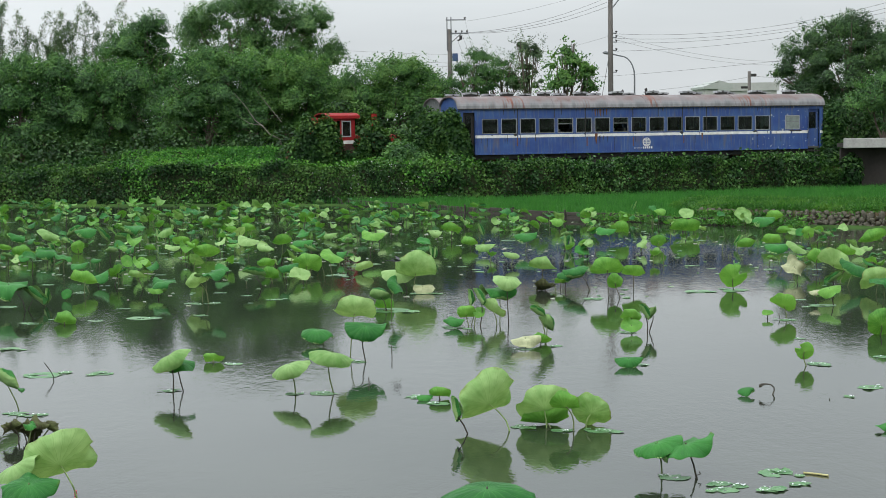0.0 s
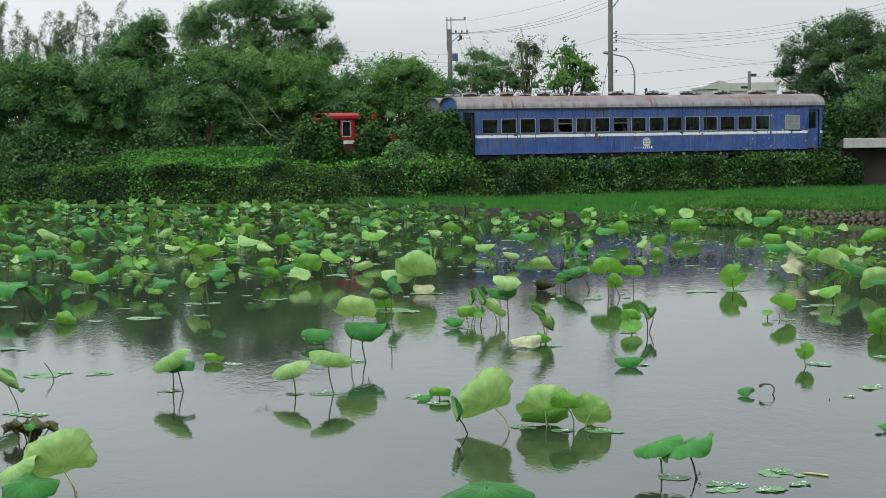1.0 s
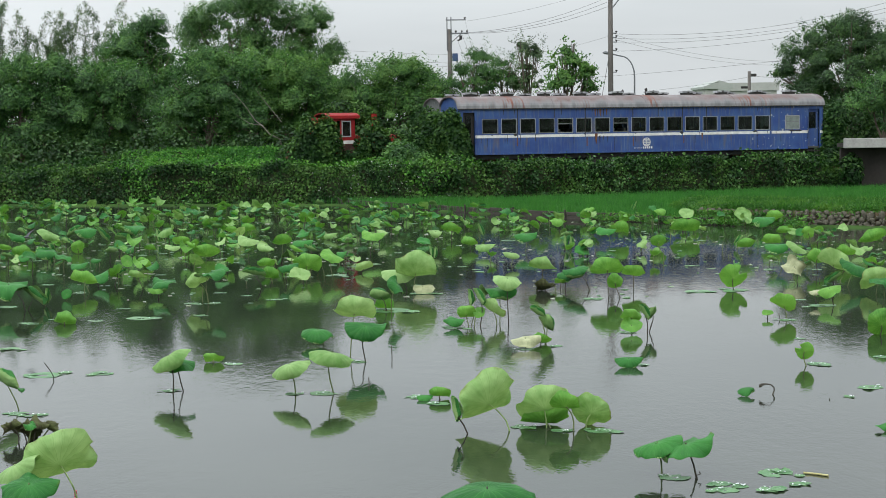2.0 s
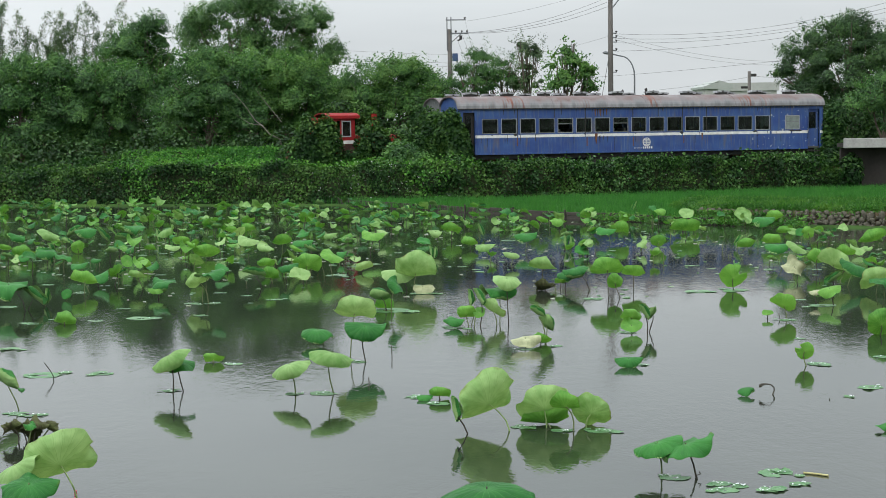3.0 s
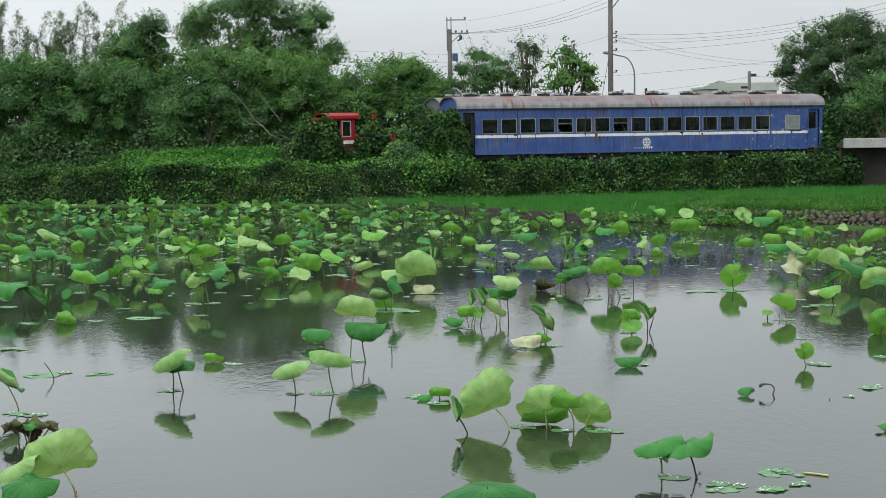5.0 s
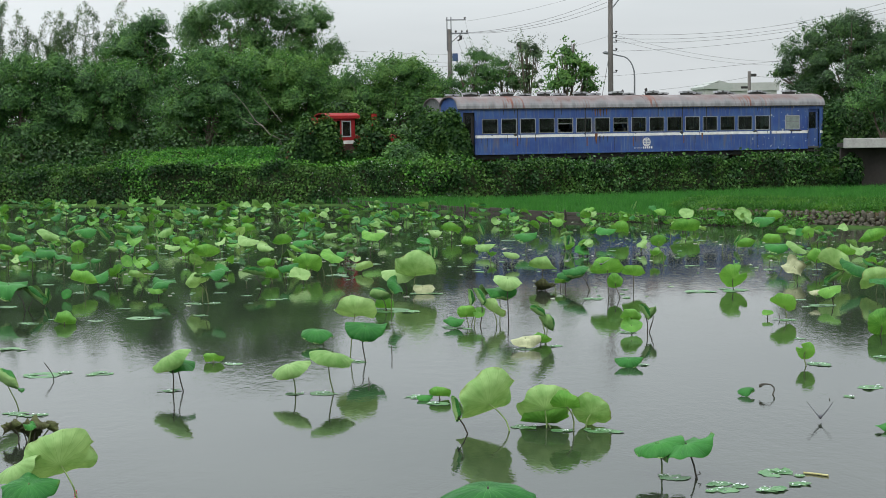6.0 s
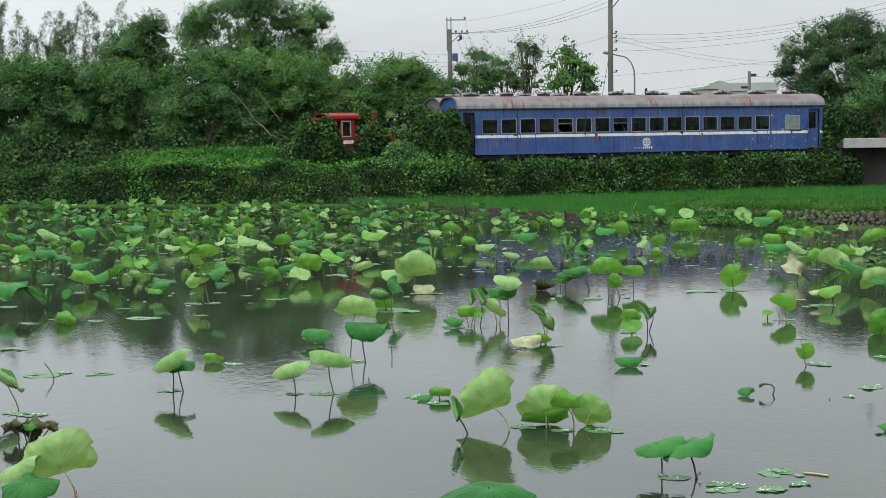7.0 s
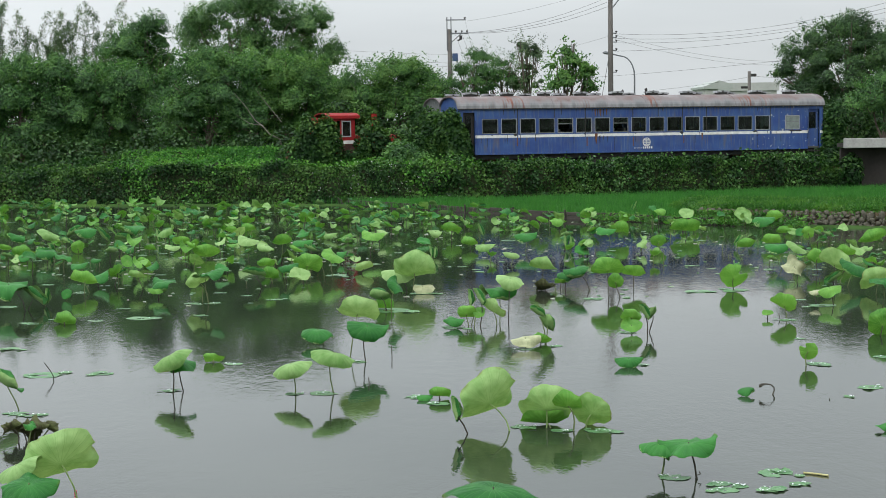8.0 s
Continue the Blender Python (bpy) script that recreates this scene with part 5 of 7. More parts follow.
def poles():
    p = empty("utility_pole", pose(0.60, 115, 0), "concrete utility pole with crossarms and a blue transformer box", "utility pole", "utility poles")
    pole_common(p, 0.19, 0.14, 9.6)
    part("crossarm", boxed(-0.1, 1.2, -0.05, 0.05, 9.28, 9.38), M["lamp_metal"], p)
    part("brace", tube(bmesh.new(), [(0.1, -0.06, 8.75), (0.7, -0.06, 9.28)], 0.03, 6), M["lamp_metal"], p)
    for x in (0.4, 0.78, 1.12):
        insulator(p, x, 0, 9.38)
    for x in (-0.17, 0.09):
        part("riser", tube(bmesh.new(), [(x, -0.15, 8.2), (x, -0.15, 10.38)], 0.035, 6), M["lamp_metal"], p)
    part("top_bar", boxed(-0.25, 1.05, -0.2, -0.14, 10.15, 10.22), M["lamp_metal"], p)
    insulator(p, 0.98, -0.17, 10.22)
    part("fuse_box", boxed(0.62, 0.80, -0.1, 0.1, 8.95, 9.2, 0.02), M["dark_metal"], p)
    part("cutout", tube(bmesh.new(), [(0.5, 0, 8.85), (0.8, 0, 9.0)], 0.05, 6), M["dark_metal"], p)
    part("transformer_box", boxed(0.16, 0.52, -0.18, 0.18, 7.55, 8.05, 0.03), M["blue_box"], p, "blue enamelled transformer box")
    part("bracket", boxed(0.1, 0.3, -0.04, 0.04, 7.75, 7.85), M["dark_metal"], p)
    q = empty("utility_pole", pose(10.49, 110, 0), "tall concrete utility pole carrying several cables", "utility pole", "utility poles")
    pole_common(q, 0.19, 0.14, 12.6)
    part("brace", tube(bmesh.new(), [(0.12, -0.1, 10.55), (0.75, -0.1, 11.35)], 0.04, 6), M["lamp_metal"], q)
    part("crossarm", boxed(-1.2, 1.3, -0.06, 0.06, 11.35, 11.47), M["lamp_metal"], q)
    for z in (6.6, 7.93, 8.45, 8.73, 9.0):
        part("bracket", boxed(0.12, 0.38, -0.03, 0.03, z - 0.03, z + 0.03), M["lamp_metal"], q)
        insulator(q, 0.36, 0, z)
    part("guy_wire", tube(bmesh.new(), [(-0.1, 0, 7.6), (-0.75, -0.2, 4.0), (-1.3, -0.3, 0)], 0.015, 5), M["wire"], q)
    r = empty("utility_pole", pose(25.98, 150, 0), "short far utility pole with small fittings", "utility pole", "utility poles")
    pole_common(r, 0.16, 0.13, 7.5)
    part("fitting", boxed(0.15, 0.6, -0.1, 0.1, 7.05, 7.3, 0.02), M["dark_metal"], r)
    part("fitting", boxed(-0.7, -0.15, -0.1, 0.1, 6.05, 6.25, 0.02), M["dark_metal"], r)
    s = empty("street_lamp", pose(12.18, 112, 0), "grey street lamp with a curved arm", "street lamp")
    arc = [(0, 0, 0), (0, 0, 6.4)] + [(-0.85 + 0.85 * math.cos(a), 0, 6.4 + 1.25 * math.sin(a)) for a in [radians(15 * k) for k in range(1, 7)]] + [(-1.3, 0, 7.76), (-1.62, 0, 7.82)]
    part("arm", tube(bmesh.new(), arc, [0.07, 0.05] + [0.042] * 8, 10), M["lamp_metal"], s, smooth=True)
    part("lamp_head", tube(bmesh.new(), [(-1.5, 0, 7.8), (-1.6, 0, 7.84), (-1.85, 0, 7.88), (-2.0, 0, 7.88)], [0.04, 0.10, 0.11, 0.03], 10), M["lamp_metal"], s, smooth=True)


poles()


def wire(a, b, sag, r=0.016, label="thin black overhead cable"):
    a, b = Vector(a), Vector(b)
    pts = [a.lerp(b, k / 18) - Vector((0, 0, 4 * sag * (k / 18) * (1 - k / 18))) for k in range(19)]
    tagged(part("cable", tube(bmesh.new(), pts, r, 5), M["wire"]), label, "cable", "overhead cables")


wire((1.19, 115.0, 9.346), (10.21, 110.0, 11.146), 0.45, 0.0099)
wire((1.481, 115.0, 9.343), (10.313, 110.0, 10.903), 0.45, 0.0099)
wire((1.773, 115.0, 9.339), (10.417, 110.0, 10.66), 0.45, 0.0099)
wire((1.636, 115.0, 10.101), (10.353, 110.0, 11.8), 0.2, 0.0068)
wire((10.687, 110.0, 8.961), (27.028, 104.0, 10.576), 0.75, 0.0087)
wire((10.685, 110.0, 8.684), (27.031, 104.0, 10.249), 0.7, 0.0087)
wire((10.684, 110.0, 8.407), (27.033, 104.0, 9.988), 0.6, 0.0087)
wire((10.681, 110.0, 7.887), (27.036, 104.0, 9.53), 0.45, 0.0087)
wire((9.726, 118.0, 6.443), (28.089, 108.0, 7.908), 0.15, 0.0087)
wire((7.144, 125.0, 8.445), (10.407, 110.0, 8.826), 0.1, 0.0062)
wire((10.756, 110.0, 8.891), (29.5, 150.0, 8.3), 0.5, 0.008)
wire((10.755, 110.0, 8.614), (29.5, 150.0, 8.0), 0.5, 0.008)
wire((17.121, 150.0, 5.923), (25.887, 150.0, 7.002), 0.1, 0.0099)
wire((26.077, 150.0, 7.142), (29.506, 150.0, 7.006), 0.1, 0.0124)
wire((-12.273, 125.0, 8.68), (0.621, 115.0, 7.432), 0.1, 0.0087)
wire((-12.28, 125.0, 8.365), (0.618, 115.0, 7.214), 0.1, 0.0087)
wire((-12.264, 125.0, 9.153), (0.627, 115.0, 7.976), 0.1, 0.0062)
wire((0.97, 115.0, 9.24), (1.837, 116.0, 7.154), 0.05, 0.0074)
wire((1.407, 115.0, 9.235), (2.277, 116.0, 6.966), 0.05, 0.0074)
wire((1.635, 115.0, 10.028), (2.141, 116.0, 8.066), 0.02, 0.0062)


def house():
    root = empty("house", pose(22.99, 160, 0), "pale house with a low gabled green-edged roof", "house")
    part("wall", boxed(0.75, 7.2, 0, 8.0, 0, 6.2), M["house"], root)
    bm = bmesh.new()
    prism(bm, [(0.6, 6.2), (0.6, 6.4), (2.0, 6.95), (3.2, 6.6), (3.2, 6.2)], 1, -0.2, 8.2)
    part("roof", bm, M["house_green"], root)
    part("parapet", boxed(3.0, 7.4, -0.15, 8.1, 6.0, 6.72), M["house"], root)
    part("green_panel", boxed(1.9, 2.98, -0.24, -0.2, 5.4, 6.4), M["house_green"], root)
    for k in range(4):
        part("cladding_joint", boxed(3.0, 7.2, -0.02, 0.0, 4.9 + 0.35 * k, 4.93 + 0.35 * k), M["concrete"], root)
    for k in range(2):
        w = part("window", boxed(0.8 + 2.6 * k, 2.0 + 2.6 * k, -0.04, 0.02, 1.2, 2.6), M["frame_metal"], root)
        part("pane", boxed(0.88 + 2.6 * k, 1.92 + 2.6 * k, -0.05, -0.04, 1.28, 2.52), M["glass"], w)


house()


# ---- lotus ----
LOTUS = "lotus plants in the pond"


def blade_mesh(r, cup, fold, wave, seed, upper, under, rings=5, spokes=26, notch=0.0, thick=0.004, ragged=0.04, lips=()):
    """A lotus blade with two skins: a dimpled shield, folded along x, its rim fluted and curled.
    lips: stretches of the rim that roll over: direction, half width (radians), start (share of the radius), turn (radians, positive upwards)."""
    rng = random.Random(seed)
    ph, k1, k2 = rng.uniform(0, 6.28), rng.choice((2, 3, 3, 4)), rng.choice((5, 7, 8))
    out = [1 + 0.07 * math.sin(2 * 2 * math.pi * i / spokes + ph) + 0.035 * math.sin(5 * 2 * math.pi * i / spokes + 2 * ph) + 0.018 * math.sin(11 * 2 * math.pi * i / spokes + ph) + rng.uniform(-ragged, ragged * 0.75) for i in range(spokes)]
    bm = bmesh.new()
    uv = bm.loops.layers.uv.new("UVMap")

    def place(q, a, i):
        rr = r * q * (out[i] if q > 0.3 else 1.0)
        if notch and abs(((a - ph + math.pi) % (2 * math.pi)) - math.pi) < 0.25:
            rr *= 1 - notch * q
        z = r * (cup * q * q + 0.6 * cup * q ** 4 - 0.07 * math.exp(-(q / 0.22) ** 2))
        z += r * wave * (q ** 2.5 * math.sin(k1 * a + ph) + 0.4 * q ** 5 * math.sin(k2 * a + 2 * ph))
        for a0, half, q0, turn in lips:
            off = abs(((a - a0 + math.pi) % (2 * math.pi)) - math.pi)
            if q > q0 and off < half:
                th = turn * smooth(1.25 * (1 - off / half)) * (q - q0) / (1 - q0)
                if abs(th) > 0.02:
                    run = rr * (1 - q0 / q)
                    rr = rr * q0 / q + run * math.sin(th) / th
                    z += run * (1 - math.cos(th)) / th
        x, y = rr * math.cos(a), rr * math.sin(a)
        if abs(fold) > 0.01:
            R = r / abs(fold)
            t = y / R
            sgn = 1 if fold > 0 else -1
            # bend z along the turned normal
            y, z = (R - sgn * z) * math.sin(t), sgn * (R - (R - sgn * z) * math.cos(t))
        return Vector((x, y, z))

    def skin(offset, mat_index, flip):
        centre = bm.verts.new(place(0, 0, 0) + Vector((0, 0, offset)))
        grid = []
        for j in range(1, rings + 1):
            q = (j / rings) ** 0.75
            grid.append([bm.verts.new(place(q, 2 * math.pi * i / spokes, i) + Vector((0, 0, offset * (0.3 if j == rings else 1)))) for i in range(spokes)])
        co = {centre: (0.0, 0.0)}
        for j, ring in enumerate(grid):
            q = ((j + 1) / rings) ** 0.75
            for i, v in enumerate(ring):
                co[v] = (q * math.cos(2 * math.pi * i / spokes), q * math.sin(2 * math.pi * i / spokes))
        fs = []
        for i in range(spokes):
            n = (i + 1) % spokes
            fs.append((centre, grid[0][i], grid[0][n]))
            for a, b in zip(grid, grid[1:]):
                fs.append((a[i], b[i], b[n], a[n]))
        for f in fs:
            face = bm.faces.new(f[::-1] if flip else f)
            face.material_index, face.smooth = mat_index, True
            for loop in face.loops:
                loop[uv].uv = co[loop.vert]
        return grid[-1]

    if upper == under:          # a thin young blade: one skin that lets the light through
        skin(0.0, 0, False)
    else:
        top, low = skin(thick, 0, False), skin(-thick, 1, True)
        for i in range(spokes):
            n = (i + 1) % spokes
            f = bm.faces.new((top[i], low[i], low[n], top[n]))
            f.material_index = 1
    me = bpy.data.meshes.new("blade")
    bm.to_mesh(me)
    bm.free()
    me.materials.append(upper)
    me.materials.append(under)
    return me


LABELS = {
    "green": "green lotus leaf on a thin bent stalk above the water",
    "pale": "lotus leaf turned to show its pale veined underside",
    "young": "yellow-green young lotus leaf standing above the water",
    "dead": "withered olive and brown curled lotus leaf on the water",
    "bleached": "bleached straw-coloured dying lotus leaf on the water",
    "rolled": "rolled pale green lotus leaf still unfurling on its stalk",
}
TONES = {
    "green": ("lotus_top", "lotus_under"), "pale": ("lotus_under", "lotus_under"), "young": ("lotus_young", "lotus_young"),
    "dead": ("lotus_dead", "lotus_dead"), "bleached": ("lotus_pale", "lotus_pale"), "rolled": ("lotus_top", "lotus_under"),
}
SWAY = []


def lotus(fx, fy, dx, dz, r, tilt=40, roll=0, spin=0, tone="green", cup=0.12, fold=0.0, wave=0.06, dy=0.0, sway=0.0, bow=0.12, notch=0.0, lips=None):
    """One leaf. Foot of its stalk at (fx, fy) on the water; blade at dx, dy beside it and dz above. tilt: lean of the blade's face away from the vertical
    (positive turns the upper side to -y, negative the underside); roll: lean sideways; spin: turn of the fold about the blade's own axis."""
    seed = round(fx * 977 + fy * 131)
    rng = random.Random(seed)
    root = empty("lotus_leaf", pose(fx, fy, 0), LABELS[tone], "lotus leaf", LOTUS)
    up, un = TONES[tone]
    if lips is None:
        lips = []
        if tone != "rolled":
            if tilt < 0:          # the raised side curls back over the leaf
                lips.append((radians(-90 - spin) + rng.uniform(-0.4, 0.4), rng.uniform(0.9, 1.4), rng.uniform(0.4, 0.55), rng.uniform(0.8, 1.7)))
            for k in range(rng.choice((0, 1, 1, 2))):
                lips.append((rng.uniform(0, 6.28), rng.uniform(0.6, 1.25), rng.uniform(0.45, 0.68), rng.choice((-1, 1, 1)) * rng.uniform(0.9, 2.5)))
    b = new("blade", blade_mesh(r, cup, fold, wave, seed, M[up], M[un], 10 if fy < 45 else 6, 56 if fy < 45 else 24, notch, 0.004 if fy > 30 else 0.0025, (0.13 if tone == "dead" else 0.010) if fy < 45 else 0.03, lips))
    b.parent = root
    b.matrix_basis = Matrix.Translation((dx, dy, dz)) @ pose(0, 0, 0, 0, roll, 0) @ pose(0, 0, 0, tilt, 0, 0) @ pose(0, 0, 0, 0, 0, spin)
    if dz > 0.03:
        bx, by = rng.uniform(-1, 1) * bow * dz, rng.uniform(-0.3, 0.3) * bow
        front = -0.10 if tilt < -90 else 0.0
        by += front * 0.6
        pts = [(-0.05 * dx, 0, -0.35), (0, 0, 0), (dx * 0.15 + bx * 0.7, dy * 0.2 + by, dz * 0.35), (dx * 0.5 + bx, dy * 0.6 + by, dz * 0.68), (dx * 0.85 + bx * 0.4, dy * 0.9, dz * 0.92), (dx, dy, dz - 0.004)]
        part("stalk", tube(bmesh.new(), pts, [0.011, 0.011, 0.010, 0.009, 0.008, 0.008], 6), M["stem_light"] if tone == "pale" and fy < 23 else M["stem"] if rng.random() < 0.45 else M["stem_dark"], root, smooth=True)
    if sway:
        SWAY.append((root, fx, fy, sway))
    return root


def pad(x, y, r, drops=6):
    """A torn floating pad: one larger ragged blade and scraps beside it, with waterdrops."""
    seed = round(x * 877 + y * 113)
    rng = random.Random(seed)
    root = empty("lotus_pad", pose(x, y, 0.006, rng.uniform(-0.4, 0.6), rng.uniform(-0.4, 0.4), 0), "torn green lotus pad floating with waterdrops", "lotus pad", LOTUS)
    spread = [(0.0, 0.0, r * rng.uniform(0.62, 0.8))] + [(r * rng.uniform(-1, 1), r * rng.uniform(-0.7, 0.7), r * rng.uniform(0.16, 0.42)) for k in range(rng.choice((1, 2, 2, 3)))]
    for k, (px, py, pr) in enumerate(spread):
        lips = [(rng.uniform(0, 6.28), rng.uniform(0.4, 0.8), 0.7, rng.uniform(0.1, 0.8)) for q in range(2)] if k else []
        b = new("blade", blade_mesh(pr, 0.0, 0.0, 0.012, seed + k, M["pad"], M["pad"], 5, 30, rng.choice((0.0, 0.35, 0.6)), 0.0012, 0.13, lips))
        b.parent = root
        b.matrix_basis = pose(px, py, 0.003 * k, 0, 0, rng.uniform(0, 360))
    for k in range(drops):
        px, py, pr = rng.choice(spread[:2])
        a, q = rng.uniform(0, 6.28), pr * rng.uniform(0.1, 0.8)
        bm = bmesh.new()
        bmesh.ops.create_icosphere(bm, subdivisions=1, radius=rng.uniform(0.005, 0.015))
        for v in bm.verts:
            v.co.z *= 0.5
        d = part("waterdrop", bm, M["drop"], root, smooth=True)
        d.matrix_basis = pose(px + q * math.cos(a), py + q * math.sin(a), 0.012)
    return root


lotus(-3.87, 18.36, -0.18, 0.38, 0.41, -46, -24, tone='pale', wave=0.10, fold=0.55, spin=12, sway=2.0, cup=0.06, bow=0.2, lips=[(4.5, 1.3, 0.45, 1.1), (0.05, 0.35, 0.55, 1.5), (2.9, 0.6, 0.6, -0.7)])
lotus(-4.46, 18.17, -0.01, 0.42, 0.27, 4, -30, tone='pale', fold=-1.1, sway=2.0, wave=0.06, cup=-0.10, spin=-5, lips=[])
lotus(-4.24, 17.73, 0.02, 0.31, 0.28, 20, 4, tone='green', wave=0.10, cup=-0.10, fold=-0.5, spin=15, lips=[(3.4, 0.6, 0.6, -1.0), (1.5, 0.6, 0.6, 0.8)])
lotus(0.39, 16.25, -0.01, 0.53, 0.44, 10, 0, tone='green', fold=-0.6, wave=0.10, spin=20, sway=7.0, cup=-0.12, lips=[(0.2, 0.7, 0.6, -1.1), (4.9, 0.5, 0.6, -0.8)])
lotus(-5.16, 21.75, 0.00, 0.12, 0.200, -43, 0, tone='dead', fold=0.34, wave=0.34, spin=90, cup=0.1)
lotus(-5.10, 21.75, 0.08, 0.25, 0.118, 20, 30, tone='dead', fold=-1.08, wave=0.34, cup=-0.09, spin=-2)
lotus(-5.19, 21.75, -0.09, 0.21, 0.108, 20, -20, tone='dead', fold=-1.27, wave=0.34, cup=-0.12, spin=-19)
lotus(0.81, 22.09, -0.28, 0.36, 0.44, -42, -34, tone='pale', wave=0.10, fold=0.55, spin=15, sway=1.5, cup=0.06, lips=[(4.4, 1.4, 0.42, 1.2), (3.3, 0.7, 0.62, -1.3), (0.2, 0.5, 0.55, 1.3)])
lotus(0.28, 21.93, -0.18, 0.32, 0.161, 10, 80, tone='rolled', fold=2.6, wave=0.09, cup=0.04)
lotus(1.29, 22.30, -0.03, 0.25, 0.34, -55, -8, tone='pale', sway=7.0, wave=0.10, fold=0.45, spin=10, cup=0.08, lips=[(4.6, 1.1, 0.55, 0.9), (3.0, 0.6, 0.7, 0.8)])
lotus(1.34, 22.30, -0.06, 0.06, 0.301, -31, 0, tone='young', wave=0.1, cup=0.1, fold=0.68, spin=8, dy=0.12)
lotus(1.61, 22.04, -0.10, 0.32, 0.20, -42, 8, tone='young', sway=5.0, wave=0.10, cup=0.1, fold=0.6, spin=0, lips=[(4.7, 1.0, 0.5, 1.2), (5.9, 0.5, 0.6, 1.0)])
lotus(1.79, 22.27, 0.07, 0.18, 0.26, -56, 14, tone='pale', sway=2.0, wave=0.12, cup=0.1, fold=0.3, spin=10, lips=[(4.7, 1.0, 0.6, 1.0), (1.6, 0.7, 0.7, -0.8)])
lotus(2.37, 19.21, -0.05, 0.38, 0.275, 2, -18, tone='green', sway=12.0, wave=0.15, cup=-0.06, fold=-0.95, spin=12, lips=[(3.1, 0.7, 0.5, -1.1)])
lotus(2.73, 19.07, -0.12, 0.39, 0.315, 4, -14, tone='green', wave=0.17, sway=5.0, cup=-0.02, fold=-0.8, spin=-12, lips=[(0.3, 0.5, 0.6, 1.1), (3.5, 0.5, 0.5, -1.2)])
lotus(-3.94, 25.49, -0.06, 0.58, 0.33, 2, -30, tone='pale', sway=2.0, wave=0.06, cup=-0.2, fold=-1.15, spin=5, lips=[(3.1, 0.5, 0.6, 0.7)])
lotus(-3.82, 25.69, -0.04, 0.42, 0.24, 16, -8, tone='green', sway=2.0, wave=0.07, cup=-0.1, fold=-0.5, spin=86, lips=[])
lotus(-3.76, 28.67, 0.00, 0.06, 0.162, -44, 0, tone='young', fold=0.71, wave=0.1, cup=0.1, spin=-4)
lotus(-2.14, 25.24, -0.09, 0.46, 0.31, 6, -20, tone='pale', sway=3.0, wave=0.08, cup=-0.2, fold=-1.1, spin=-8, lips=[(0.2, 0.5, 0.6, 0.6)])
lotus(-1.60, 25.30, 0.0, 0.61, 0.33, 2, 14, tone='pale', sway=2.5, wave=0.09, cup=-0.2, fold=-1.05, spin=8, lips=[(6.1, 0.4, 0.6, 0.8)])
lotus(-1.56, 29.22, 0.08, 0.74, 0.36, -34, 4, tone='pale', sway=4.0, wave=0.10, cup=0.05, fold=0.5, spin=5, lips=[(4.7, 1.4, 0.45, 1.3)])
lotus(-1.28, 28.59, 0.0, 0.60, 0.33, 26, 10, tone='green', wave=0.09, sway=4.0, cup=-0.08, fold=-0.95, spin=5, lips=[(0.1, 0.5, 0.6, 0.9)])
lotus(-2.12, 30.89, -0.10, 0.27, 0.320, 10, 0, tone='green', wave=0.10, cup=-0.11, fold=-1.23, spin=-11)
lotus(-5.87, 24.19, -0.15, 0.36, 0.245, -28, 32, tone='green', fold=0.74, sway=-2.0, wave=0.1, cup=0.1, spin=-18)
lotus(-0.70, 39.84, 0.07, 0.48, 0.53, -38, 3, tone='pale', wave=0.11, fold=0.6, spin=0, sway=-3.0, cup=0.1, lips=[(4.7, 1.4, 0.45, 1.2), (3.3, 0.5, 0.6, 1.1), (6.1, 0.5, 0.6, -0.9)])
lotus(-0.83, 40.12, -0.18, 0.49, 0.390, 18, 5, tone='pale', wave=0.09, cup=-0.12, fold=-1.29, spin=8)
lotus(-1.18, 36.04, -0.12, 0.31, 0.216, -46, 0, tone='green', wave=0.1, cup=0.1, fold=0.61, spin=5)
lotus(-1.06, 35.82, 0.13, 0.58, 0.240, 20, 42, tone='green', wave=0.12, cup=-0.10, fold=-1.16, spin=-26)
lotus(-1.17, 36.36, -0.06, 0.06, 0.246, -28, 0, tone='young', fold=0.58, wave=0.1, cup=0.1, spin=11)
lotus(-0.47, 39.81, 0.00, 0.17, 0.311, 12, 0, tone='bleached', wave=0.14, cup=-0.08, fold=-1.03, spin=10)
lotus(-3.40, 44.02, 0.02, 0.32, 0.355, -54, 0, tone='young', sway=2.0, wave=0.1, cup=0.1, fold=0.64, spin=17)
lotus(-2.79, 44.41, 0.02, 0.55, 0.300, 20, 22, tone='young', sway=3.0, wave=0.16, cup=-0.06, fold=-0.90, spin=-24)
lotus(-2.09, 45.12, 0.08, 0.12, 0.249, -30, -15, tone='pale', fold=0.74, wave=0.1, cup=0.1, spin=-14)
lotus(-3.32, 42.07, -0.10, 0.26, 0.241, 43, 12, tone='pale', wave=0.08, cup=0.04, fold=-0.3)
lotus(-4.28, 41.49, -0.16, 0.33, 0.278, 10, 12, tone='rolled', fold=2.4, wave=0.09, cup=0.04)
lotus(-5.13, 38.40, -0.20, 0.44, 0.260, -40, -25, tone='pale', wave=0.1, cup=0.1, fold=0.58, spin=-11)
lotus(-5.06, 38.04, 0.03, 0.66, 0.311, 17, -10, tone='green', sway=-3.0, wave=0.18, cup=-0.04, fold=-0.82, spin=31)
lotus(-7.97, 47.14, 0.00, 0.11, 0.258, -42, 0, tone='young', wave=0.1, cup=0.1, fold=0.68, spin=14)
lotus(-8.18, 40.76, -0.12, 0.27, 0.321, -33, 5, tone='young', wave=0.12, fold=0.87, cup=0.1, spin=21)
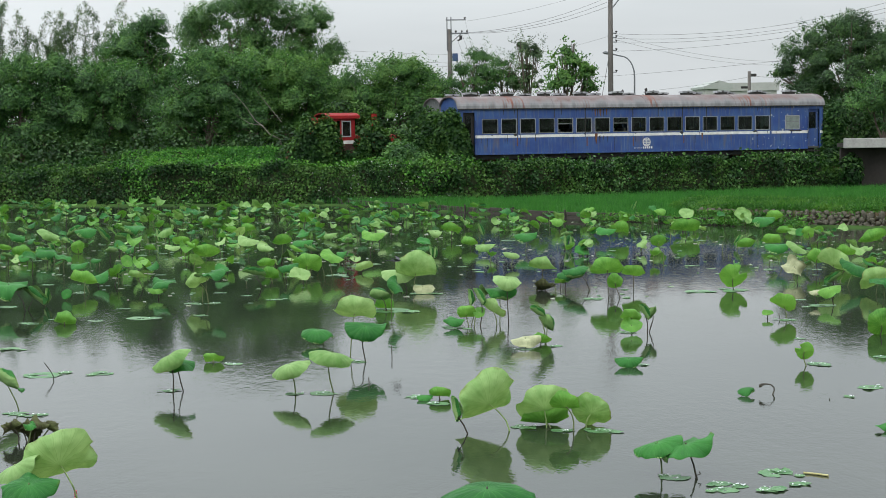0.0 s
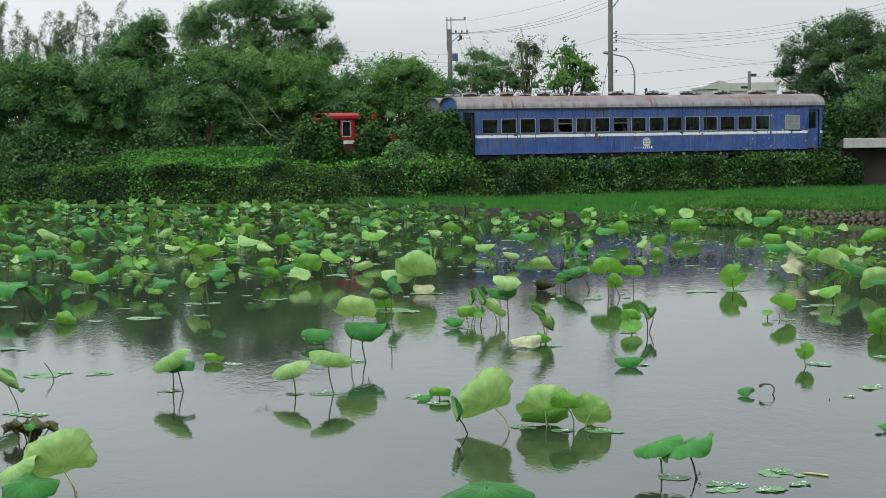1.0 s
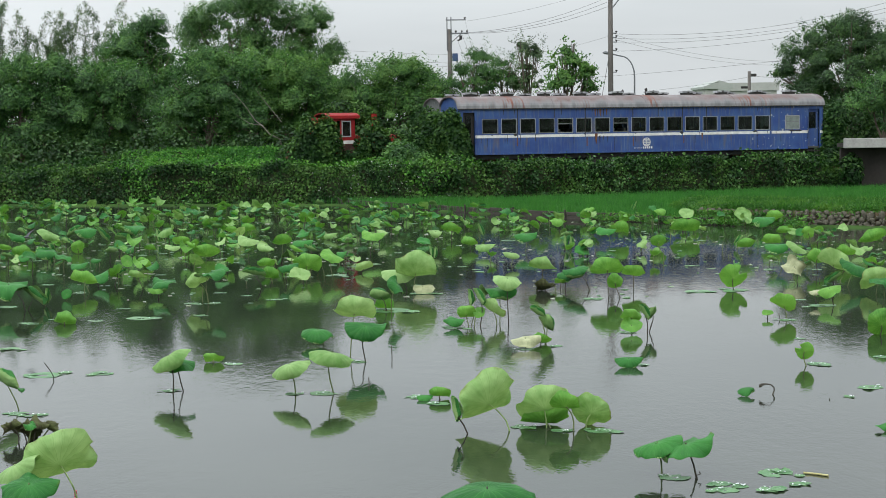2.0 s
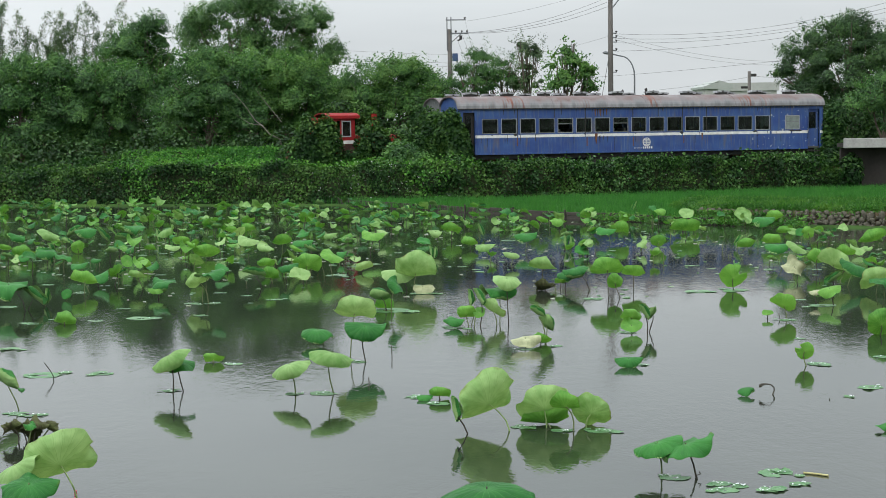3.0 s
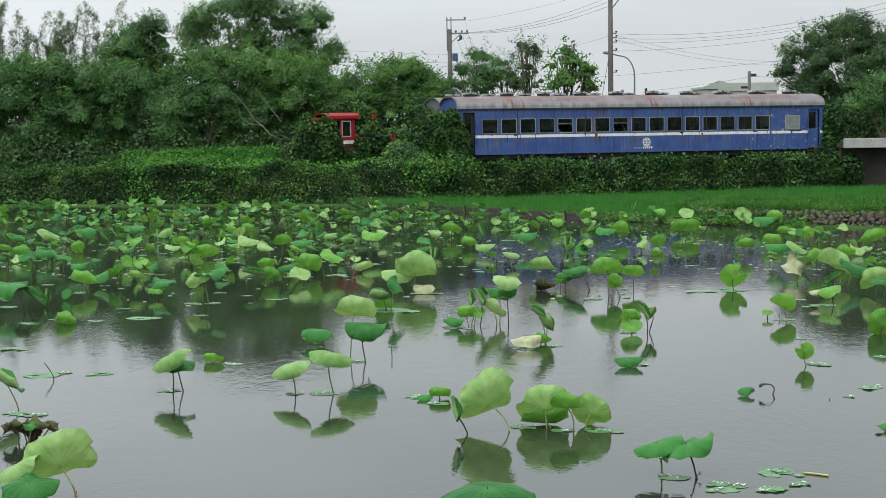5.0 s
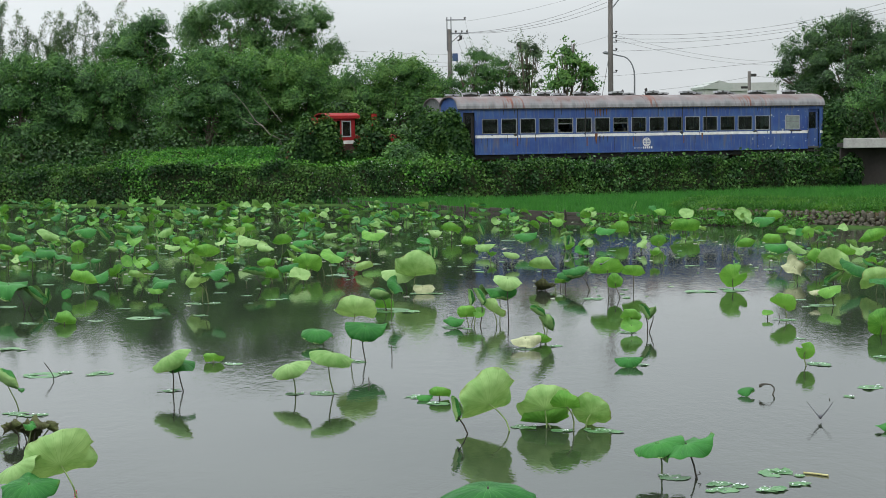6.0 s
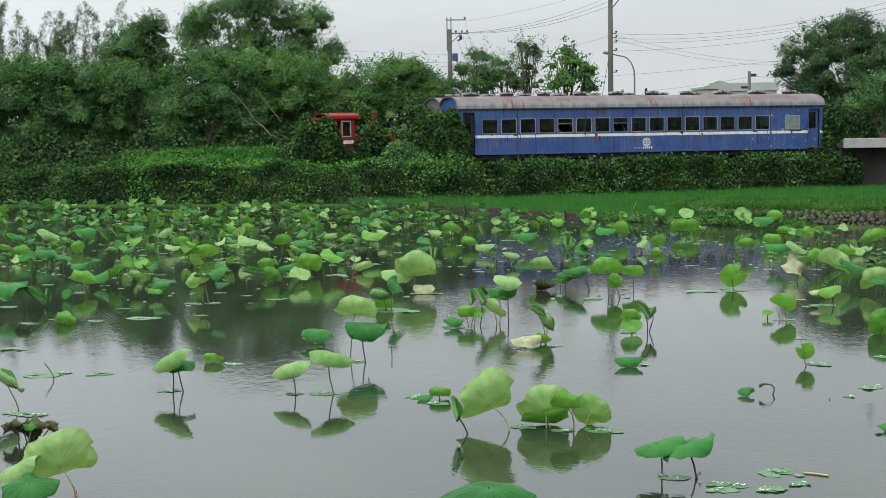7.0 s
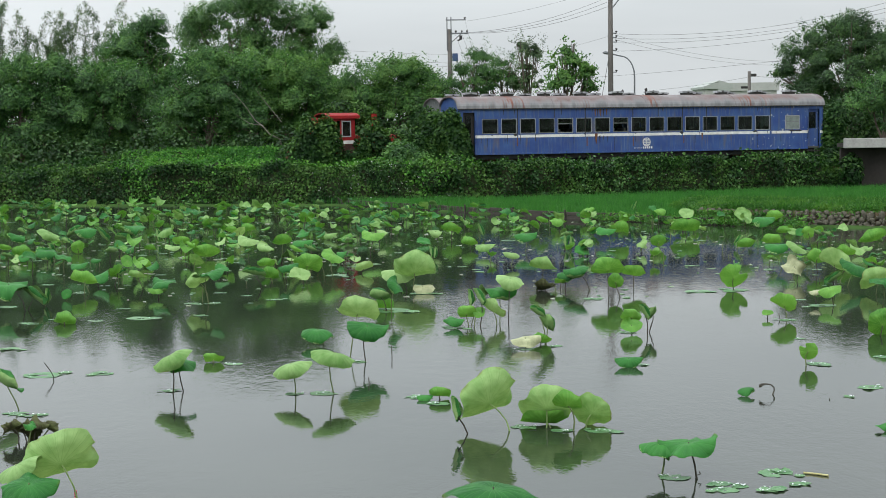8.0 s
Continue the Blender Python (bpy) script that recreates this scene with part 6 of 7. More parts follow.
lotus(-8.78, 37.00, -0.35, 0.58, 0.462, 12, -5, tone='green', wave=0.17, cup=-0.05, fold=-0.88, spin=-20)
lotus(-8.77, 37.22, 0.12, 0.28, 0.297, 10, 38, tone='rolled', fold=2.3, wave=0.09, cup=0.04)
lotus(-8.58, 37.98, 0.00, 0.22, 0.182, 10, 100, tone='rolled', fold=2.6, wave=0.08, cup=0.04)
lotus(-7.41, 34.42, 0.00, 0.06, 0.234, -44, 0, tone='young', fold=0.64, sway=-2.0, wave=0.1, cup=0.1, spin=15)
lotus(-8.36, 39.14, 0.00, 0.14, 0.119, 66, 0, tone='green', wave=0.08, cup=0.04, fold=-0.3)
lotus(-6.37, 39.52, 0.10, 0.37, 0.330, 12, -8, tone='green', wave=0.18, cup=-0.04, fold=-0.80, spin=-35)
lotus(-6.37, 39.39, -0.02, 0.23, 0.195, 20, 0, tone='young', wave=0.15, cup=-0.07, fold=-0.99, spin=18)
lotus(-7.05, 41.43, -0.13, 0.30, 0.215, -22, 5, tone='pale', fold=0.87, wave=0.1, cup=0.1, spin=1)
lotus(0.20, 33.17, 0.00, 0.16, 0.198, 19, 0, tone='green', wave=0.17, cup=-0.05, fold=-0.86, spin=-16)
lotus(0.47, 33.41, -0.05, 0.23, 0.199, -53, 0, tone='young', sway=2.0, wave=0.1, cup=0.1, fold=0.58, spin=-13)
lotus(0.58, 33.40, 0.09, 0.26, 0.117, 53, 0, tone='young', wave=0.08, cup=0.04, fold=-0.3)
lotus(0.59, 34.83, -0.09, 0.40, 0.167, 10, 85, tone='rolled', fold=2.4, wave=0.08, cup=0.04)
lotus(0.69, 33.39, -0.04, 0.55, 0.192, 10, 60, tone='rolled', fold=2.2, wave=0.08, cup=0.04)
lotus(1.01, 33.54, -0.09, 0.28, 0.266, -28, 35, tone='pale', fold=0.71, wave=0.1, cup=0.1, spin=-7)
lotus(1.08, 34.00, -0.03, 0.65, 0.338, 12, 0, tone='green', wave=0.15, cup=-0.07, fold=-0.97, spin=22)
lotus(1.24, 33.79, -0.02, 0.88, 0.301, 20, 8, tone='pale', sway=4.0, wave=0.12, cup=-0.10, fold=-1.15, spin=5)
lotus(1.77, 30.83, -0.14, 0.51, 0.177, 10, 30, tone='rolled', fold=2.0, wave=0.08, cup=0.04)
lotus(1.78, 30.83, 0.01, 0.31, 0.193, -38, 40, tone='green', fold=0.71, sway=2.0, wave=0.1, cup=0.1, spin=14)
lotus(1.39, 30.03, 0.00, 0.19, 0.256, 20, 0, tone='bleached', fold=-1.21, spin=24, wave=0.11, cup=-0.10)
lotus(1.67, 30.45, 0.00, 0.06, 0.186, -29, 0, tone='young', wave=0.1, cup=0.1, fold=0.61, spin=22)
lotus(2.37, 42.19, -0.00, 0.33, 0.372, -22, 8, tone='pale', fold=0.74, sway=2.0, wave=0.1, cup=0.1, spin=-18)
lotus(3.65, 38.92, -0.03, 0.57, 0.360, -50, 0, tone='young', sway=1.5, wave=0.12, cup=0.1, fold=0.74, spin=-12)
lotus(4.33, 40.13, 0.00, 0.34, 0.278, -30, 0, tone='young', fold=0.61, sway=1.0, wave=0.1, cup=0.1, spin=16)
lotus(3.83, 38.29, -0.11, 0.34, 0.193, -59, 0, tone='young', sway=3.0, wave=0.1, cup=0.1, fold=0.26, spin=50)
lotus(3.46, 32.30, -0.02, 0.26, 0.199, -51, 0, tone='young', wave=0.1, cup=0.1, fold=0.87, spin=16)
lotus(3.40, 31.97, 0.00, 0.15, 0.189, 36, 0, tone='young', wave=0.08, cup=0.04, fold=-0.3)
lotus(3.71, 32.11, -0.08, 0.36, 0.174, 10, 55, tone='rolled', fold=2.2, wave=0.08, cup=0.04)
lotus(3.74, 32.11, 0.07, 0.33, 0.155, -35, -50, tone='green', fold=0.58, wave=0.1, cup=0.1, spin=-5)
lotus(2.90, 27.70, 0.00, 0.14, 0.222, 12, 0, tone='green', fold=-1.06, spin=-6, wave=0.13, cup=-0.08)
lotus(6.51, 39.59, 0.00, 0.29, 0.316, -59, 0, tone='young', notch=0.5, sway=1.5, wave=0.1, cup=0.1, fold=0.26, spin=96)
lotus(6.61, 33.98, -0.07, 0.27, 0.262, -39, 22, tone='young', sway=1.5, wave=0.1, cup=0.1, fold=0.61, spin=22)
lotus(6.25, 34.02, -0.00, 0.11, 0.103, 37, 0, tone='young', wave=0.08, cup=0.04, fold=-0.3)
lotus(5.66, 27.52, -0.02, 0.24, 0.160, -73, 0, tone='young', notch=0.5, sway=14.0, wave=0.1, cup=0.1, fold=0.30, spin=75)
lotus(4.23, 24.69, 0.00, 0.10, 0.136, 12, -15, tone='green', wave=0.15, cup=-0.07, fold=-0.98, spin=-21)
lotus(8.35, 41.69, -0.07, 0.34, 0.264, 67, 0, tone='bleached', wave=0.2, fold=-0.9, spin=60, cup=0.04)
lotus(9.13, 41.02, -0.06, 0.44, 0.409, -33, 32, tone='pale', sway=3.0, wave=0.1, cup=0.1, fold=0.87, spin=-18)
lotus(9.30, 43.86, -0.00, 0.36, 0.251, -70, 0, tone='young', wave=0.1, cup=0.1, fold=0.34, spin=134)
lotus(9.20, 40.18, 0.20, 0.49, 0.372, 13, 18, tone='green', wave=0.10, cup=-0.11, fold=-1.22, spin=-19)
lotus(9.07, 41.02, 0.02, 0.09, 0.235, 10, -35, tone='rolled', fold=2.2, wave=0.08, cup=0.04)
lotus(7.77, 36.77, -0.04, 0.25, 0.134, 20, 0, tone='bleached', wave=0.13, cup=-0.09, fold=-1.09, spin=17)
lotus(8.00, 36.19, -0.09, 0.37, 0.257, 20, -12, tone='young', sway=1.5, wave=0.09, cup=-0.12, fold=-1.27, spin=0)
lotus(7.73, 31.20, 0.02, 0.20, 0.270, -65, 0, tone='young', sway=3.0, wave=0.1, cup=0.1, fold=0.30, spin=79)
lotus(9.40, 38.35, 0.04, 0.27, 0.397, -34, -20, tone='pale', wave=0.1, cup=0.1, fold=0.61, spin=-11)
lotus(9.46, 37.85, -0.06, 0.36, 0.270, 20, 0, tone='green', wave=0.17, cup=-0.04, fold=-0.83, spin=19)
lotus(3.31, 39.99, -0.33, 0.51, 0.313, 12, -15, tone='green', sway=1.0, wave=0.14, cup=-0.07, fold=-1.02, spin=2)
lotus(2.78, 40.32, 0.03, 0.37, 0.244, 12, 0, tone='green', wave=0.11, cup=-0.10, fold=-1.20, spin=-15)
lotus(2.67, 40.20, 0.00, 0.18, 0.137, -43, 0, tone='young', wave=0.1, cup=0.1, fold=0.61, spin=-9)
lotus(2.30, 39.86, 0.00, 0.07, 0.263, -21, 0, tone='dead', fold=0.30, wave=0.15, cup=0.1, spin=119)
lotus(-0.07, 24.67, 0.00, 0.06, 0.159, -35, 0, tone='young', fold=0.80, wave=0.1, cup=0.1, spin=-1)
lotus(-0.28, 24.64, 0.00, 0.06, 0.114, 15, 0, tone='green', fold=-0.94, wave=0.15, cup=-0.06, spin=-13)
lotus(5.99, 49.80, 0.00, 0.06, 0.176, -20, 0, tone='pale', fold=0.74, wave=0.1, cup=0.1, spin=2)
lotus(5.48, 21.81, -0.02, 0.07, 0.117, 14, 0, tone='green', wave=0.18, cup=-0.04, fold=-0.81, spin=23)
lotus(-11.92, 53.73, -0.05, 0.61, 0.332, 20, 25, tone='pale', wave=0.14, cup=-0.07, fold=-1.00, spin=6)
lotus(-11.74, 53.70, -0.19, 0.13, 0.196, 10, 60, tone='rolled', wave=0.08, cup=0.04, fold=2.4)
lotus(-11.90, 57.86, -0.06, 0.34, 0.341, 10, -25, tone='rolled', wave=0.09, cup=0.04, fold=2.4)
lotus(-11.19, 55.23, 0.01, 0.61, 0.394, 15, 0, tone='green', wave=0.14, cup=-0.08, fold=-1.05, spin=25)
lotus(-10.95, 57.69, -0.18, 0.26, 0.291, 10, 50, tone='rolled', wave=0.08, cup=0.04, fold=2.4)
lotus(-10.01, 55.04, 0.08, 0.31, 0.309, 10, 8, tone='rolled', wave=0.08, cup=0.04, fold=2.4)
lotus(-8.55, 55.28, -0.11, 0.56, 0.341, 12, -25, tone='pale', wave=0.13, cup=-0.09, fold=-1.10, spin=-26)
lotus(-8.12, 54.73, 0.01, 0.21, 0.264, -46, 0, tone='young', wave=0.1, cup=0.1, fold=0.58, spin=-20)
lotus(-12.13, 50.97, 0.01, 0.14, 0.347, -31, 5, tone='young', wave=0.1, cup=0.1, fold=0.58, spin=-20)
lotus(-11.01, 49.23, -0.04, 0.38, 0.339, 14, 0, tone='green', wave=0.12, cup=-0.10, fold=-1.16, spin=-7)
lotus(-10.85, 49.21, -0.10, 0.13, 0.138, 10, 95, tone='rolled', wave=0.08, cup=0.04, fold=2.4)
lotus(-10.89, 52.89, -0.03, 0.19, 0.230, -62, 0, tone='young', wave=0.1, cup=0.1, fold=0.26, spin=120)
lotus(-12.73, 53.19, -0.06, 0.55, 0.260, 20, 25, tone='green', wave=0.11, cup=-0.11, fold=-1.22, spin=12)
lotus(-9.16, 45.12, -0.14, 0.32, 0.228, 12, -8, tone='green', wave=0.16, cup=-0.06, fold=-0.90, spin=-5)
lotus(-9.37, 47.70, 0.00, 0.24, 0.150, 20, 0, tone='green', wave=0.13, cup=-0.09, fold=-1.08, spin=-22)
lotus(-8.37, 47.02, -0.04, 0.24, 0.172, 63, 0, tone='young', wave=0.08, cup=0.04, fold=-0.3)
lotus(-8.12, 52.45, 0.10, 0.24, 0.222, 15, 12, tone='pale', wave=0.15, cup=-0.06, fold=-0.96, spin=14)
lotus(-6.72, 50.15, 0.01, 0.16, 0.364, -39, -5, tone='young', wave=0.1, cup=0.1, fold=0.74, spin=11)
lotus(-9.56, 54.96, 0.01, 0.69, 0.386, 12, -4, tone='green', wave=0.18, cup=-0.04, fold=-0.83, spin=-20)
lotus(-8.79, 53.00, 0.00, 0.11, 0.195, -23, 6, tone='young', wave=0.1, cup=0.1, fold=0.58, spin=7)
lotus(-6.94, 59.70, -0.15, 0.17, 0.253, -31, 10, tone='young', wave=0.1, cup=0.1, fold=0.61, spin=22)
lotus(-6.55, 59.63, -0.02, 0.22, 0.294, -29, -12, tone='young', wave=0.1, cup=0.1, fold=0.71, spin=10)
lotus(-5.61, 51.00, -0.01, 0.53, 0.313, 20, 10, tone='pale', wave=0.13, cup=-0.08, fold=-1.06, spin=-18)
lotus(-4.97, 50.28, -0.07, 0.39, 0.301, 12, 8, tone='pale', wave=0.10, cup=-0.11, fold=-1.25, spin=-35)
lotus(-4.62, 50.84, 0.02, 0.39, 0.332, -23, -10, tone='young', wave=0.1, cup=0.1, fold=0.58, spin=7)
lotus(-4.21, 51.84, 0.09, 0.39, 0.296, 12, 0, tone='green', wave=0.12, cup=-0.09, fold=-1.12, spin=1)
lotus(-4.13, 42.61, -0.05, 0.16, 0.277, -34, 0, tone='young', wave=0.1, cup=0.1, fold=0.71, spin=19)
lotus(-4.18, 42.91, -0.12, 0.43, 0.213, -36, -8, tone='young', wave=0.1, cup=0.1, fold=0.74, spin=13)
lotus(-3.80, 42.86, 0.03, 0.42, 0.268, 12, -5, tone='green', wave=0.11, cup=-0.10, fold=-1.18, spin=20)
lotus(-2.11, 51.08, 0.09, 0.63, 0.323, 20, 8, tone='young', wave=0.17, cup=-0.05, fold=-0.86, spin=3)
lotus(-2.01, 56.15, 0.10, 0.38, 0.194, 20, 10, tone='pale', wave=0.14, cup=-0.08, fold=-1.04, spin=-14)
lotus(-3.57, 57.73, -0.10, 0.21, 0.242, 12, -15, tone='pale', wave=0.10, cup=-0.11, fold=-1.23, spin=-31)
lotus(-0.15, 53.41, -0.07, 0.53, 0.261, 20, 12, tone='pale', wave=0.16, cup=-0.06, fold=-0.92, spin=22)
lotus(7.86, 57.02, -0.04, 0.25, 0.478, -27, 0, tone='young', wave=0.1, cup=0.1, fold=0.71, spin=12)
lotus(8.57, 62.20, -0.00, 0.50, 0.261, 38, -10, tone='pale', wave=0.08, cup=0.04, fold=-0.3)
lotus(8.50, 58.29, -0.03, 0.31, 0.267, 20, 35, tone='pale', wave=0.15, cup=-0.07, fold=-0.97, spin=-29)
lotus(10.49, 61.82, -0.00, 0.46, 0.295, 41, -8, tone='pale', wave=0.08, cup=0.04, fold=-0.3)
lotus(11.43, 61.00, 0.01, 0.33, 0.348, -36, -10, tone='young', wave=0.1, cup=0.1, fold=0.58, spin=-9)
lotus(10.63, 58.75, 0.00, 0.50, 0.422, 14, 0, tone='green', wave=0.14, cup=-0.08, fold=-1.03, spin=-10)
lotus(8.21, 48.85, 0.19, 0.32, 0.260, -44, 0, tone='young', wave=0.1, cup=0.1, fold=0.77, spin=-5)
lotus(8.65, 51.95, 0.06, 0.22, 0.189, 10, -50, tone='rolled', wave=0.08, cup=0.04, fold=2.4)
lotus(9.70, 51.78, -0.09, 0.20, 0.298, -34, 10, tone='young', wave=0.1, cup=0.1, fold=0.74, spin=-16)
lotus(10.46, 53.99, -0.05, 0.32, 0.237, -29, 0, tone='young', wave=0.1, cup=0.1, fold=0.77, spin=-12)
lotus(10.89, 52.73, -0.00, 0.38, 0.195, -70, 0, tone='young', wave=0.1, cup=0.1, fold=0.10, spin=86)
lotus(10.63, 53.97, 0.04, 0.36, 0.166, 39, 10, tone='pale', wave=0.08, cup=0.04, fold=-0.3)
lotus(10.60, 52.78, 0.05, 0.40, 0.133, 59, 0, tone='green', wave=0.08, cup=0.04, fold=-0.3)
lotus(8.83, 45.95, -0.15, 0.54, 0.324, 17, 0, tone='green', wave=0.14, cup=-0.07, fold=-1.01, spin=-6)
lotus(9.19, 45.90, 0.02, 0.52, 0.288, 15, 30, tone='pale', wave=0.11, cup=-0.10, fold=-1.19, spin=-23)
lotus(10.52, 46.59, 0.02, 0.23, 0.316, -20, 10, tone='young', wave=0.1, cup=0.1, fold=0.77, spin=6)
lotus(11.99, 49.27, 0.01, 0.39, 0.392, -27, -15, tone='young', wave=0.1, cup=0.1, fold=0.58, spin=4)
lotus(5.76, 56.08, -0.18, 0.27, 0.410, -22, 0, tone='young', wave=0.1, cup=0.1, fold=0.74, spin=7)
lotus(5.20, 54.90, -0.14, 0.43, 0.313, 14, 0, tone='green', wave=0.16, cup=-0.06, fold=-0.93, spin=-21)
lotus(4.00, 60.59, -0.09, 0.40, 0.278, 20, 5, tone='young', wave=0.12, cup=-0.09, fold=-1.11, spin=32)
lotus(5.73, 51.11, -0.01, 0.27, 0.202, 20, -30, tone='pale', wave=0.18, cup=-0.04, fold=-0.80, spin=15)
lotus(6.35, 52.11, 0.00, 0.22, 0.222, -57, 0, tone='young', wave=0.1, cup=0.1, fold=0.10, spin=76)
lotus(7.29, 65.86, -0.12, 0.58, 0.185, 10, -65, tone='rolled', wave=0.08, cup=0.04, fold=2.4)
lotus(5.52, 64.82, -0.16, 0.55, 0.185, 20, 0, tone='young', wave=0.17, cup=-0.05, fold=-0.86, spin=34)
lotus(7.80, 64.01, 0.06, 0.54, 0.268, 20, 0, tone='young', wave=0.14, cup=-0.08, fold=-1.04, spin=17)
lotus(7.64, 64.04, -0.06, 0.57, 0.162, 38, 0, tone='green', wave=0.08, cup=0.04, fold=-0.3)
lotus(0.81, 52.79, -0.03, 0.17, 0.259, -33, 0, tone='young', wave=0.1, cup=0.1, fold=0.74, spin=16)
lotus(1.26, 50.55, -0.04, 0.31, 0.289, 12, -10, tone='pale', wave=0.13, cup=-0.09, fold=-1.09, spin=-34)
lotus(1.81, 46.98, 0.01, 0.34, 0.228, 12, 10, tone='pale', wave=0.09, cup=-0.12, fold=-1.28, spin=19)
lotus(2.42, 51.86, 0.00, 0.51, 0.344, 15, 0, tone='green', wave=0.15, cup=-0.07, fold=-0.97, spin=2)
lotus(0.29, 57.04, -0.00, 0.32, 0.321, -31, 10, tone='young', wave=0.1, cup=0.1, fold=0.58, spin=-22)
lotus(-5.28, 21.7, -0.06, 0.17, 0.133, -30, -25, tone='dead', wave=0.34, cup=0.1, fold=0.8, spin=20)
lotus(-5.02, 21.8, 0.10, 0.15, 0.125, -40, 35, tone='dead', wave=0.32, cup=0.1, fold=0.9, spin=-30)
lotus(-5.14, 21.6, 0.03, 0.24, 0.09, 10, 5, tone='green', wave=0.3, cup=-0.1, fold=-1.0, spin=40)
lotus(-0.38, 49.0, 0.02, 0.24, 0.17, 4, 84, tone='rolled', wave=0.04, cup=0.04, fold=2.9)
lotus(-0.30, 49.0, 0.05, 0.22, 0.16, 4, 98, tone='rolled', wave=0.04, cup=0.04, fold=2.9)
lotus(3.58, 52.0, -0.02, 0.26, 0.20, 4, 86, tone='rolled', wave=0.04, cup=0.04, fold=2.9)
lotus(3.70, 52.0, 0.03, 0.24, 0.19, 4, 97, tone='rolled', wave=0.04, cup=0.04, fold=2.9)
lotus(-9.3, 57.5, 0.0, 0.26, 0.20, 4, 82, tone='rolled', wave=0.04, cup=0.04, fold=2.8)
lotus(-7.2, 57.0, 0.0, 0.25, 0.20, 4, 104, tone='rolled', wave=0.04, cup=0.04, fold=2.8)
lotus(1.2, 57.5, 0.0, 0.28, 0.22, 4, 66, tone='rolled', wave=0.04, cup=0.04, fold=2.7)
pad(-6.07, 35.35, 0.423, 4)
pad(-6.29, 27.49, 0.394, 9)
pad(-7.62, 30.80, 0.270, 4)
pad(-5.38, 27.60, 0.242, 9)
pad(-3.40, 28.51, 0.164, 9)
pad(-1.75, 25.32, 0.274, 9)
pad(-2.17, 25.30, 0.161, 9)
pad(-0.42, 24.85, 0.206, 9)
pad(-0.10, 24.28, 0.201, 9)
pad(2.94, 18.73, 0.164, 9)
pad(2.94, 18.41, 0.220, 9)
pad(3.62, 19.26, 0.301, 9)
pad(3.42, 18.41, 0.229, 9)
pad(3.80, 18.68, 0.164, 9)
pad(2.50, 19.08, 0.228, 9)
pad(6.12, 25.27, 0.250, 9)
pad(5.64, 24.43, 0.109, 9)
pad(6.23, 30.87, 0.118, 4)
pad(5.90, 27.69, 0.256, 9)
pad(6.53, 39.59, 0.391, 4)
pad(5.68, 39.44, 0.402, 4)
pad(6.58, 33.70, 0.226, 4)
pad(7.77, 36.21, 0.416, 4)
pad(7.51, 37.37, 0.238, 4)
pad(3.35, 32.06, 0.266, 4)
pad(7.07, 28.44, 0.181, 4)
pad(-1.13, 36.25, 0.532, 4)
pad(-0.51, 39.69, 0.380, 4)
pad(-2.70, 44.56, 0.426, 4)
pad(-5.86, 23.86, 0.236, 9)
pad(-1.61, 28.82, 0.207, 4)
pad(-4.03, 25.76, 0.172, 9)
pad(1.38, 29.96, 0.239, 4)
pad(1.93, 30.28, 0.154, 4)
pad(3.23, 38.12, 0.316, 4)
pad(0.20, 33.08, 0.274, 4)
pad(0.95, 22.33, 0.178, 9)
pad(1.44, 22.05, 0.155, 9)
pad(1.93, 22.02, 0.232, 9)
pad(3.08, 27.87, 0.178, 9)
pad(-5.48, 23.74, 0.151, 9)
pad(-1.39, 28.59, 0.182, 9)
pad(3.12, 18.57, 0.118, 9)
pad(-8.42, 40.79, 0.260, 4)
pad(-5.43, 38.08, 0.243, 4)
pad(-4.95, 38.14, 0.243, 4)


def dry_stalk(points, r=0.008, colour="stem_dark"):
    tagged(part("dry_stalk", tube(bmesh.new(), points, r, 6), M[colour]), "bare dead lotus stalk poking out of the water", "stalk", LOTUS)


dry_stalk([(-6.15, 27.05, 0.26), (-6.07, 27.05, 0.15), (-6.01, 27.05, 0.04), (-6.031, 27.049, -0.1)], 0.008)
dry_stalk([(4.43, 24.76, 0.10), (4.45, 24.76, 0.125), (4.48, 24.76, 0.142), (4.54, 24.76, 0.148), (4.60, 24.76, 0.135), (4.64, 24.76, 0.095), (4.645, 24.76, 0.05), (4.62, 24.76, 0.0), (4.61, 24.764, -0.1)], [0.006, 0.026, 0.018, 0.009, 0.009, 0.010, 0.010, 0.011, 0.011])
dry_stalk([(-1.13, 26.19, 0.1), (-1.119, 26.187, -0.1)], 0.008)
dry_stalk([(-0.87, 29.16, 0.19), (-0.865, 29.161, -0.1)], 0.008)
dry_stalk([(2.75, 19.0, 0.08), (2.77, 19.0, 0.06), (2.72, 19.0, 0.04), (2.755, 19.004, -0.1)], 0.008)
dry_stalk([(5.3, 24.21, 0.02), (5.349, 24.208, -0.1)], 0.008)
dry_stalk([(1.2, 44.65, 0.2), (1.264, 44.654, -0.1)], 0.008)
dry_stalk([(6.44, 33.9, 0.11), (6.494, 33.896, -0.1)], 0.008)
dry_stalk([(3.926, 19.211, 0.012), (4.054, 19.142, 0.012), (4.162, 19.043, 0.012)], 0.012, "straw")


def snail_eggs(x, y, z, tall):
    """A pink egg mass laid round a stalk."""
    rng = random.Random(round(x * 91))
    bm = bmesh.new()
    for k in range(34):
        a, h = rng.uniform(0, 6.28), rng.uniform(0, tall)
        bmesh.ops.create_icosphere(bm, subdivisions=1, radius=0.006, matrix=pose(0.011 * math.cos(a), 0.011 * math.sin(a), h))
    ob = part("snail_eggs", bm, M["eggs"], smooth=True)
    ob.matrix_basis = pose(x, y, z)
    tagged(ob, "bright pink snail eggs clustered on a stalk", "snail eggs")


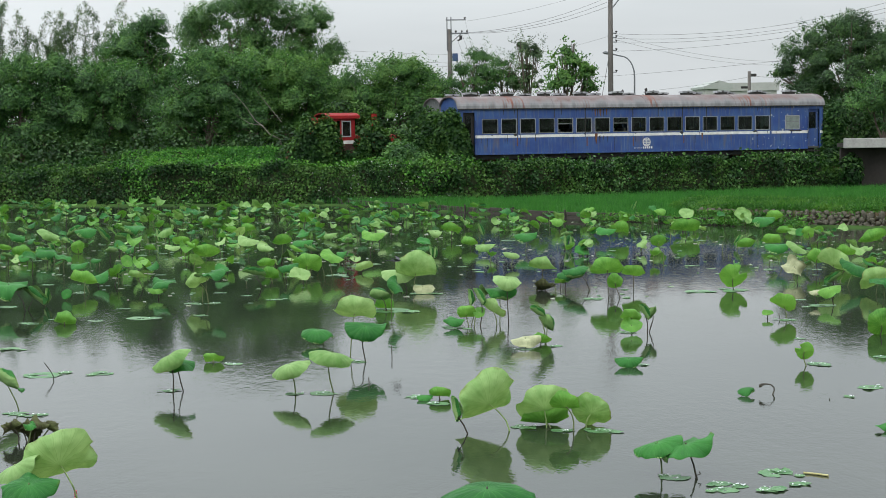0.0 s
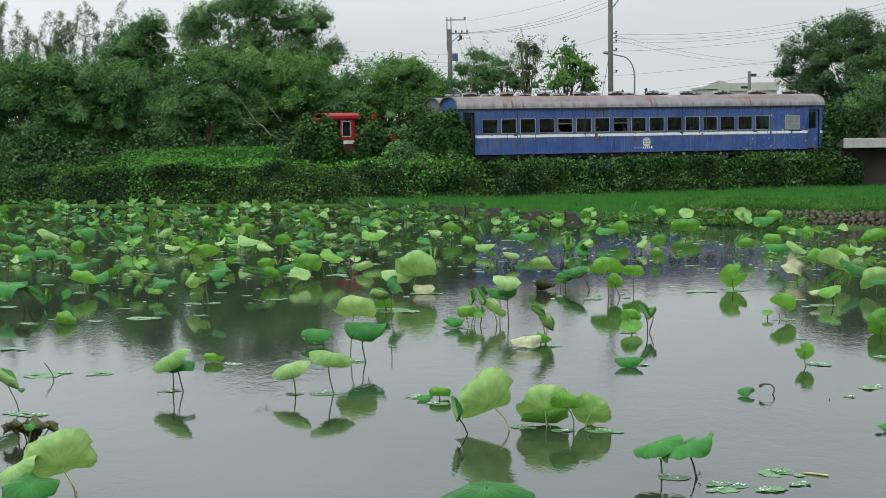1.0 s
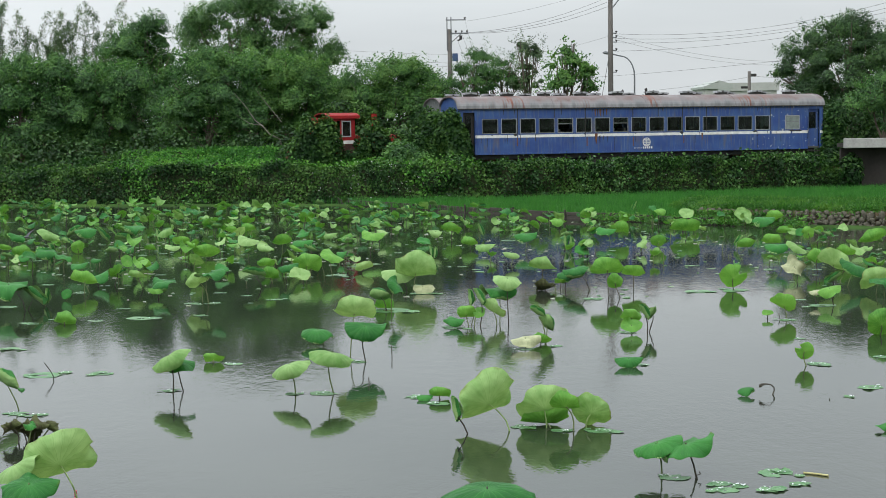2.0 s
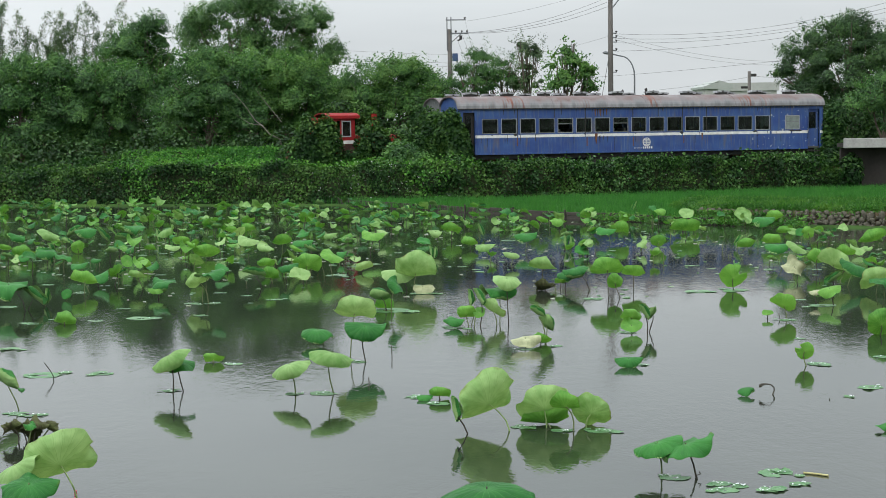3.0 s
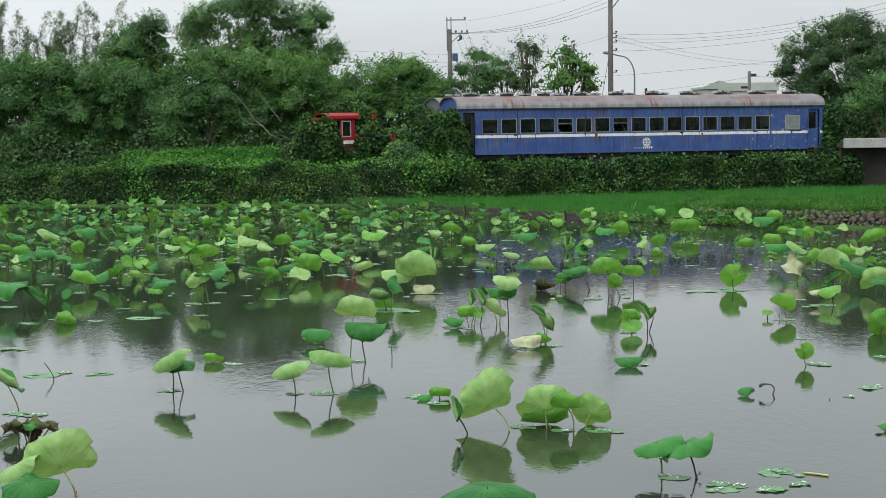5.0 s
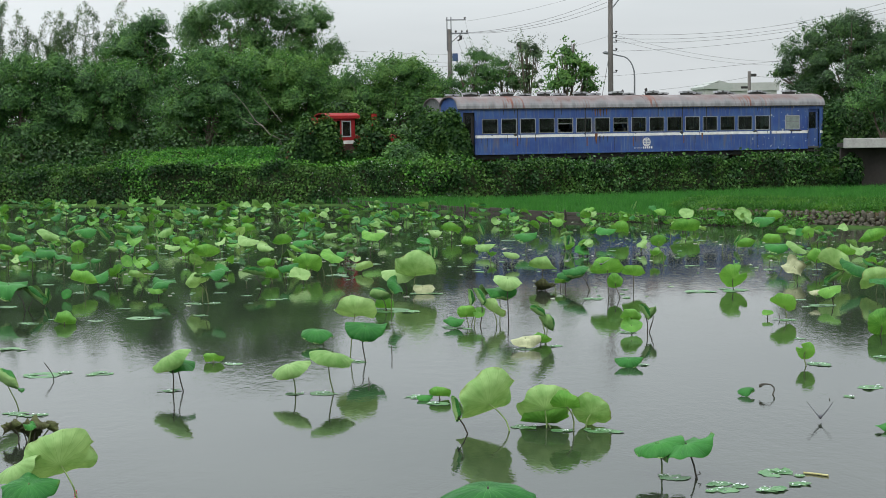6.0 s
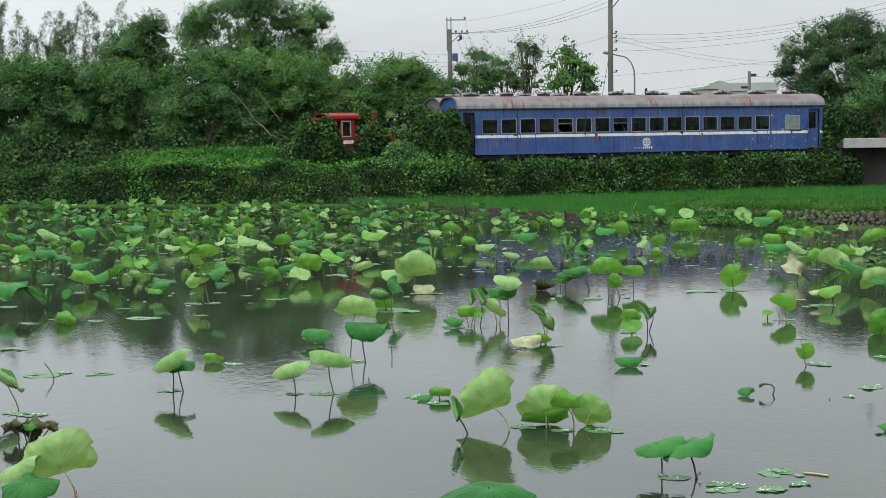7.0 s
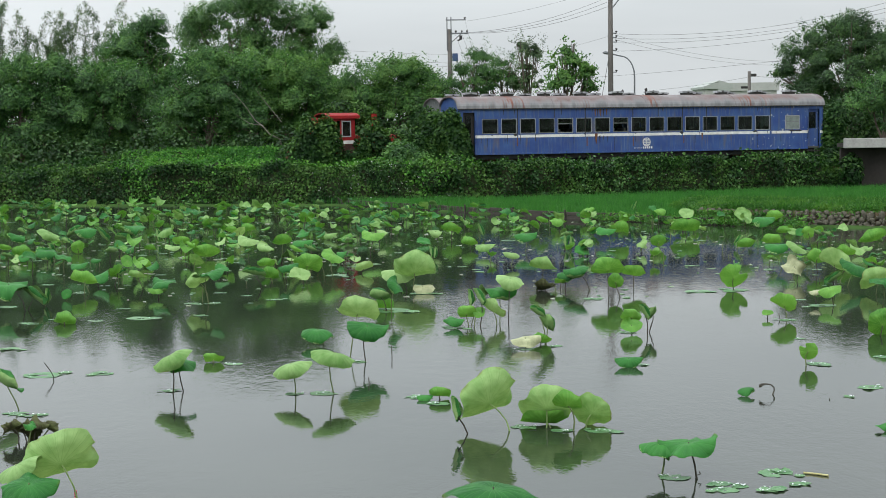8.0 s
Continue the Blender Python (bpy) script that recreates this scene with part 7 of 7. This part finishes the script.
M["eggs"] = simple("pink_eggs", (0.55, 0.06, 0.09), (0.80, 0.16, 0.20), 40.0, 0.5)
snail_eggs(-3.885, 18.36, 0.02, 0.07)


def floating_litter():
    """Scraps of rotting leaf and snapped stalks on the water, thickest among the plants."""
    rng = random.Random(71)
    anchors = [(o.location.x, o.location.y) for o in scene.collection.objects if o.name.startswith("lotus_leaf") and 38 < o.location.y < 200]
    scraps, stalks = bmesh.new(), bmesh.new()
    for k in range(820):
        ax, ay = rng.choice(anchors)
        x, y = ax + rng.gauss(0, 0.55), ay + rng.gauss(0, 0.9)
        if k % 3 == 0:
            y = 44 + 34 * rng.random()
            x = rng.uniform(-0.255, 0.16) * y
        if y > piecewise(x, SHORE) - 0.4:
            continue
        r, n = rng.uniform(0.02, 0.085), rng.choice((5, 6, 7))
        top = [scraps.verts.new((x + r * rng.uniform(0.5, 1.3) * math.cos(2 * math.pi * i / n), y + r * rng.uniform(0.5, 1.3) * math.sin(2 * math.pi * i / n), 0.007 + rng.uniform(0, 0.012))) for i in range(n)]
        low = [scraps.verts.new((v.co.x, v.co.y, 0.002)) for v in top]
        scraps.faces.new(top)
        for i in range(n):
            scraps.faces.new((top[i], low[i], low[(i + 1) % n], top[(i + 1) % n]))
    for k in range(130):
        ax, ay = rng.choice(anchors)
        x, y, h = ax + rng.gauss(0, 0.35), ay + rng.gauss(0, 0.4), rng.uniform(0.05, 0.30)
        lx, ly = rng.gauss(0, 0.05), rng.gauss(0, 0.05)
        if y < piecewise(x, SHORE) - 0.4:
            tube(stalks, [(x, y, -0.1), (x + lx * 0.4, y + ly * 0.4, h * 0.6), (x + lx, y + ly, h), (x + lx * 1.7, y + ly, h * rng.choice((0.7, 1.2)))], [0.010, 0.009, 0.008, 0.005], 5)
    tagged(part("leaf_scraps", scraps, M["scrap"]), "wet scraps of torn lotus leaf floating among the plants", "leaf scraps", kind="stuff")
    tagged(part("dead_stalks", stalks, M["stem"]), "thin snapped lotus stalks standing in the water", "stalks", kind="stuff")


def scrap_material():
    n = Nodes("wet_leaf_scraps")
    rnd = n.add("NewGeometry").outputs["Random Per Island"]
    col = n.ramp(rnd, (0.0, (0.05, 0.16, 0.05)), (0.5, (0.12, 0.24, 0.10)), (0.8, (0.24, 0.28, 0.17)), (1.0, (0.5, 0.5, 0.42)))
    return n.done(n.add("BsdfPrincipled", Base_Color=col, Roughness=0.35).outputs["BSDF"])


M["scrap"] = scrap_material()


# ---- crowd of far leaves ----
def far_leaves():
    rng = random.Random(17)
    proto = []
    for k in range(44):
        tone = rng.choice(("green", "green", "green", "green", "young", "young", "young", "pale", "pale", "pale", "rolled", "rolled", "rolled", "rolled"))
        h = rng.uniform(0.10, 0.44)
        if tone == "rolled":
            fold, tilt = rng.uniform(1.7, 2.5), rng.uniform(-20, 20)
        elif tone != "young" and rng.random() < 0.8 or rng.random() < 0.35:
            fold, tilt = -rng.uniform(0.6, 1.4), rng.uniform(0, 22)
        else:
            fold, tilt = rng.choice((-1, 1, 1)) * rng.uniform(0.6, 1.4), -rng.uniform(5, 38)
        p = lotus(0.001 * k, 300.0 + k, rng.uniform(-0.12, 0.12), h, 0.225, tilt=tilt, roll=rng.uniform(-38, 38), spin=rng.uniform(0, 180), tone=tone,
                  cup=rng.uniform(0.0, 0.2), fold=fold, wave=rng.uniform(0.06, 0.13))
        proto.append(p)
    placed = [(o.location.x, o.location.y) for o in scene.collection.objects if o.name.startswith("lotus_leaf") and o.location.y < 200]
    spots = []
    tries = 0
    while len(spots) < 640 and tries < 60000:
        tries += 1
        y = 36.0 + 47.0 * rng.random() ** 0.9
        x = rng.uniform(-0.262, 0.262) * y
        if y > piecewise(x, SHORE) - 0.5:
            continue
        # thick on the far side, open water nearer; a lane on the other side stays open
        d = smooth((y - 40) / 11.0)
        if x > 0:
            d *= smooth((y - 42) / 9.0) * (0.5 if y < 60 else 0.8)
            if 0.13 * y < x < 0.165 * y and y < 57:
                d = 0
        if 0.17 * y < x and 44 < y < 60:
            d = 1.0
        cluster = 0.3 + 0.7 * smooth(0.5 + 1.7 * noise.noise((x * 0.35, y * 0.18, 5.0)))
        if rng.random() > d * cluster:
            continue
        if y < 62 and rng.random() < 0.6 or any((x - a) ** 2 + (0.5 * (y - b)) ** 2 < 0.3 for a, b in placed):
            continue
        if any((x - a) ** 2 + (y - b) ** 2 < 0.35 for a, b in spots):
            continue
        # several leaves rise from one root
        for k in range(rng.choice((1, 1, 2, 3, 4))):
            q = (x + rng.gauss(0, 0.28), y + rng.gauss(0, 0.35))
            if q[1] < piecewise(q[0], SHORE) - 0.3:
                spots.append(q)
    spots.sort(key=lambda q: q[1])
    slots, joined = [], bmesh.new()
    for i, (x, y) in enumerate(spots):
        p = rng.choice(proto)
        s = rng.uniform(0.45, 1.1)
        m = pose(x, y, 0, 0, 0, rng.uniform(-50, 50))
        scale = (s, s, s * rng.uniform(0.8, 1.15))
        if i < 142:
            copy_thing(p, m).scale = scale
            continue
        for o in p.children:
            me = o.data.copy()
            me.transform(m @ Matrix.Diagonal((*scale, 1)) @ o.matrix_basis)
            index = []
            for mat in me.materials:
                if mat not in slots:
                    slots.append(mat)
                index.append(slots.index(mat))
            before = len(joined.faces)
            joined.from_mesh(me)
            joined.faces.ensure_lookup_table()
            for f in joined.faces[before:]:
                f.material_index = index[min(f.material_index, len(index) - 1)]
            bpy.data.meshes.remove(me)
    tagged(part("lotus_leaves", joined, slots, smooth=True), "dense green and pale lotus leaves crowding the far shore", "lotus leaves", kind="stuff")
    for p in proto:
        for o in (*p.children_recursive, p):
            bpy.data.objects.remove(o)
    for k in range(150):
        y = 33 + 47 * rng.random() ** 0.8
        x = rng.uniform(-0.26, 0.26) * y
        if y < piecewise(x, SHORE) - 0.6 and (y > 43 or x < 0):
            pad(x, y, rng.uniform(0.10, 0.24), 0)


far_leaves()
floating_litter()


# ---- swallows ----
def swallow(name_label):
    root = empty("swallow", pose(0, 0, 0), name_label, "swallow", "flying swallows")
    bm = bmesh.new()
    tube(bm, [(0, 0.085, 0), (0, 0.07, 0.004), (0, 0.045, 0.004), (0, 0.0, 0), (0, -0.05, 0), (0, -0.085, 0.002)], [0.003, 0.013, 0.017, 0.019, 0.013, 0.004], 10)
    part("body", bm, M["feather"], root, smooth=True)
    bm = bmesh.new()
    tube(bm, [(0, 0.05, -0.007), (0, 0.0, -0.009), (0, -0.05, -0.005)], [0.008, 0.013, 0.006], 8)
    part("belly", bm, M["belly"], root, smooth=True)
    for s in (-1, 1):
        bm = bmesh.new()
        prism(bm, [(0.0, -0.07), (s * 0.012, -0.07), (s * 0.030, -0.155), (s * 0.022, -0.15)][::s], 2, -0.001, 0.002)
        part("tail_feather", bm, M["feather"], root)
    wings = []
    for s in (-1, 1):
        bm = bmesh.new()
        prism(bm, [(0.0, 0.03), (s * 0.05, 0.040), (s * 0.095, 0.026), (s * 0.16, -0.035), (s * 0.185, -0.075), (s * 0.13, -0.040), (s * 0.07, -0.022), (0.0, -0.028)][::s], 2, -0.0015, 0.0025)
        w = part("wing", bm, M["feather"], root)
        w.matrix_basis = pose(s * 0.012, 0.02, 0.006)
        wings.append((w, s))
    root.scale = (1.25, 1.25, 1.25)
    return root, wings


BIRD_A, WINGS_A = swallow("dark swallow skimming low over the water")
BIRD_B, WINGS_B = swallow("dark fork-tailed swallow crossing the pond")
BIRD_C, WINGS_C = swallow("small dark swallow flying away over the pond")


def fly(bird, wings, path, beat):
    """path: seconds, x, y, z, heading (0 is +y, positive to the left), bank."""
    walk(bird, [(t, pose(x, y, z, 0, 0, h) @ pose(0, 0, 0, 0, b, 0)) for t, x, y, z, h, b in path])
    for w, s in wings:
        rows = []
        for k in range(81):
            t = k * 0.1
            a = 16 + (34 if t < 6.15 else 7) * math.sin(t * beat)
            rows.append((t, pose(s * 0.012, 0.02, 0.006, 0, -s * a, 0)))
        walk(w, rows)


def motions():
    fly(BIRD_A, WINGS_A, [
        (0.0, 10.72, 30, 0.44, 90, 0),
        (5.0, 10.72, 30, 0.44, 90, 0),
        (5.5, 7.26, 26.5, 0.54, 110, 15),
        (5.7, 5.77, 24.5, 0.49, 140, 20),
        (5.8, 5.29, 23.8, 0.34, 150, -30),
        (5.9, 5.06, 23.1, 0.17, 160, -10),
        (6.0, 4.81, 22.5, 0.06, 172, 0),
        (6.1, 4.63, 21.9, 0.15, 176, 8),
        (6.2, 4.44, 21.3, 0.38, 180, 0),
        (6.3, 4.35, 20.7, 0.54, 190, -32),
        (6.4, 4.39, 20.2, 0.71, 200, -45),
        (6.5, 4.54, 19.7, 0.88, 222, -40),
        (6.6, 4.83, 19.2, 1.05, 245, -25),
        (6.8, 5.63, 18.2, 1.36, 255, 0),
        (7.5, 8.26, 17, 1.72, 255, 0),
        (8.0, 8.26, 17, 1.72, 255, 0),
    ], 17.0)
    fly(BIRD_B, WINGS_B, [
        (0.0, -0.92, 34, 1.21, -100, 0),
        (0.1, 0.06, 33.8, 1.29, -100, 0),
        (0.2, 1.00, 33.6, 1.40, -96, 0),
        (0.3, 1.92, 33.2, 1.47, -96, 0),
        (0.4, 2.91, 33, 1.51, -90, 0),
        (0.5, 3.86, 32.8, 1.48, -90, 0),
        (0.6, 4.81, 32.8, 1.40, -90, 0),
        (0.7, 5.74, 33, 1.31, -90, 0),
        (0.9, 7.67, 33.5, 1.32, -85, 0),
        (1.2, 11.37, 35, 1.33, -70, 0),
        (2.0, 18.91, 45, 1.69, -20, 0),
        (4.5, 18.91, 45, 1.69, 60, 0),
        (5.2, 6.93, 42, 1.03, 90, 0),
        (5.5, 3.78, 40, 0.82, 110, 0),
        (5.8, 3.30, 38, 0.78, 150, 0),
        (5.9, 3.27, 37.4, 0.81, 165, 0),
        (6.0, 3.29, 36.8, 0.86, 180, 0),
        (6.1, 3.42, 36.2, 0.93, 195, 0),
        (6.2, 3.62, 35.6, 0.99, 215, 0),
        (6.3, 3.85, 35, 1.01, 230, 0),
        (6.4, 4.21, 34.5, 0.93, 245, 0),
        (6.5, 4.59, 34, 0.81, 255, 0),
        (6.6, 5.18, 34, 0.74, 262, 0),
        (6.7, 5.59, 33.6, 0.79, 268, 0),
        (6.8, 6.06, 33, 0.91, 265, 0),
        (6.9, 6.67, 31.8, 1.11, 258, 0),
        (7.0, 7.49, 31, 1.32, 255, 0),
        (7.3, 10.22, 30, 1.70, 260, 0),
        (8.0, 14.53, 30, 2.13, 270, 0),
    ], 21.0)
    fly(BIRD_C, WINGS_C, [
        (0.0, -6.6, 20.5, 1.1, -50, 0), (0.3, -4.3, 23.0, 0.95, -40, 8), (0.4, -3.85, 23.5, 0.92, -30, 10), (0.5, -3.42, 24.0, 0.92, -22, 10), (0.6, -3.15, 25.0, 0.93, -14, 5),
        (0.7, -3.02, 26.4, 0.87, -4, 0), (1.0, -3.0, 29.5, 0.9, 5, -5), (1.6, -4.2, 35.0, 1.0, 25, -15), (2.2, -13.0, 40.0, 2.0, 65, -20), (3.0, -30.0, 48.0, 5.0, 65, 0), (8.0, -45.0, 60.0, 8.0, 65, 0),
    ], 19.0)
    # the breeze leans the leaves, and picks up near the end
    gust = [(0.0, 0.0), (0.6, 0.06), (1.2, -0.03), (2.2, 0.02), (3.0, 0.0), (3.8, 0.05), (4.6, 0.0), (5.4, 0.12), (6.0, 0.2), (6.5, 0.3), (7.0, 0.22), (7.5, 0.75), (8.0, 1.0)]
    for k, (leaf, x, y, amount) in enumerate(SWAY):
        walk(leaf, [(t, pose(x, y, 0, 0, amount * (v + 0.04 * math.sin(2.6 * t + k)), 0)) for t, v in gust])


motions()
